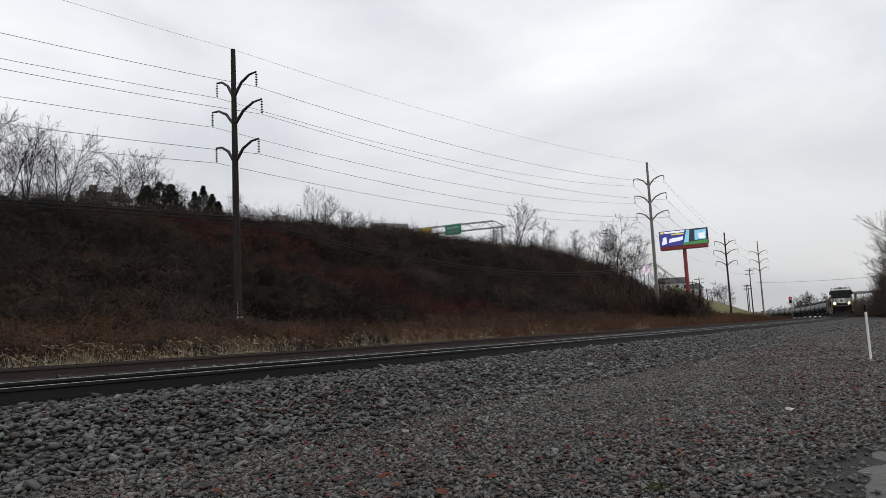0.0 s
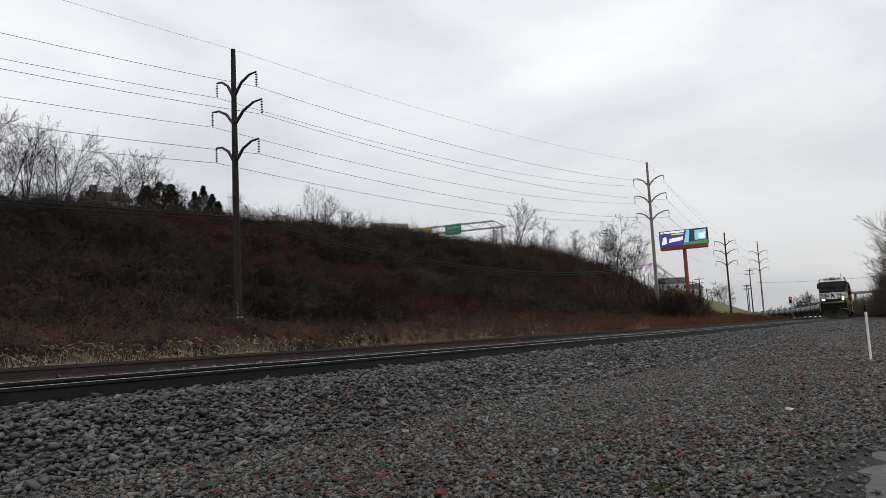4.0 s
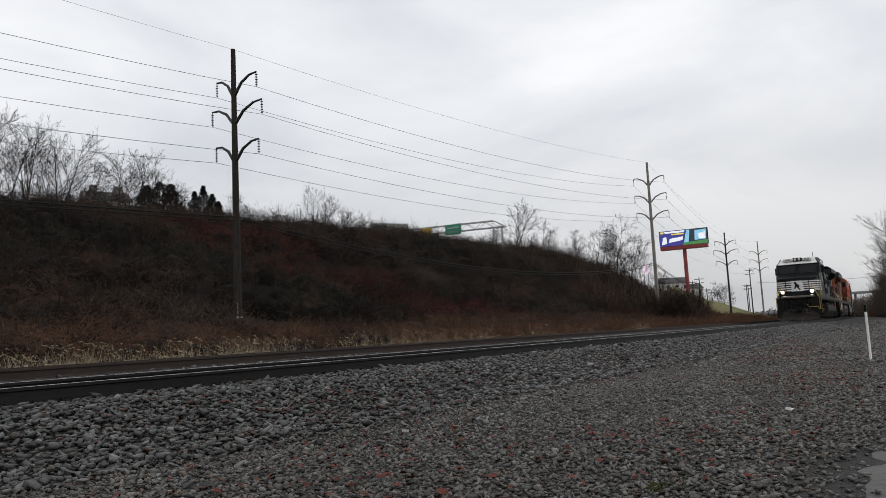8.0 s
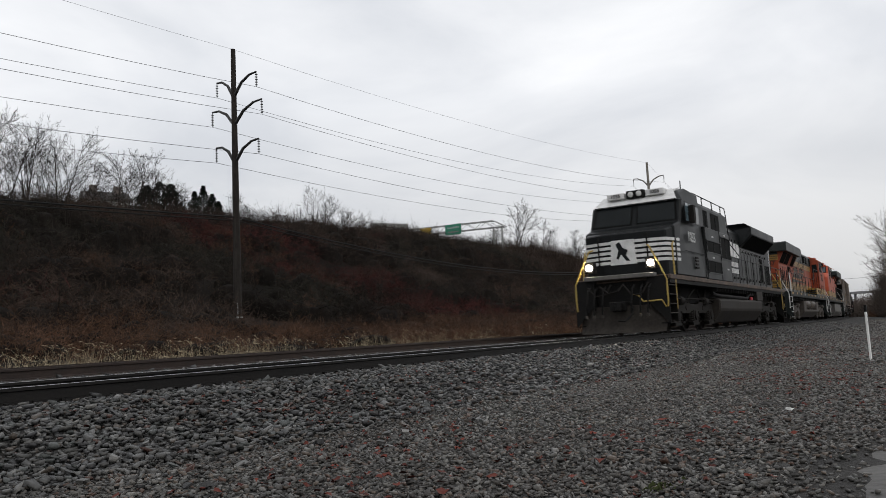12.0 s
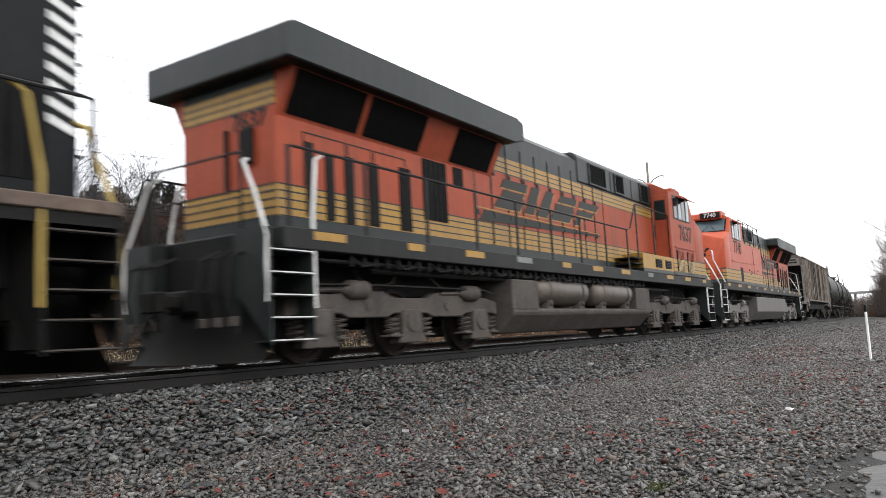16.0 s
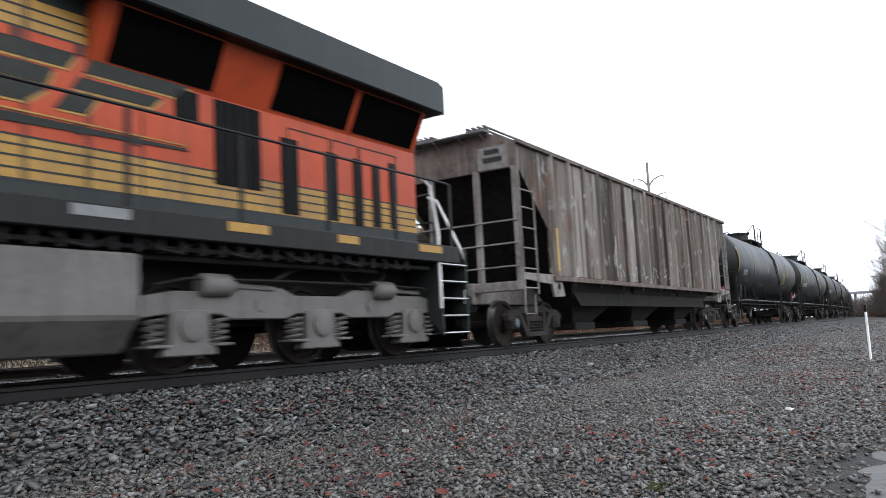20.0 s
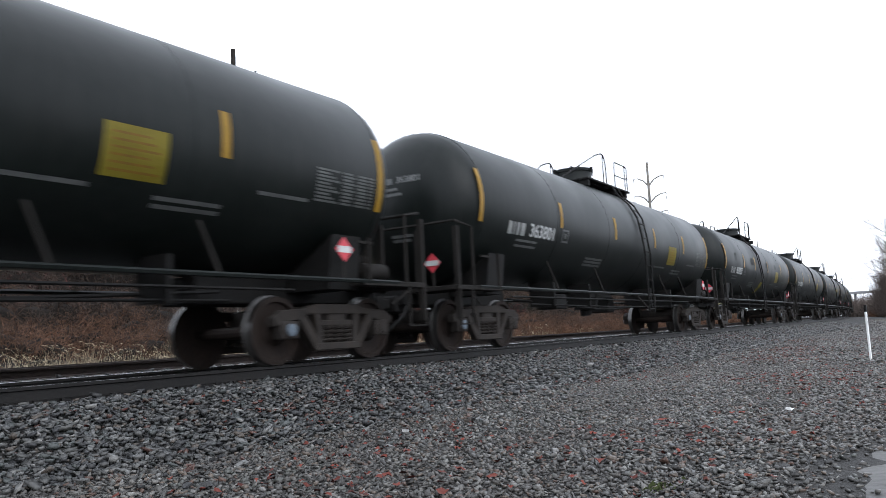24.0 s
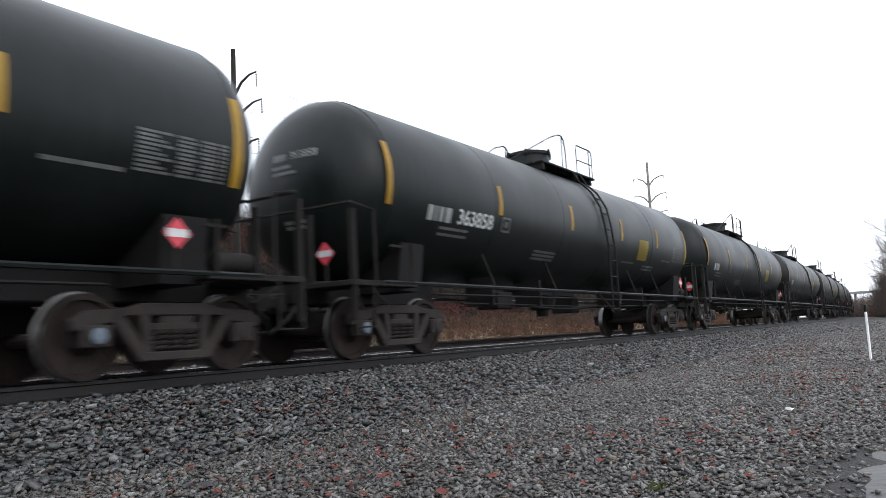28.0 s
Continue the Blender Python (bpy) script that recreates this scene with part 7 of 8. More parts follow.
    box(bm, 2.9, 4.2, -1.46, -0.9, 1.10, 1.52, 0.02)
    part("battery_box", bm, M_fuel, ob)
    for y in (-1.34, 1.34):
        bm = bmesh.new()
        lathe(bm, [(1.12, 0.07), (1.24, 0.07), (1.26, 0.04)], "z", (2.1, y, 0), 10)
        part("filler_cap", bm, M_placard, ob, "red filler cap")
    loco_truck(ob, -6.6, M_dusty)
    loco_truck(ob, 6.5, M_dusty)
    for out, x in ((-1, -10.45), (1, 10.25)):
        for side in (-1, 1):
            corner_steps(ob, x, out, side, M_under, M_rail_yellow, edge=M_grime)
        bm = bmesh.new()
        box(bm, *sorted((x - out * 0.75, x - out * 0.2)), -0.86, 0.86, 0.62, 1.755, 0.02)
        part("end_plate", bm, M_under, ob)
        coupler(ob, x + out * 0.62, out)
    bm = bmesh.new()
    box(bm, -10.62, -10.3, -1.1, 1.1, 1.70, 1.84, 0.02)
    part("anticlimber", bm, M_silver, ob, "pale anticlimber plate")
    for y in (-0.98, 0.98):
        bm = bmesh.new()
        box(bm, -10.42, -10.2, y - 0.17, y + 0.17, 1.96, 2.30, 0.02)
        part("ditch_light_case", bm, M_under, ob)
        bm = bmesh.new()
        lathe(bm, [(-10.47, 0.06), (-10.46, 0.092), (-10.40, 0.105)], "x", (0, y, 2.13), 16)
        part("ditch_light", bm, M_lamp, ob, "lit ditch light", smooth=True)
    plow(ob, -10.72, -1, M_grime)
    plow(ob, 10.5, 1, M_dusty)
    for y in (-0.95, -0.72, -0.45, 0.45, 0.72, 0.95):
        bm = bmesh.new()
        tube(bm, [(-10.50, y, 1.50), (-10.72, y, 1.38), (-10.80, y + 0.03, 0.95), (-10.76, y + 0.06, 0.62)], 0.028, 6)
        part("air_hose", bm, M_under, ob)
        bm = bmesh.new()
        box(bm, -10.80, -10.72, y + 0.02, y + 0.10, 0.54, 0.64, 0.01)
        part("hose_coupling", bm, M_grime, ob)
    for y, d in ((-0.55, 0.1), (0.2, 0.0), (0.6, 0.08)):
        bm = bmesh.new()
        tube(bm, [(-10.55, y - 0.35, 1.55), (-10.68, y - 0.2, 1.34 - d), (-10.70, y + 0.1, 1.28 - d), (-10.60, y + 0.4, 1.50)], 0.03, 6)
        part("jumper_hose", bm, M_dusty, ob)
    bm = bmesh.new()
    tube(bm, [(-10.5, -1.36, 0.8), (-10.66, -1.3, 1.0), (-10.68, -0.75, 0.98), (-10.66, -0.6, 1.18), (-10.6, -0.42, 1.2)], 0.025, 6)
    part("cut_lever", bm, M_rail_yellow, ob)
    MOVERS.append((ob, c, 6.6, False, True))
    return ob


def hopper_car(label, c):
    """A covered hopper with ribbed rusty sides and sloping ends."""
    ob = thing("hopper_car", label, "hopper car")
    L = 8.45
    bm = bmesh.new()
    side_line = [(-L + 0.05, 4.02), (-L + 0.05, 3.55), (-7.15, 2.36), (-7.15, 1.36), (7.15, 1.36), (7.15, 2.36), (L - 0.05, 3.55), (L - 0.05, 4.02)]
    for side in (-1, 1):
        prism(bm, side_line, *sorted((side * 1.44, side * 1.47)), "y")
    part("side_sheet", bm, M_panel, ob, "rust-streaked grey-brown side sheets")
    bm = bmesh.new()
    prism(bm, [(-1.47, 4.02), (1.47, 4.02), (1.0, 4.22), (0.4, 4.30), (-0.4, 4.30), (-1.0, 4.22)], -L, L, "x")
    part("roof", bm, M_hopper_rib, ob)
    for out in (-1, 1):
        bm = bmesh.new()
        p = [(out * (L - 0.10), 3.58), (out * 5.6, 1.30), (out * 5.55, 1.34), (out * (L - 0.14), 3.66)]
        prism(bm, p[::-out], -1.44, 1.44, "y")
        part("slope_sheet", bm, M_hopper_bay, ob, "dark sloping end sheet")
        bm = bmesh.new()
        box(bm, *sorted((out * (L - 0.06), out * L)), -1.47, 1.47, 3.50, 4.02)
        part("end_sheet", bm, M_hopper_rib, ob)
        bm = bmesh.new()
        box(bm, *sorted((out * L, out * (L + 0.008))), -1.30, -0.62, 3.52, 3.98)
        pl = part("stencil_panel", bm, M_hopper_end, ob, "pale patch with dark stencil bars")
        bm = bmesh.new()
        box(bm, *sorted((out * (L + 0.008), out * (L + 0.014))), -1.12, -0.78, 3.82, 3.92)
        box(bm, *sorted((out * (L + 0.008), out * (L + 0.014))), -1.18, -0.74, 3.66, 3.76)
        part("stencil_bar", bm, M_logo, pl)
        for y in (-1.42, -0.55, 0.55, 1.42):
            bm = bmesh.new()
            box(bm, *sorted((out * (L - 0.08), out * (L + 0.03))), y - 0.055, y + 0.055, 1.14, 3.52, 0.008)
            part("end_post", bm, M_hopper_end, ob)
        bm = bmesh.new()
        for z in (1.55, 2.0, 2.45):
            tube(bm, [(out * (L + 0.05), -1.46, z), (out * (L + 0.05), 1.46, z)], 0.018, 5)
        part("end_grab_iron", bm, M_hopper_end, ob)
        for side in (-1, 1):
            bm = bmesh.new()
            xs = (out * (L - 0.02), out * (L - 0.62))
            for x in xs:
                tube(bm, [(x, side * 1.50, 1.0), (x, side * 1.50, 3.1 if x == xs[1] else 3.5)], 0.022, 5)
            lad = part("corner_ladder", bm, M_hopper_end, ob)
            for z in (1.12, 1.5, 1.9, 2.3, 2.7, 3.05):
                bm = bmesh.new()
                tube(bm, [(xs[0], side * 1.50, z), (xs[1], side * 1.50, z)], 0.016, 5)
                part("rung", bm, M_hopper_end, lad)
            bm = bmesh.new()
            prism(bm, [(out * L, 1.30), (out * L, 1.42), (out * 7.1, 1.42), (out * 6.7, 1.36), (out * 6.55, 0.98), (out * 7.05, 0.96), (out * 7.15, 1.22)][::out], *sorted((side * 1.44, side * 1.49)), "y")
            part("jacking_plate", bm, M_hopper_end, ob)
            bm = bmesh.new()
            lathe(bm, [(side * 1.489, 0.07), (side * 1.495, 0.07), (side * 1.495, 0.01)], "y", (out * 6.82, 0, 1.18), 12)
            part("jacking_hole", bm, M_grille, ob)
            bm = bmesh.new()
            tube(bm, [(out * (L - 0.02), side * 1.49, 1.0), (out * (L - 0.02), side * 1.49, 0.62), (out * (L - 0.45), side * 1.49, 0.62), (out * (L - 0.45), side * 1.49, 1.0)], 0.02, 5)
            part("stirrup_step", bm, M_hopper_end, ob)
        bm = bmesh.new()
        box(bm, *sorted((out * 5.4, out * (L + 0.1))), -0.42, 0.42, 0.86, 1.28, 0.02)
        box(bm, *sorted((out * (L - 0.12), out * (L + 0.05))), -1.48, 1.48, 1.08, 1.26, 0.01)
        part("draft_sill", bm, M_hopper_end, ob)
        coupler(ob, out * 9.42, out)
        bm = bmesh.new()
        box(bm, *sorted((out * 8.3, out * 9.1)), -0.34, 0.34, 0.70, 1.05, 0.02)
        part("draft_gear", bm, M_under, ob)
    # ribs and the sheets between them
    for side in (-1, 1):
        for i in range(16):
            bm = bmesh.new()
            x = -6.9 + i * 0.8625
            slab(bm, side, 1.47, x + 0.075, x + 0.7875, 1.42, 3.95, 0.006 + 0.002 * (i % 3))
            part("side_panel", bm, M_panel, ob)
        for i in range(17):
            bm = bmesh.new()
            x = -6.9 + i * 0.8625
            prism(bm, [(x - 0.07, side * 1.465), (x + 0.07, side * 1.465), (x + 0.045, side * 1.545), (x - 0.045, side * 1.545)][::-side], 1.40, 3.98, "z")
            part("rib", bm, M_panel, ob)
        bm = bmesh.new()
        box(bm, -L, L, *sorted((side * 1.45, side * 1.54)), 3.96, 4.05, 0.01)
        part("top_chord", bm, M_hopper_rib, ob)
        bm = bmesh.new()
        box(bm, -7.1, 7.1, *sorted((side * 1.43, side * 1.55)), 1.29, 1.39, 0.01)
        part("side_sill", bm, M_hopper_rib, ob)
        bm = bmesh.new()
        slab(bm, side, 1.545, -6.93, -6.86, 1.5, 2.4, 0.006)
        part("reflector_strip", bm, M_mark, ob, "yellow reflective strip")
        for x, w in ((-6.3, 0.34), (-4.6, 0.4), (-2.9, 0.42), (4.9, 0.3)):
            bm = bmesh.new()
            slab(bm, side, 1.47, x, x + w, 1.48, 1.72, 0.004)
            part("stencil_panel", bm, M_decal_dim, ob)
    # bays
    for x in (-4.05, 0.0, 4.05):
        bm = bmesh.new()
        lo, hi = [(x - 0.55, -0.75), (x + 0.55, -0.75), (x + 0.55, 0.75), (x - 0.55, 0.75)], [(x - 1.98, -1.42), (x + 1.98, -1.42), (x + 1.98, 1.42), (x - 1.98, 1.42)]
        a, b = [bm.verts.new((*p, 0.42)) for p in lo], [bm.verts.new((*p, 1.32)) for p in hi]
        bm.faces.new(a[::-1]), bm.faces.new(b)
        for i in range(4):
            bm.faces.new((a[i], a[(i + 1) % 4], b[(i + 1) % 4], b[i]))
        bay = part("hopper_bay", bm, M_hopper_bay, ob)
        bm = bmesh.new()
        box(bm, x - 0.62, x + 0.62, -0.85, 0.85, 0.26, 0.43, 0.02)
        part("outlet_gate", bm, M_under, ob)
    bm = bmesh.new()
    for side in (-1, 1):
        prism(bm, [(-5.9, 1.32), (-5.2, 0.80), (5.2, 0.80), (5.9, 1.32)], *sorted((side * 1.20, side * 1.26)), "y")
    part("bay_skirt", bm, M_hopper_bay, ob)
    for side in (-1, 1):
        for i in range(9):
            bm = bmesh.new()
            x = -6.05 + i * 1.5
            box(bm, x - 0.03, x + 0.03, *sorted((side * 1.44, side * 1.53)), 1.20, 1.32, 0.005)
            part("sill_bracket", bm, M_hopper_bay, ob)
    # painted scrawl along the foot of the sheets
    rs = random.Random(21)
    for x0 in (-3.15, -2.2, -1.3, -0.55, 0.5, 2.1, 3.0, 4.6):
        bm = bmesh.new()
        x, z = x0, 1.62
        for i in range(7):
            x2, z2 = x + rs.uniform(-0.03, 0.16), 1.50 + rs.uniform(0.0, 0.42)
            d = Vector((x2 - x, 0, z2 - z))
            q = Vector((-d.z, 0, d.x)).normalized() * 0.016
            vs = [bm.verts.new((a + k * q.x, -1.487, b + k * q.z)) for a, b, k in ((x, z, -1), (x2, z2, -1), (x2, z2, 1), (x, z, 1))]
            bm.faces.new(vs)
            x, z = x2, z2
        bmesh.ops.solidify(bm, geom=list(bm.faces), thickness=0.003)
        part("painted_scrawl", bm, M_decal if x0 < 1 else M_decal_dim, ob)
    # running boards
    bm = bmesh.new()
    for side in (-1, 1):
        for y in (0.42, 0.55, 0.68, 0.81):
            box(bm, -L - 0.1, L + 0.1, *sorted((side * y, side * (y + 0.05))), 4.40, 4.43)
        for i in range(12):
            x = -L + i * 2 * L / 11
            box(bm, x - 0.03, x + 0.03, *sorted((side * 0.38, side * 0.90)), 4.20, 4.398)
    for out in (-1, 1):
        for i in range(4):
            x = out * (L + 0.02 + i * 0.07)
            box(bm, x - 0.025, x + 0.025, -0.92, 0.92, 4.26, 4.29)
        for y in (-0.8, -0.3, 0.3, 0.8):
            tube(bm, [(out * (L - 0.1), y, 4.05), (out * (L + 0.24), y, 4.25)], 0.02, 5)
    part("running_board", bm, M_silver, ob)
    for x in (-5.5, -1.8, 1.8, 5.5):
        bm = bmesh.new()
        box(bm, x - 1.6, x + 1.6, -0.32, 0.32, 4.29, 4.40, 0.03)
        part("hatch_cover", bm, M_hopper_rib, ob)
    freight_truck(ob, -7.15)
    freight_truck(ob, 7.15)
    MOVERS.append((ob, c, 7.15, False, True))
    return ob


TANK_R, TANK_Z = 1.47, 2.69


def tank_y(z, lift=0.0):
    return -math.sqrt(max(0.01, (TANK_R + lift) ** 2 - (z - TANK_Z) ** 2))


def patch(bm, x0, x1, z0, z1, lift=0.006, lean=0.0):
    """A thin decal that follows the tank's near side."""
    n, rows = 6, []
    for i in range(n + 1):
        z = z0 + (z1 - z0) * i / n
        d = lean * (z - z0)
        rows.append([bm.verts.new((x0 + d, tank_y(z, lift), z)), bm.verts.new((x1 + d, tank_y(z, lift), z))])
    for a, b in zip(rows, rows[1:]):
        bm.faces.new((a[0], a[1], b[1], b[0]))
    bmesh.ops.solidify(bm, geom=list(bm.faces), thickness=-0.003)


def tank_letters(name, words, size, x, z, parent, material):
    ob = lettering(name, words, size, material, parent, pose(0, 0, 0), 0.002, wide=1.12)
    for v in ob.data.vertices:
        h = v.co.y + z
        v.co = Vector((v.co.x + x, tank_y(h, 0.006 + v.co.z), h))
    return ob


def head_letters(name, words, size, y, z, parent, material):
    """Letters laid on the domed leading head of a tank."""
    ob = lettering(name, words, size, material, parent, pose(0, 0, 0), 0.002)
    for v in ob.data.vertices:
        w, h = y - v.co.x, z + v.co.y
        q = min(0.98, math.hypot(w, h - TANK_Z) / TANK_R)
        v.co = Vector((-7.70 - 0.78 * math.sqrt(1 - q * q) - 0.008 - v.co.z, w, h))
    return ob


def head_bar(bm, y0, y1, z0, z1):
    """A thin painted bar on the domed leading head."""
    n, rows = 5, []
    for i in range(n + 1):
        w = y0 + (y1 - y0) * i / n
        row = []
        for h in (z0, z1):
            q = min(0.98, math.hypot(w, h - TANK_Z) / TANK_R)
            row.append(bm.verts.new((-7.70 - 0.78 * math.sqrt(1 - q * q) - 0.008, w, h)))
        rows.append(row)
    for a, b in zip(rows, rows[1:]):
        bm.faces.new((a[0], a[1], b[1], b[0]))
    bmesh.ops.solidify(bm, geom=list(bm.faces), thickness=0.003)


def tank_car(label, marks=(-4.38, -1.12, 1.98, 4.82), ladder=0.85, hoop=0.0, walk_end=0.0, extra=False):
    """A plain black tank car with end platforms, manway, top railing and side ladder."""
    ob = thing("tank_car", label, "tank car", group="tank cars")
    bm = bmesh.new()
    prof = []
    for i in range(7):
        a = math.pi / 2 * i / 6
        prof.append((-7.70 - 0.78 * math.cos(a), max(0.02, TANK_R * math.sin(a))))
    for x in (-5.0, -2.5, 0.0, 2.5, 5.0):
        prof.append((x, TANK_R))
    prof += [(-d - 0.05, r) for d, r in prof[6::-1]]
    lathe(bm, prof, "x", (0, 0, TANK_Z), 56)
    bmesh.ops.recalc_face_normals(bm, faces=bm.faces)
    shell = part("tank", bm, M_tankblack, ob, smooth=True)
    for x in (-7.70, -4.55, -1.55, 1.05, 4.4, 7.65):
        bm = bmesh.new()
        lathe(bm, [(x - 0.014, TANK_R - 0.01), (x - 0.010, TANK_R + 0.004), (x + 0.010, TANK_R + 0.004), (x + 0.014, TANK_R - 0.01)], "x", (0, 0, TANK_Z), 48)
        part("weld_seam", bm, M_tankblack, shell, smooth=True)
    # reflective strips
    for x, z0, z1 in [(-7.79, 2.28, 3.26), (7.66, 2.14, 3.22)] + [(x, 2.46, 3.02) for x in marks]:
        bm = bmesh.new()
        patch(bm, x - 0.065, x + 0.065, z0, z1)
        part("reflective_strip", bm, M_mark, ob, "yellow reflective strip")
    bm = bmesh.new()
    patch(bm, 3.30, 4.05, 2.06, 2.60)
    note = part("notice_panel", bm, M_notice, ob, "yellow notice panel")
    for k in range(6):
        bm = bmesh.new()
        patch(bm, 3.38, 3.97 - 0.07 * (k % 3), 2.12 + 0.075 * k, 2.145 + 0.075 * k, 0.009)
        part("notice_line", bm, M_yellow, note)
    for x0, x1, zs in ((-6.32, -5.42, (2.07, 1.97)), (-2.72, -1.68, (1.92, 1.85, 1.78)), (2.25, 3.22, (1.96,)), (3.98, 4.88, (1.92, 1.84)), (5.38, 6.23, (2.14,))):
        for z in zs:
            bm = bmesh.new()
            patch(bm, x0, x1, z - 0.022, z + 0.022, 0.004)
            part("stencil_bar", bm, M_decal_dim, ob)
    for i in range(10):
        z = 2.17 + i * 0.046
        for x0, x1 in ((6.34, 6.78 - 0.09 * (i % 3)), (6.84, 7.10 - 0.05 * (i % 2)), (7.14, 7.36), (7.40, 7.50)):
            bm = bmesh.new()
            patch(bm, x0, x1, z - 0.014, z + 0.014, 0.005)
            part("data_line", bm, M_decal_dim, ob)
    for x0, x1, z0, z1 in ((-4.30, -4.26, 2.16, 2.44), (-4.02, -3.98, 2.16, 2.44), (-4.30, -3.98, 2.16, 2.20), (-4.30, -3.98, 2.40, 2.44), (-4.2, -4.08, 2.25, 2.36)):
        bm = bmesh.new()
        patch(bm, x0, x1, z0, z1, 0.005)
        part("inspection_mark", bm, M_decal_dim, ob)
    for x, w in ((-6.74, 0.16), (-6.52, 0.06), (-6.40, 0.12), (-6.22, 0.17)):
        bm = bmesh.new()
        patch(bm, x, x + w, 2.16, 2.40, 0.006)
        part("stencil_bar", bm, M_decal, ob)
    if extra:
        bm = bmesh.new()
        patch(bm, -0.30, 0.22, 1.52, 2.0, lean=0.28)
        part("notice_panel", bm, M_notice, ob, "leaning yellow notice panel")
        for x0, x1, z0, z1 in ((-6.1, -5.8, 2.70, 2.98), (-3.0, -1.9, 2.66, 2.96), (0.5, 1.4, 2.68, 2.92), (3.0, 3.5, 2.72, 2.95)):
            bm = bmesh.new()
            patch(bm, x0, x1, z0, z1, 0.003, lean=0.06)
            part("repainted_patch", bm, M_pale_patch, ob, "grey patch on the tank side")
        for z in (2.22, 2.14, 2.30):
            bm = bmesh.new()
            patch(bm, -0.10, 0.34, z - 0.022, z + 0.022, 0.004)
            part("stencil_bar", bm, M_decal_dim, ob)
    for y0, y1, z in ((0.30, 0.02, 3.13), (0.30, -0.10, 2.97), (0.28, -0.20, 2.87), (0.10, -0.35, 2.10), (0.08, -0.30, 2.02)):
        bm = bmesh.new()
        head_bar(bm, y0, y1, z - 0.026 - 0.03 * (z > 3.1), z + 0.026 + 0.03 * (z > 3.1))
        part("stencil_bar", bm, M_decal_dim, ob)
    # side rail, struts and saddles
    for side in (-1, 1):
        bm = bmesh.new()
        tube(bm, [(-8.0, side * 1.46, 1.10), (8.0, side * 1.46, 1.10)], 0.032, 6)
        part("side_rail", bm, M_tankblack, ob)
        for x in (-4.85, -2.28, 2.66, 4.6):
            bm = bmesh.new()
            tube(bm, [(x + 0.10, side * 1.46, 1.10), (x - 0.06, side * 1.30, 1.72)], 0.026, 5)
            part("rail_strut", bm, M_dusty, ob)
    for out in (-1, 1):
        bm = bmesh.new()
        prism(bm, [(-1.2, 1.0), (1.2, 1.0), (1.3, 1.75), (0.9, 1.5), (0.5, 1.32), (0, 1.26), (-0.5, 1.32), (-0.9, 1.5), (-1.3, 1.75)], *sorted((out * 6.75, out * 7.35)), "x")
        box(bm, *sorted((out * 5.2, out * 8.75)), -0.38, 0.38, 0.84, 1.20, 0.02)
        part("stub_sill", bm, M_under, ob)
        bm = bmesh.new()
        box(bm, *sorted((out * 8.05, out * 8.72)), -1.46, 1.46, 1.04, 1.12, 0.01)
        box(bm, *sorted((out * 7.2, out * 8.06)), -1.48, -1.2, 1.04, 1.12, 0.01)
        box(bm, *sorted((out * 7.2, out * 8.06)), 1.2, 1.48, 1.04, 1.12, 0.01)
        part("end_platform", bm, M_dusty, ob)
        for y in (-1.42, -0.62, 0.62, 1.42):
            bm = bmesh.new()
            box(bm, *sorted((out * 8.62, out * 8.68)), y - 0.045, y + 0.045, 0.55 if abs(y) > 1 else 1.0, 2.12)
            part("platform_post", bm, M_dusty, ob)
        bm = bmesh.new()
        tube(bm, [(out * 8.2, -1.46, 1.1), (out * 8.2, -1.46, 2.14), (out * 8.64, -1.40, 2.22), (out * 8.64, 1.40, 2.22), (out * 8.2, 1.46, 2.14), (out * 8.2, 1.46, 1.1)], 0.024, 6)
        part("end_rail", bm, M_dusty, ob)
        for side in (-1, 1):
            bm = bmesh.new()
            tube(bm, [(out * 7.32, side * 1.47, 1.1), (out * 7.32, side * 1.47, 1.72)], 0.035, 6)
            box(bm, *sorted((out * 7.28, out * 7.62)), *sorted((side * 1.25, side * 1.30)), 1.66, 1.70)
            part("side_post", bm, M_dusty, ob)
            bm = bmesh.new()
            tube(bm, [(out * 8.66, side * 1.46, 1.06), (out * 8.66, side * 1.46, 0.46), (out * 8.26, side * 1.46, 0.46), (out * 8.26, side * 1.46, 1.06)], 0.022, 5)
            tube(bm, [(out * 8.25, side * 1.44, 0.98), (out * 7.9, side * 1.40, 0.78)], 0.02, 5)
            part("stirrup_step", bm, M_dusty, ob)
        coupler(ob, out * 9.165, out)
        # hazard placards
        for px, py, turn in ((6.80, -1.47, 0),) if out > 0 else ((-8.70, -0.95, -90),):
            pc = pose(px, py, 1.52, 0, 0, turn)
            bm = bmesh.new()
            prism(bm, [(-0.17, 0), (0, -0.17), (0.17, 0), (0, 0.17)], -0.006, 0.006, "y")
            plac = part("placard", bm, M_placard, ob, "red diamond hazard placard", m=pc)
            bm = bmesh.new()
            box(bm, -0.13, 0.13, -0.012, 0.012, -0.045, 0.045)
            part("placard_band", bm, M_decal, plac)
            bm = bmesh.new()
            box(bm, -0.02, 0.02, 0.008, 0.03, -0.44, 0.02)
            part("placard_holder", bm, M_dusty, plac)
    bm = bmesh.new()
    lathe(bm, [(7.55, 0.05), (7.58, 0.13), (8.10, 0.13), (8.13, 0.05)], "x", (0, -1.08, 1.28), 14)
    bmesh.ops.recalc_face_normals(bm, faces=bm.faces)
    part("brake_reservoir", bm, M_dusty, ob, smooth=True)
    # manway, platform and railing on top
    bm = bmesh.new()
    lathe(bm, [(4.02, 0.56), (4.10, 0.52), (4.52, 0.52), (4.53, 0.56), (4.60, 0.56), (4.62, 0.50), (4.63, 0.05)], "z", (-0.15, 0, 0), 28)
    bmesh.ops.recalc_face_normals(bm, faces=bm.faces)
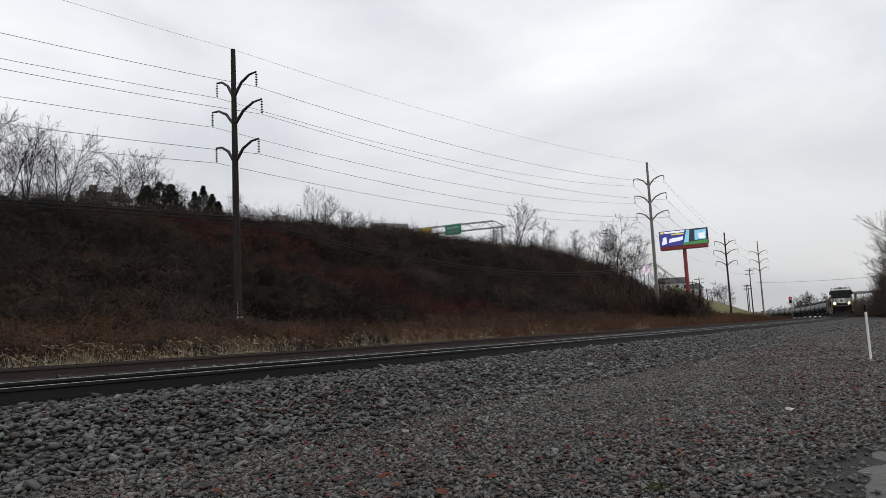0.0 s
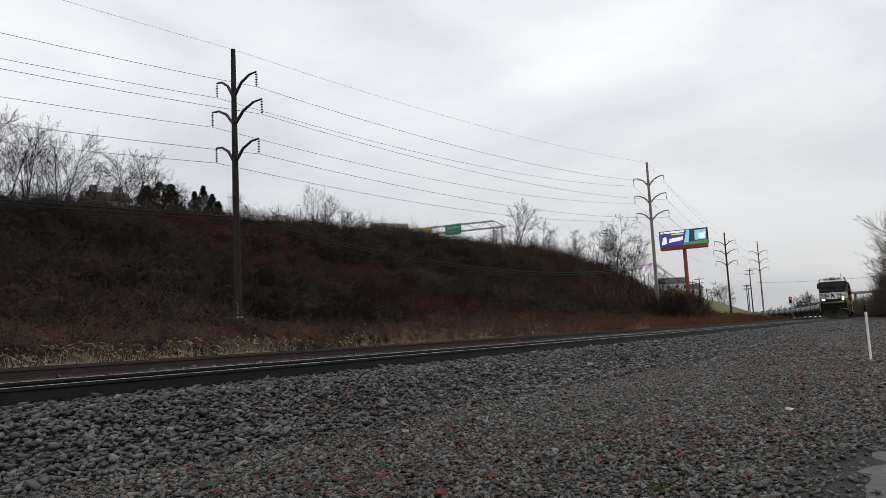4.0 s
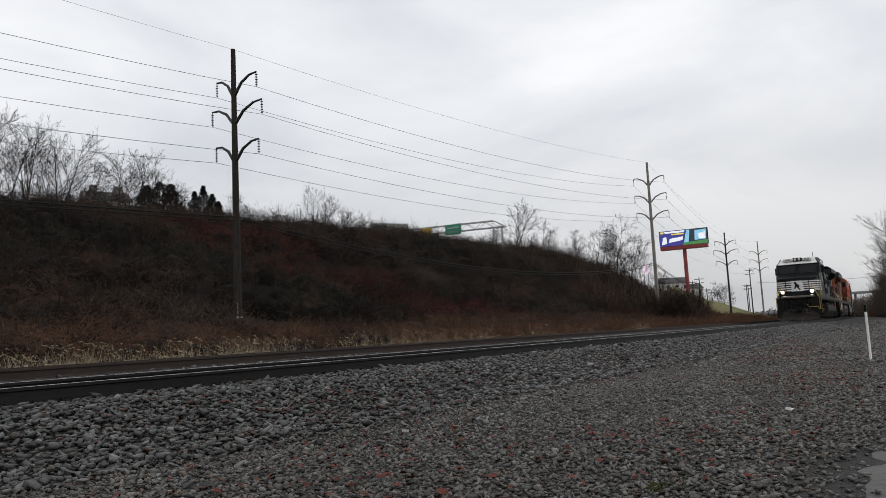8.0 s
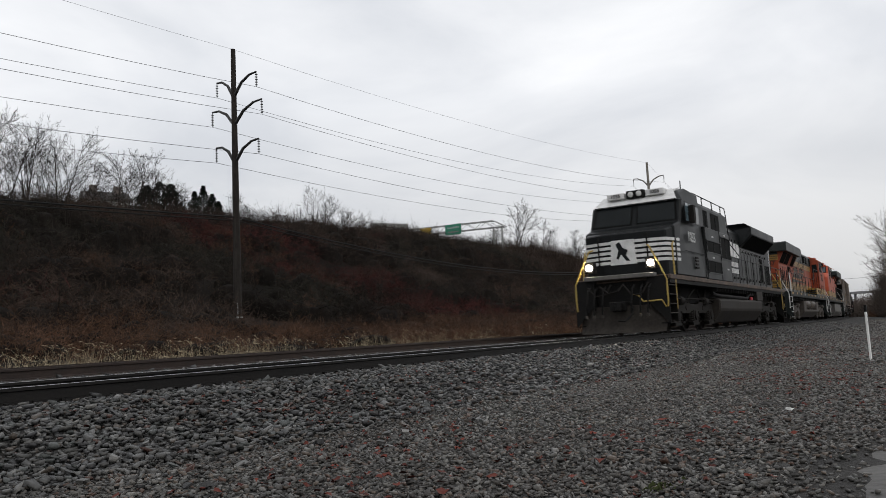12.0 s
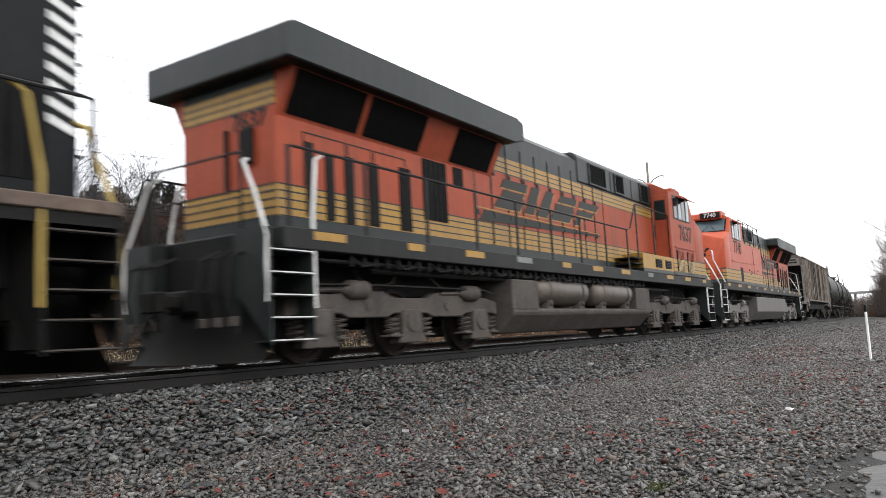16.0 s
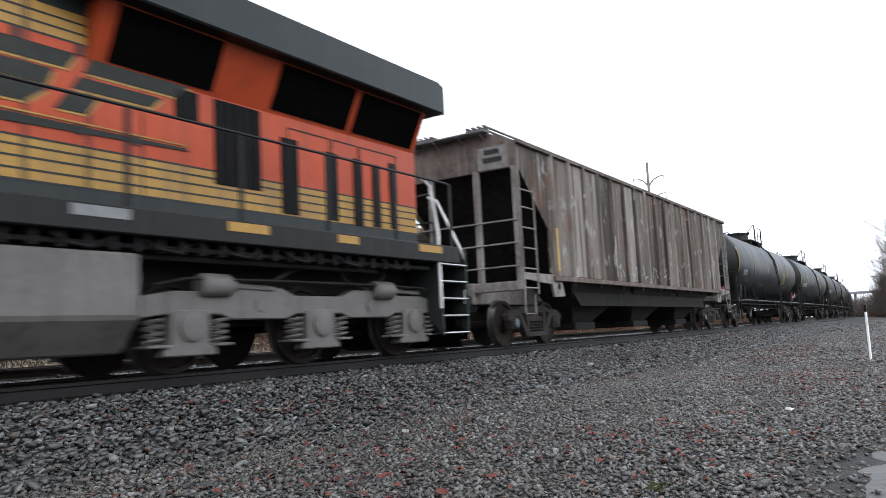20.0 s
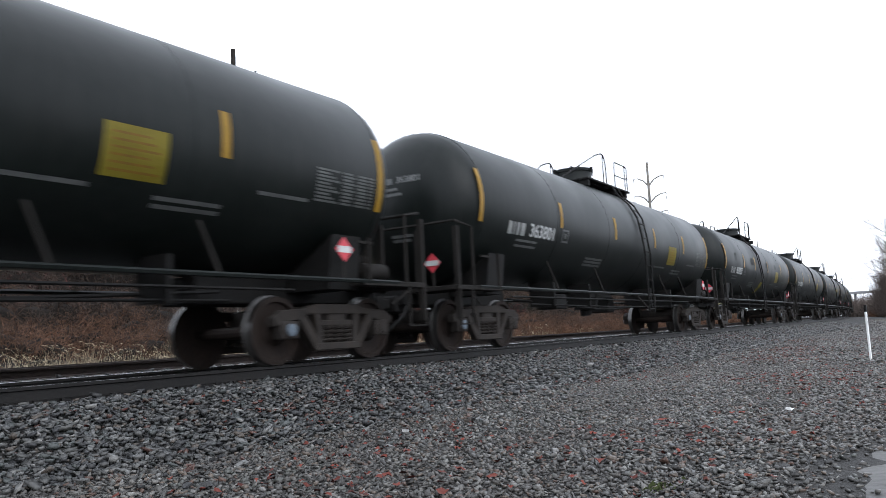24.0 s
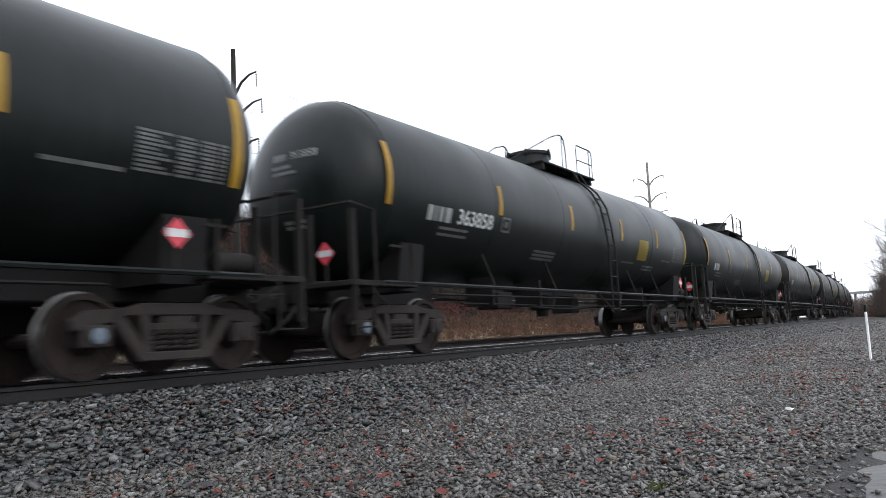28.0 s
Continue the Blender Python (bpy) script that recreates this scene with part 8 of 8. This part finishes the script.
    dome = part("manway", bm, M_tankblack, ob, smooth=True)
    for a in (0.3, 1.4, 2.6, 3.5, 4.6, 5.6):
        bm = bmesh.new()
        box(bm, -0.03, 0.03, -0.03, 0.03, 4.49, 4.63, 0.006)
        part("hinge_bolt", bm, M_under, dome, m=pose(-0.15 + 0.58 * math.cos(a), 0.58 * math.sin(a), 0))
    bm = bmesh.new()
    for y in (-0.72, -0.48, 0.48, 0.72):
        box(bm, -1.1 + walk_end * 0.5, 2.05 + walk_end, y - 0.11, y + 0.11, 4.14, 4.19, 0.008)
    for x in (-1.0, 0.9, 1.8):
        box(bm, x - 0.05, x + 0.05, -0.80, 0.80, 3.98, 4.14)
    part("top_platform", bm, M_under, ob)
    for y in (-0.78, 0.78):
        for name, r, pts in (("railing_hoop", 0.02, [(x + hoop, w, z) for x, w, z in ((-2.2, y * 0.7, 4.04), (-0.45, y, 4.86), (0.0, y, 4.99), (0.14, y, 4.98), (0.25, y, 4.90), (0.31, y, 4.66), (0.34, y, 4.10))]),
                             ("railing_post", 0.018, [(0.12 + hoop, y, 4.10), (0.12 + hoop, y, 4.97)]),
                             ("railing_frame", 0.018, [(x + walk_end, y, z) for x, z in ((0.98, 4.16), (0.98, 4.80), (1.02, 4.92), (1.90, 4.92), (1.98, 4.86), (1.98, 4.16))]),
                             ("railing_bar", 0.015, [(0.98 + walk_end, y, 4.54), (1.98 + walk_end, y, 4.54)]),
                             ("railing_post", 0.018, [(1.80 + walk_end, y, 4.16), (1.80 + walk_end, y, 4.92)])):
            bm = bmesh.new()
            tube(bm, pts, r, 6)
            part(name, bm, M_under, ob, smooth=True)
    # ladder on the side
    bm = bmesh.new()
    for x in (ladder - 0.21, ladder + 0.21):
        pts = [(x, -0.80, 4.16)] + [(x, tank_y(z, 0.07), z) for z in (3.9, 3.6, 3.2, 2.7)] + [(x, -1.60, 2.2), (x, -1.60, 0.62)]
        tube(bm, pts, 0.024, 6)
    part("side_ladder", bm, M_under, ob)
    for i in range(9):
        z = 0.72 + i * 0.385
        y = -1.60 if z < 2.3 else tank_y(z, 0.07)
        bm = bmesh.new()
        tube(bm, [(ladder - 0.21, y, z), (ladder + 0.21, y, z)], 0.018, 5)
        part("ladder_rung", bm, M_dusty, ob)
    bm = bmesh.new()
    tube(bm, [(ladder - 0.8, -1.46, 1.10), (ladder - 0.21, -1.58, 0.70)], 0.022, 5)
    part("ladder_brace", bm, M_dusty, ob)
    bm = bmesh.new()
    tube(bm, [(ladder + 0.8, -1.46, 1.10), (ladder + 0.21, -1.58, 0.70)], 0.022, 5)
    part("ladder_brace", bm, M_dusty, ob)
    # bottom fittings
    bm = bmesh.new()
    lathe(bm, [(0.62, 0.14), (0.78, 0.16), (0.80, 0.30), (1.25, 0.42)], "z", (0.1, 0, 0), 14)
    box(bm, -1.2, 1.2, -0.35, 0.35, 1.10, 1.24)
    tube(bm, [(-5.4, -0.55, 0.98), (-0.5, -0.55, 0.78), (0.9, -0.55, 0.78), (5.4, -0.55, 0.98)], 0.025, 5)
    tube(bm, [(-6.2, -1.1, 0.98), (6.2, -1.1, 0.98)], 0.02, 5)
    tube(bm, [(-5.2, -1.0, 0.84), (0.0, -1.0, 0.80), (5.2, -1.0, 0.84)], 0.02, 5)
    box(bm, -3.5, -2.9, -0.8, -0.3, 0.76, 1.10, 0.02)
    box(bm, 2.3, 2.8, 0.2, 0.8, 0.72, 1.15, 0.02)
    for x in (-4.2, -2.2, 2.4, 4.3):
        box(bm, x - 0.03, x + 0.03, -1.1, -0.5, 0.80, 1.35)
    part("bottom_outlet", bm, M_under, ob)
    freight_truck(ob, -7.08)
    freight_truck(ob, 7.08)
    return ob


emd_locomotive("1055", "black diesel locomotive with white-striped nose and lit ditch lights", -25.2)
ge_locomotive("7637", "weathered orange and dark green diesel locomotive running cab last", -2.6, True, False)
ge_locomotive("7740", "orange diesel locomotive with black and yellow stripes and grey trucks", 19.85, False, True)
hopper_car("rust-streaked covered hopper car with ribbed sides", 40.7)

FIRST_TANK, TANK_PITCH = 50.2 + 9.165, 18.33
model = tank_car("black tank car with yellow reflective strips and top railing")
other = tank_car("black tank car with a leaning yellow notice panel", (-4.39, -2.02, 1.14, 4.95), -1.15, -1.42, -0.85, True)
tanks = [model, copy_thing(model, pose(0, 0, 0)), other] + [copy_thing(model if i % 4 else other, pose(0, 0, 0)) for i in range(1, 18)]
NUMBERS = {0: "363846", 1: "363801", 2: "363827", 3: "363858"}
for i, car in enumerate(tanks):
    MOVERS.append((car, FIRST_TANK + TANK_PITCH * i, 7.08, False, i < 6))
    if i in (1, 2, 3):
        tank_letters("number", NUMBERS[i], 0.36, -5.24, 2.28, car, M_decal)
        head_letters("number", NUMBERS[i], 0.17, -0.32, 3.13, car, M_decal_dim)


def motions():
    times = [0.0] + [float(t) for t in range(2, 28, 2)] + [28.0]
    step = 1.0 / 15.0
    for ob, c, half, turned, spins in MOVERS:
        rows = []
        for t in times:
            s = s_at(c, t)
            mid = (along(s - half) + along(s + half)) / 2
            rows.append((t, pose(mid.x, mid.y, 0, 0, 0, heading(s) + (180 if turned else 0))))
        walk(ob, rows)
        if not spins:
            continue
        for truck in ob.children:
            for w in truck.children:
                if w.data and w.data in (WHEEL_SMALL, WHEEL_LARGE):
                    r = 0.533 if w.data == WHEEL_LARGE else 0.457
                    x, z = w.location.x, w.location.z
                    rows = []
                    for k in range(421):
                        t = 28.0 * k / 420
                        a = math.degrees((s_at(c, t) - c) / r) * (-1 if turned else 1)
                        rows.append((t, pose(x, 0, z, 0, a, 0)))
                    walk(w, rows)
    for ob, t0, x0 in LORRIES:
        rows = []
        for k in range(29):
            x = x0 + 21.0 * (k - t0)
            y = 75.5 + BEND * x * x * 0.7
            rows.append((float(k), pose(x, y, land_at(x, y) - 0.45 - min(0.8, 0.05 * max(0.0, x - 58.0)), 0, 0, heading(x))))
        walk(ob, rows)


# ---- small things on the yard ----
px, py = 15.9, 1.44
mp = thing("marker_post", "white plastic marker post with a black cap", "marker post", pose(px, py, land_at(px, py) - 0.05))
bm = bmesh.new()
prism(bm, [(-0.045, -0.018), (0.045, -0.018), (0.052, 0.0), (0.045, 0.018), (-0.045, 0.018), (-0.052, 0.0)], 0, 0.93, "z", 0.004)
part("post", bm, M_post, mp)
bm = bmesh.new()
prism(bm, [(-0.05, -0.023), (0.05, -0.023), (0.058, 0.0), (0.05, 0.023), (-0.05, 0.023), (-0.058, 0.0)], 0.93, 1.06, "z", 0.006)
part("cap", bm, M_under, mp, "black cap")
for z in (0.83, 0.74):
    bm = bmesh.new()
    box(bm, -0.05, 0.03, -0.024, -0.018, z, z + 0.02)
    part("scuff", bm, M_dusty, mp)
bm = bmesh.new()
vs = [bm.verts.new((x, y, z)) for x, y, z in ((-0.05, -0.03, 0.0), (0.01, -0.04, 0.012), (0.06, -0.006, 0.004), (0.04, 0.035, 0.02), (-0.02, 0.03, 0.006), (-0.006, 0.0, 0.025))]
for a in ((0, 1, 5), (1, 2, 5), (2, 3, 5), (3, 4, 5), (4, 0, 5)):
    bm.faces.new([vs[i] for i in a])
bmesh.ops.solidify(bm, geom=list(bm.faces), thickness=0.002)
scrap = tagged(new("scrap_of_paper", mesh_of("scrap_of_paper", bm, M_paper)), "crumpled white scrap of paper on the gravel", "litter")
scrap.matrix_basis = pose(7.55, 1.38, land_at(7.55, 1.38) + 0.03)

# wet muddy patch by the yard road
verts, faces = [(4.9, -1.55, land_at(4.9, -1.55) + 0.016)], []
for j in range(1, 13):
    for i in range(64):
        a, u = 2 * math.pi * i / 64, j / 12
        r = u * (1.0 + 0.07 * noise.noise(Vector((math.cos(a) * 2.2, math.sin(a) * 2.2, 2.0))) + 0.05 * noise.noise(Vector((math.cos(a) * 7.0, math.sin(a) * 7.0, 5.0))))
        x, y = 4.9 + 3.5 * r * math.cos(a), -1.55 + 2.62 * r * math.sin(a)
        verts.append((x, y, land_at(x, y) + 0.010 - 0.034 * ease((u - 0.70) / 0.30) + 0.008 * noise.noise(Vector((x * 3.0, y * 3.0, 5.0)))))
for i in range(64):
    faces.append((0, 1 + i, 1 + (i + 1) % 64))
for j in range(11):
    for i in range(64):
        a, b = 1 + j * 64 + i, 1 + j * 64 + (i + 1) % 64
        faces.append((a, a + 64, b + 64, b))
tagged(raw("wet_mud_patch", verts, faces, M_mud, True), "smooth wet mud shining at the edge of the yard", "mud", kind="structure")


# ---- stones ----
def stone_shapes(count, points, seed):
    """Angular broken-stone hulls about one unit across, some long, some blocky."""
    rnd, out = random.Random(seed), []
    for i in range(count):
        bm = bmesh.new()
        wide, tall, skew = rnd.uniform(0.24, 0.42), rnd.uniform(0.13, 0.27), rnd.uniform(-0.3, 0.3)
        for j in range(points):
            sx, sy, sz = 1 if j & 1 else -1, 1 if j & 2 else -1, 1 if j & 4 else -1
            x, y, z = sx * rnd.uniform(0.25, 0.55), sy * wide * rnd.uniform(0.45, 1.1), sz * tall * rnd.uniform(0.5, 1.1)
            bm.verts.new((x + skew * z, y, z + 0.25 * skew * x))
        bmesh.ops.convex_hull(bm, input=bm.verts)
        loose = [v for v in bm.verts if not v.link_faces]
        bmesh.ops.delete(bm, geom=loose, context="VERTS")
        bmesh.ops.triangulate(bm, faces=bm.faces)
        bm.verts.index_update()
        out.append((np.array([v.co[:] for v in bm.verts]), np.array([[v.index for v in f.verts] for f in bm.faces]), bm))
    return out


SHAPES, CHIPS = stone_shapes(16, 8, 3), stone_shapes(14, 7, 5)


def stone_field(name, s0, s1, l0, l1, gap, size, material, label, seed, lift=0.3, skip=None, shapes=SHAPES):
    g = np.random.default_rng(seed)
    ss, ll = np.meshgrid(np.arange(s0, s1, gap), np.arange(l0, l1, gap))
    s, l = ss.ravel(), ll.ravel()
    s, l = s + g.uniform(-0.5, 0.5, len(s)) * gap, l + g.uniform(-0.5, 0.5, len(l)) * gap
    if skip is not None:
        ok = ~skip(s, l, g)
        s, l = s[ok], l[ok]
    a = BEND * s
    z = np.array([land(p, q) for p, q in zip(s, l)])
    pos = np.column_stack((np.sin(a) / BEND - l * np.sin(a), MID + (1 - np.cos(a)) / BEND + l * np.cos(a), z))
    d = g.uniform(size[0], size[1], len(s)) * (1 + 0.5 * (g.random(len(s)) > 0.93))
    pos[:, 2] += d * lift * g.uniform(0.0, 1.0, len(s))
    kind = g.integers(0, len(shapes), len(s))
    V, F, n = [], [], 0
    for k, (v, f, _) in enumerate(shapes):
        m = kind == k
        c = int(m.sum())
        e = g.uniform(0, 2 * np.pi, c)
        t = g.normal(size=(2, c)) * 0.24
        cz, sz = np.cos(e), np.sin(e)
        rot = np.zeros((c, 3, 3))
        rot[:, 0, 0], rot[:, 0, 1], rot[:, 1, 0], rot[:, 1, 1], rot[:, 2, 2] = cz, -sz, sz, cz, 1
        rot[:, 0, 2], rot[:, 1, 2], rot[:, 2, 0], rot[:, 2, 1] = t[0], t[1], -t[0], -t[1]
        w = np.einsum("cij,vj->cvi", rot, v) * d[m][:, None, None] + pos[m][:, None, :]
        V.append(w.reshape(-1, 3))
        F.append((f[None] + (np.arange(c) * len(v))[:, None, None] + n).reshape(-1, 3))
        n += c * len(v)
    ob = bulk(name, np.concatenate(V), np.concatenate(F), material)
    tagged(ob, label, "gravel", kind="stuff")


def in_mud(s, l, g):
    inside = 1.0 - np.hypot((s - 4.9) / 3.5, (l + MID + 1.55) / 2.60)
    return g.random(len(s)) < np.clip(inside * 3.6 + 0.06, 0, 0.98)


def thin_yard(s, l, g):
    return in_mud(s, l, g) | (g.random(len(s)) < 0.04 + 0.06 * np.clip((-5.2 - l) / 2.5, 0, 1))


stone_field("ballast", 2.0, 26, -3.5, -0.83, 0.048, (0.036, 0.074), M_stone, "angular grey ballast stones on the track shoulder", 1, 0.7)
stone_field("ballast", 26, 70, -3.4, -0.86, 0.085, (0.050, 0.095), M_stone, "grey ballast stones along the far shoulder", 2, 0.5, None, CHIPS)
stone_field("yard_gravel", 1.6, 15, -8.3, -3.4, 0.035, (0.017, 0.046), M_pebble, "packed dark gravel with loose stones", 3, 0.38, thin_yard, CHIPS)
stone_field("yard_gravel", -4, 1.6, -11.5, -3.4, 0.11, (0.04, 0.08), M_pebble, "packed dark gravel behind the viewpoint", 7, 0.3, None, CHIPS)
stone_field("yard_gravel", 1.6, 15, -11.5, -8.3, 0.07, (0.02, 0.05), M_pebble, "packed dark gravel beside the mud", 8, 0.3, in_mud, CHIPS)
stone_field("yard_gravel", 42, 120, -12, -3.4, 0.24, (0.07, 0.13), M_pebble, "packed dark gravel far up the yard", 9, 0.2, None, CHIPS)
stone_field("yard_gravel", 15, 42, -10, -3.4, 0.080, (0.032, 0.074), M_pebble, "packed dark gravel further up the yard", 4, 0.25, None, CHIPS)
stone_field("ballast", 3.0, 34, -0.66, 0.66, 0.085, (0.05, 0.075), M_stone, "grey ballast stones between the rails", 5, 0.3, None, CHIPS)
stone_field("ballast", 4.0, 40, 0.85, 3.6, 0.10, (0.06, 0.10), M_stone, "grey ballast stones between the two tracks", 6, 0.4, None, CHIPS)

# the nearest loose stones of the shoulder
hulls = []
for v, f, b in SHAPES:
    hulls.append(mesh_of("stone", b, M_stone_one))
rnd = random.Random(8)
bed = bpy.data.objects["ground"]
for i in range(300):
    s, l = rnd.uniform(2.6, 9.5), rnd.uniform(-4.6, -0.95)
    d = rnd.uniform(0.05, 0.085)
    p = along(s, l, land(s, l) + d * 0.35)
    o = new("stone", hulls[i % len(hulls)])
    o.parent = bed
    o.matrix_basis = pose(*p, rnd.uniform(-25, 25), rnd.uniform(-25, 25), rnd.uniform(0, 360)) @ Matrix.Diagonal((d, d, d, 1))


def leaves():
    """Fallen leaves: small curled red-brown scraps lying on the stones."""
    rnd = random.Random(4)
    v, f = [], []
    n = 0
    while n < 1300:
        s, l = rnd.uniform(2.5, 30), rnd.uniform(-8.0, -1.6)
        if noise.noise(Vector((s * 0.3, l * 0.5, 9.0))) < rnd.uniform(-0.15, 0.5) or (s < 7.2 and l < -7.45):
            continue
        c = along(s, l, land(s, l) + 0.03 + (0.02 if l > -3.4 else 0.0))
        r, a0 = rnd.uniform(0.016, 0.036) + 0.012 * (rnd.random() > 0.85), rnd.uniform(0, 6.28)
        k = len(v)
        v.append(c + Vector((0, 0, 0.006)))
        for j in range(7):
            a = a0 + 2 * math.pi * j / 7
            q = r * (1.0 if j % 2 == 0 else 0.55)
            v.append(c + Vector((q * math.cos(a), q * math.sin(a), rnd.uniform(-0.006, 0.022))))
        f += [(k, k + 1 + j, k + 1 + (j + 1) % 7) for j in range(7)]
        n += 1
    tagged(bulk("fallen_leaves", [tuple(q) for q in v], f, M_leaf), "scattered red-brown fallen leaves on the gravel", "leaf litter", kind="stuff")


leaves()

# a tuft of moss between the stones
g = np.random.default_rng(77)
c = np.column_stack((4.05 + g.normal(size=70) * 0.06, 1.42 + g.normal(size=70) * 0.04, np.zeros(70)))
c[:, 2] = [land_at(a, b) + 0.012 for a, b, _ in c]
e = g.normal(size=(70, 3)) * np.array((0.012, 0.012, 0.004))
V = np.stack((c - e, c + e, c + g.normal(size=(70, 3)) * 0.008 + np.array((0, 0, 0.010))), 1).reshape(-1, 3)
tagged(bulk("moss", V, np.arange(len(V)).reshape(-1, 3), M_moss), "small tuft of green moss between the stones", "moss", kind="stuff")


motions()
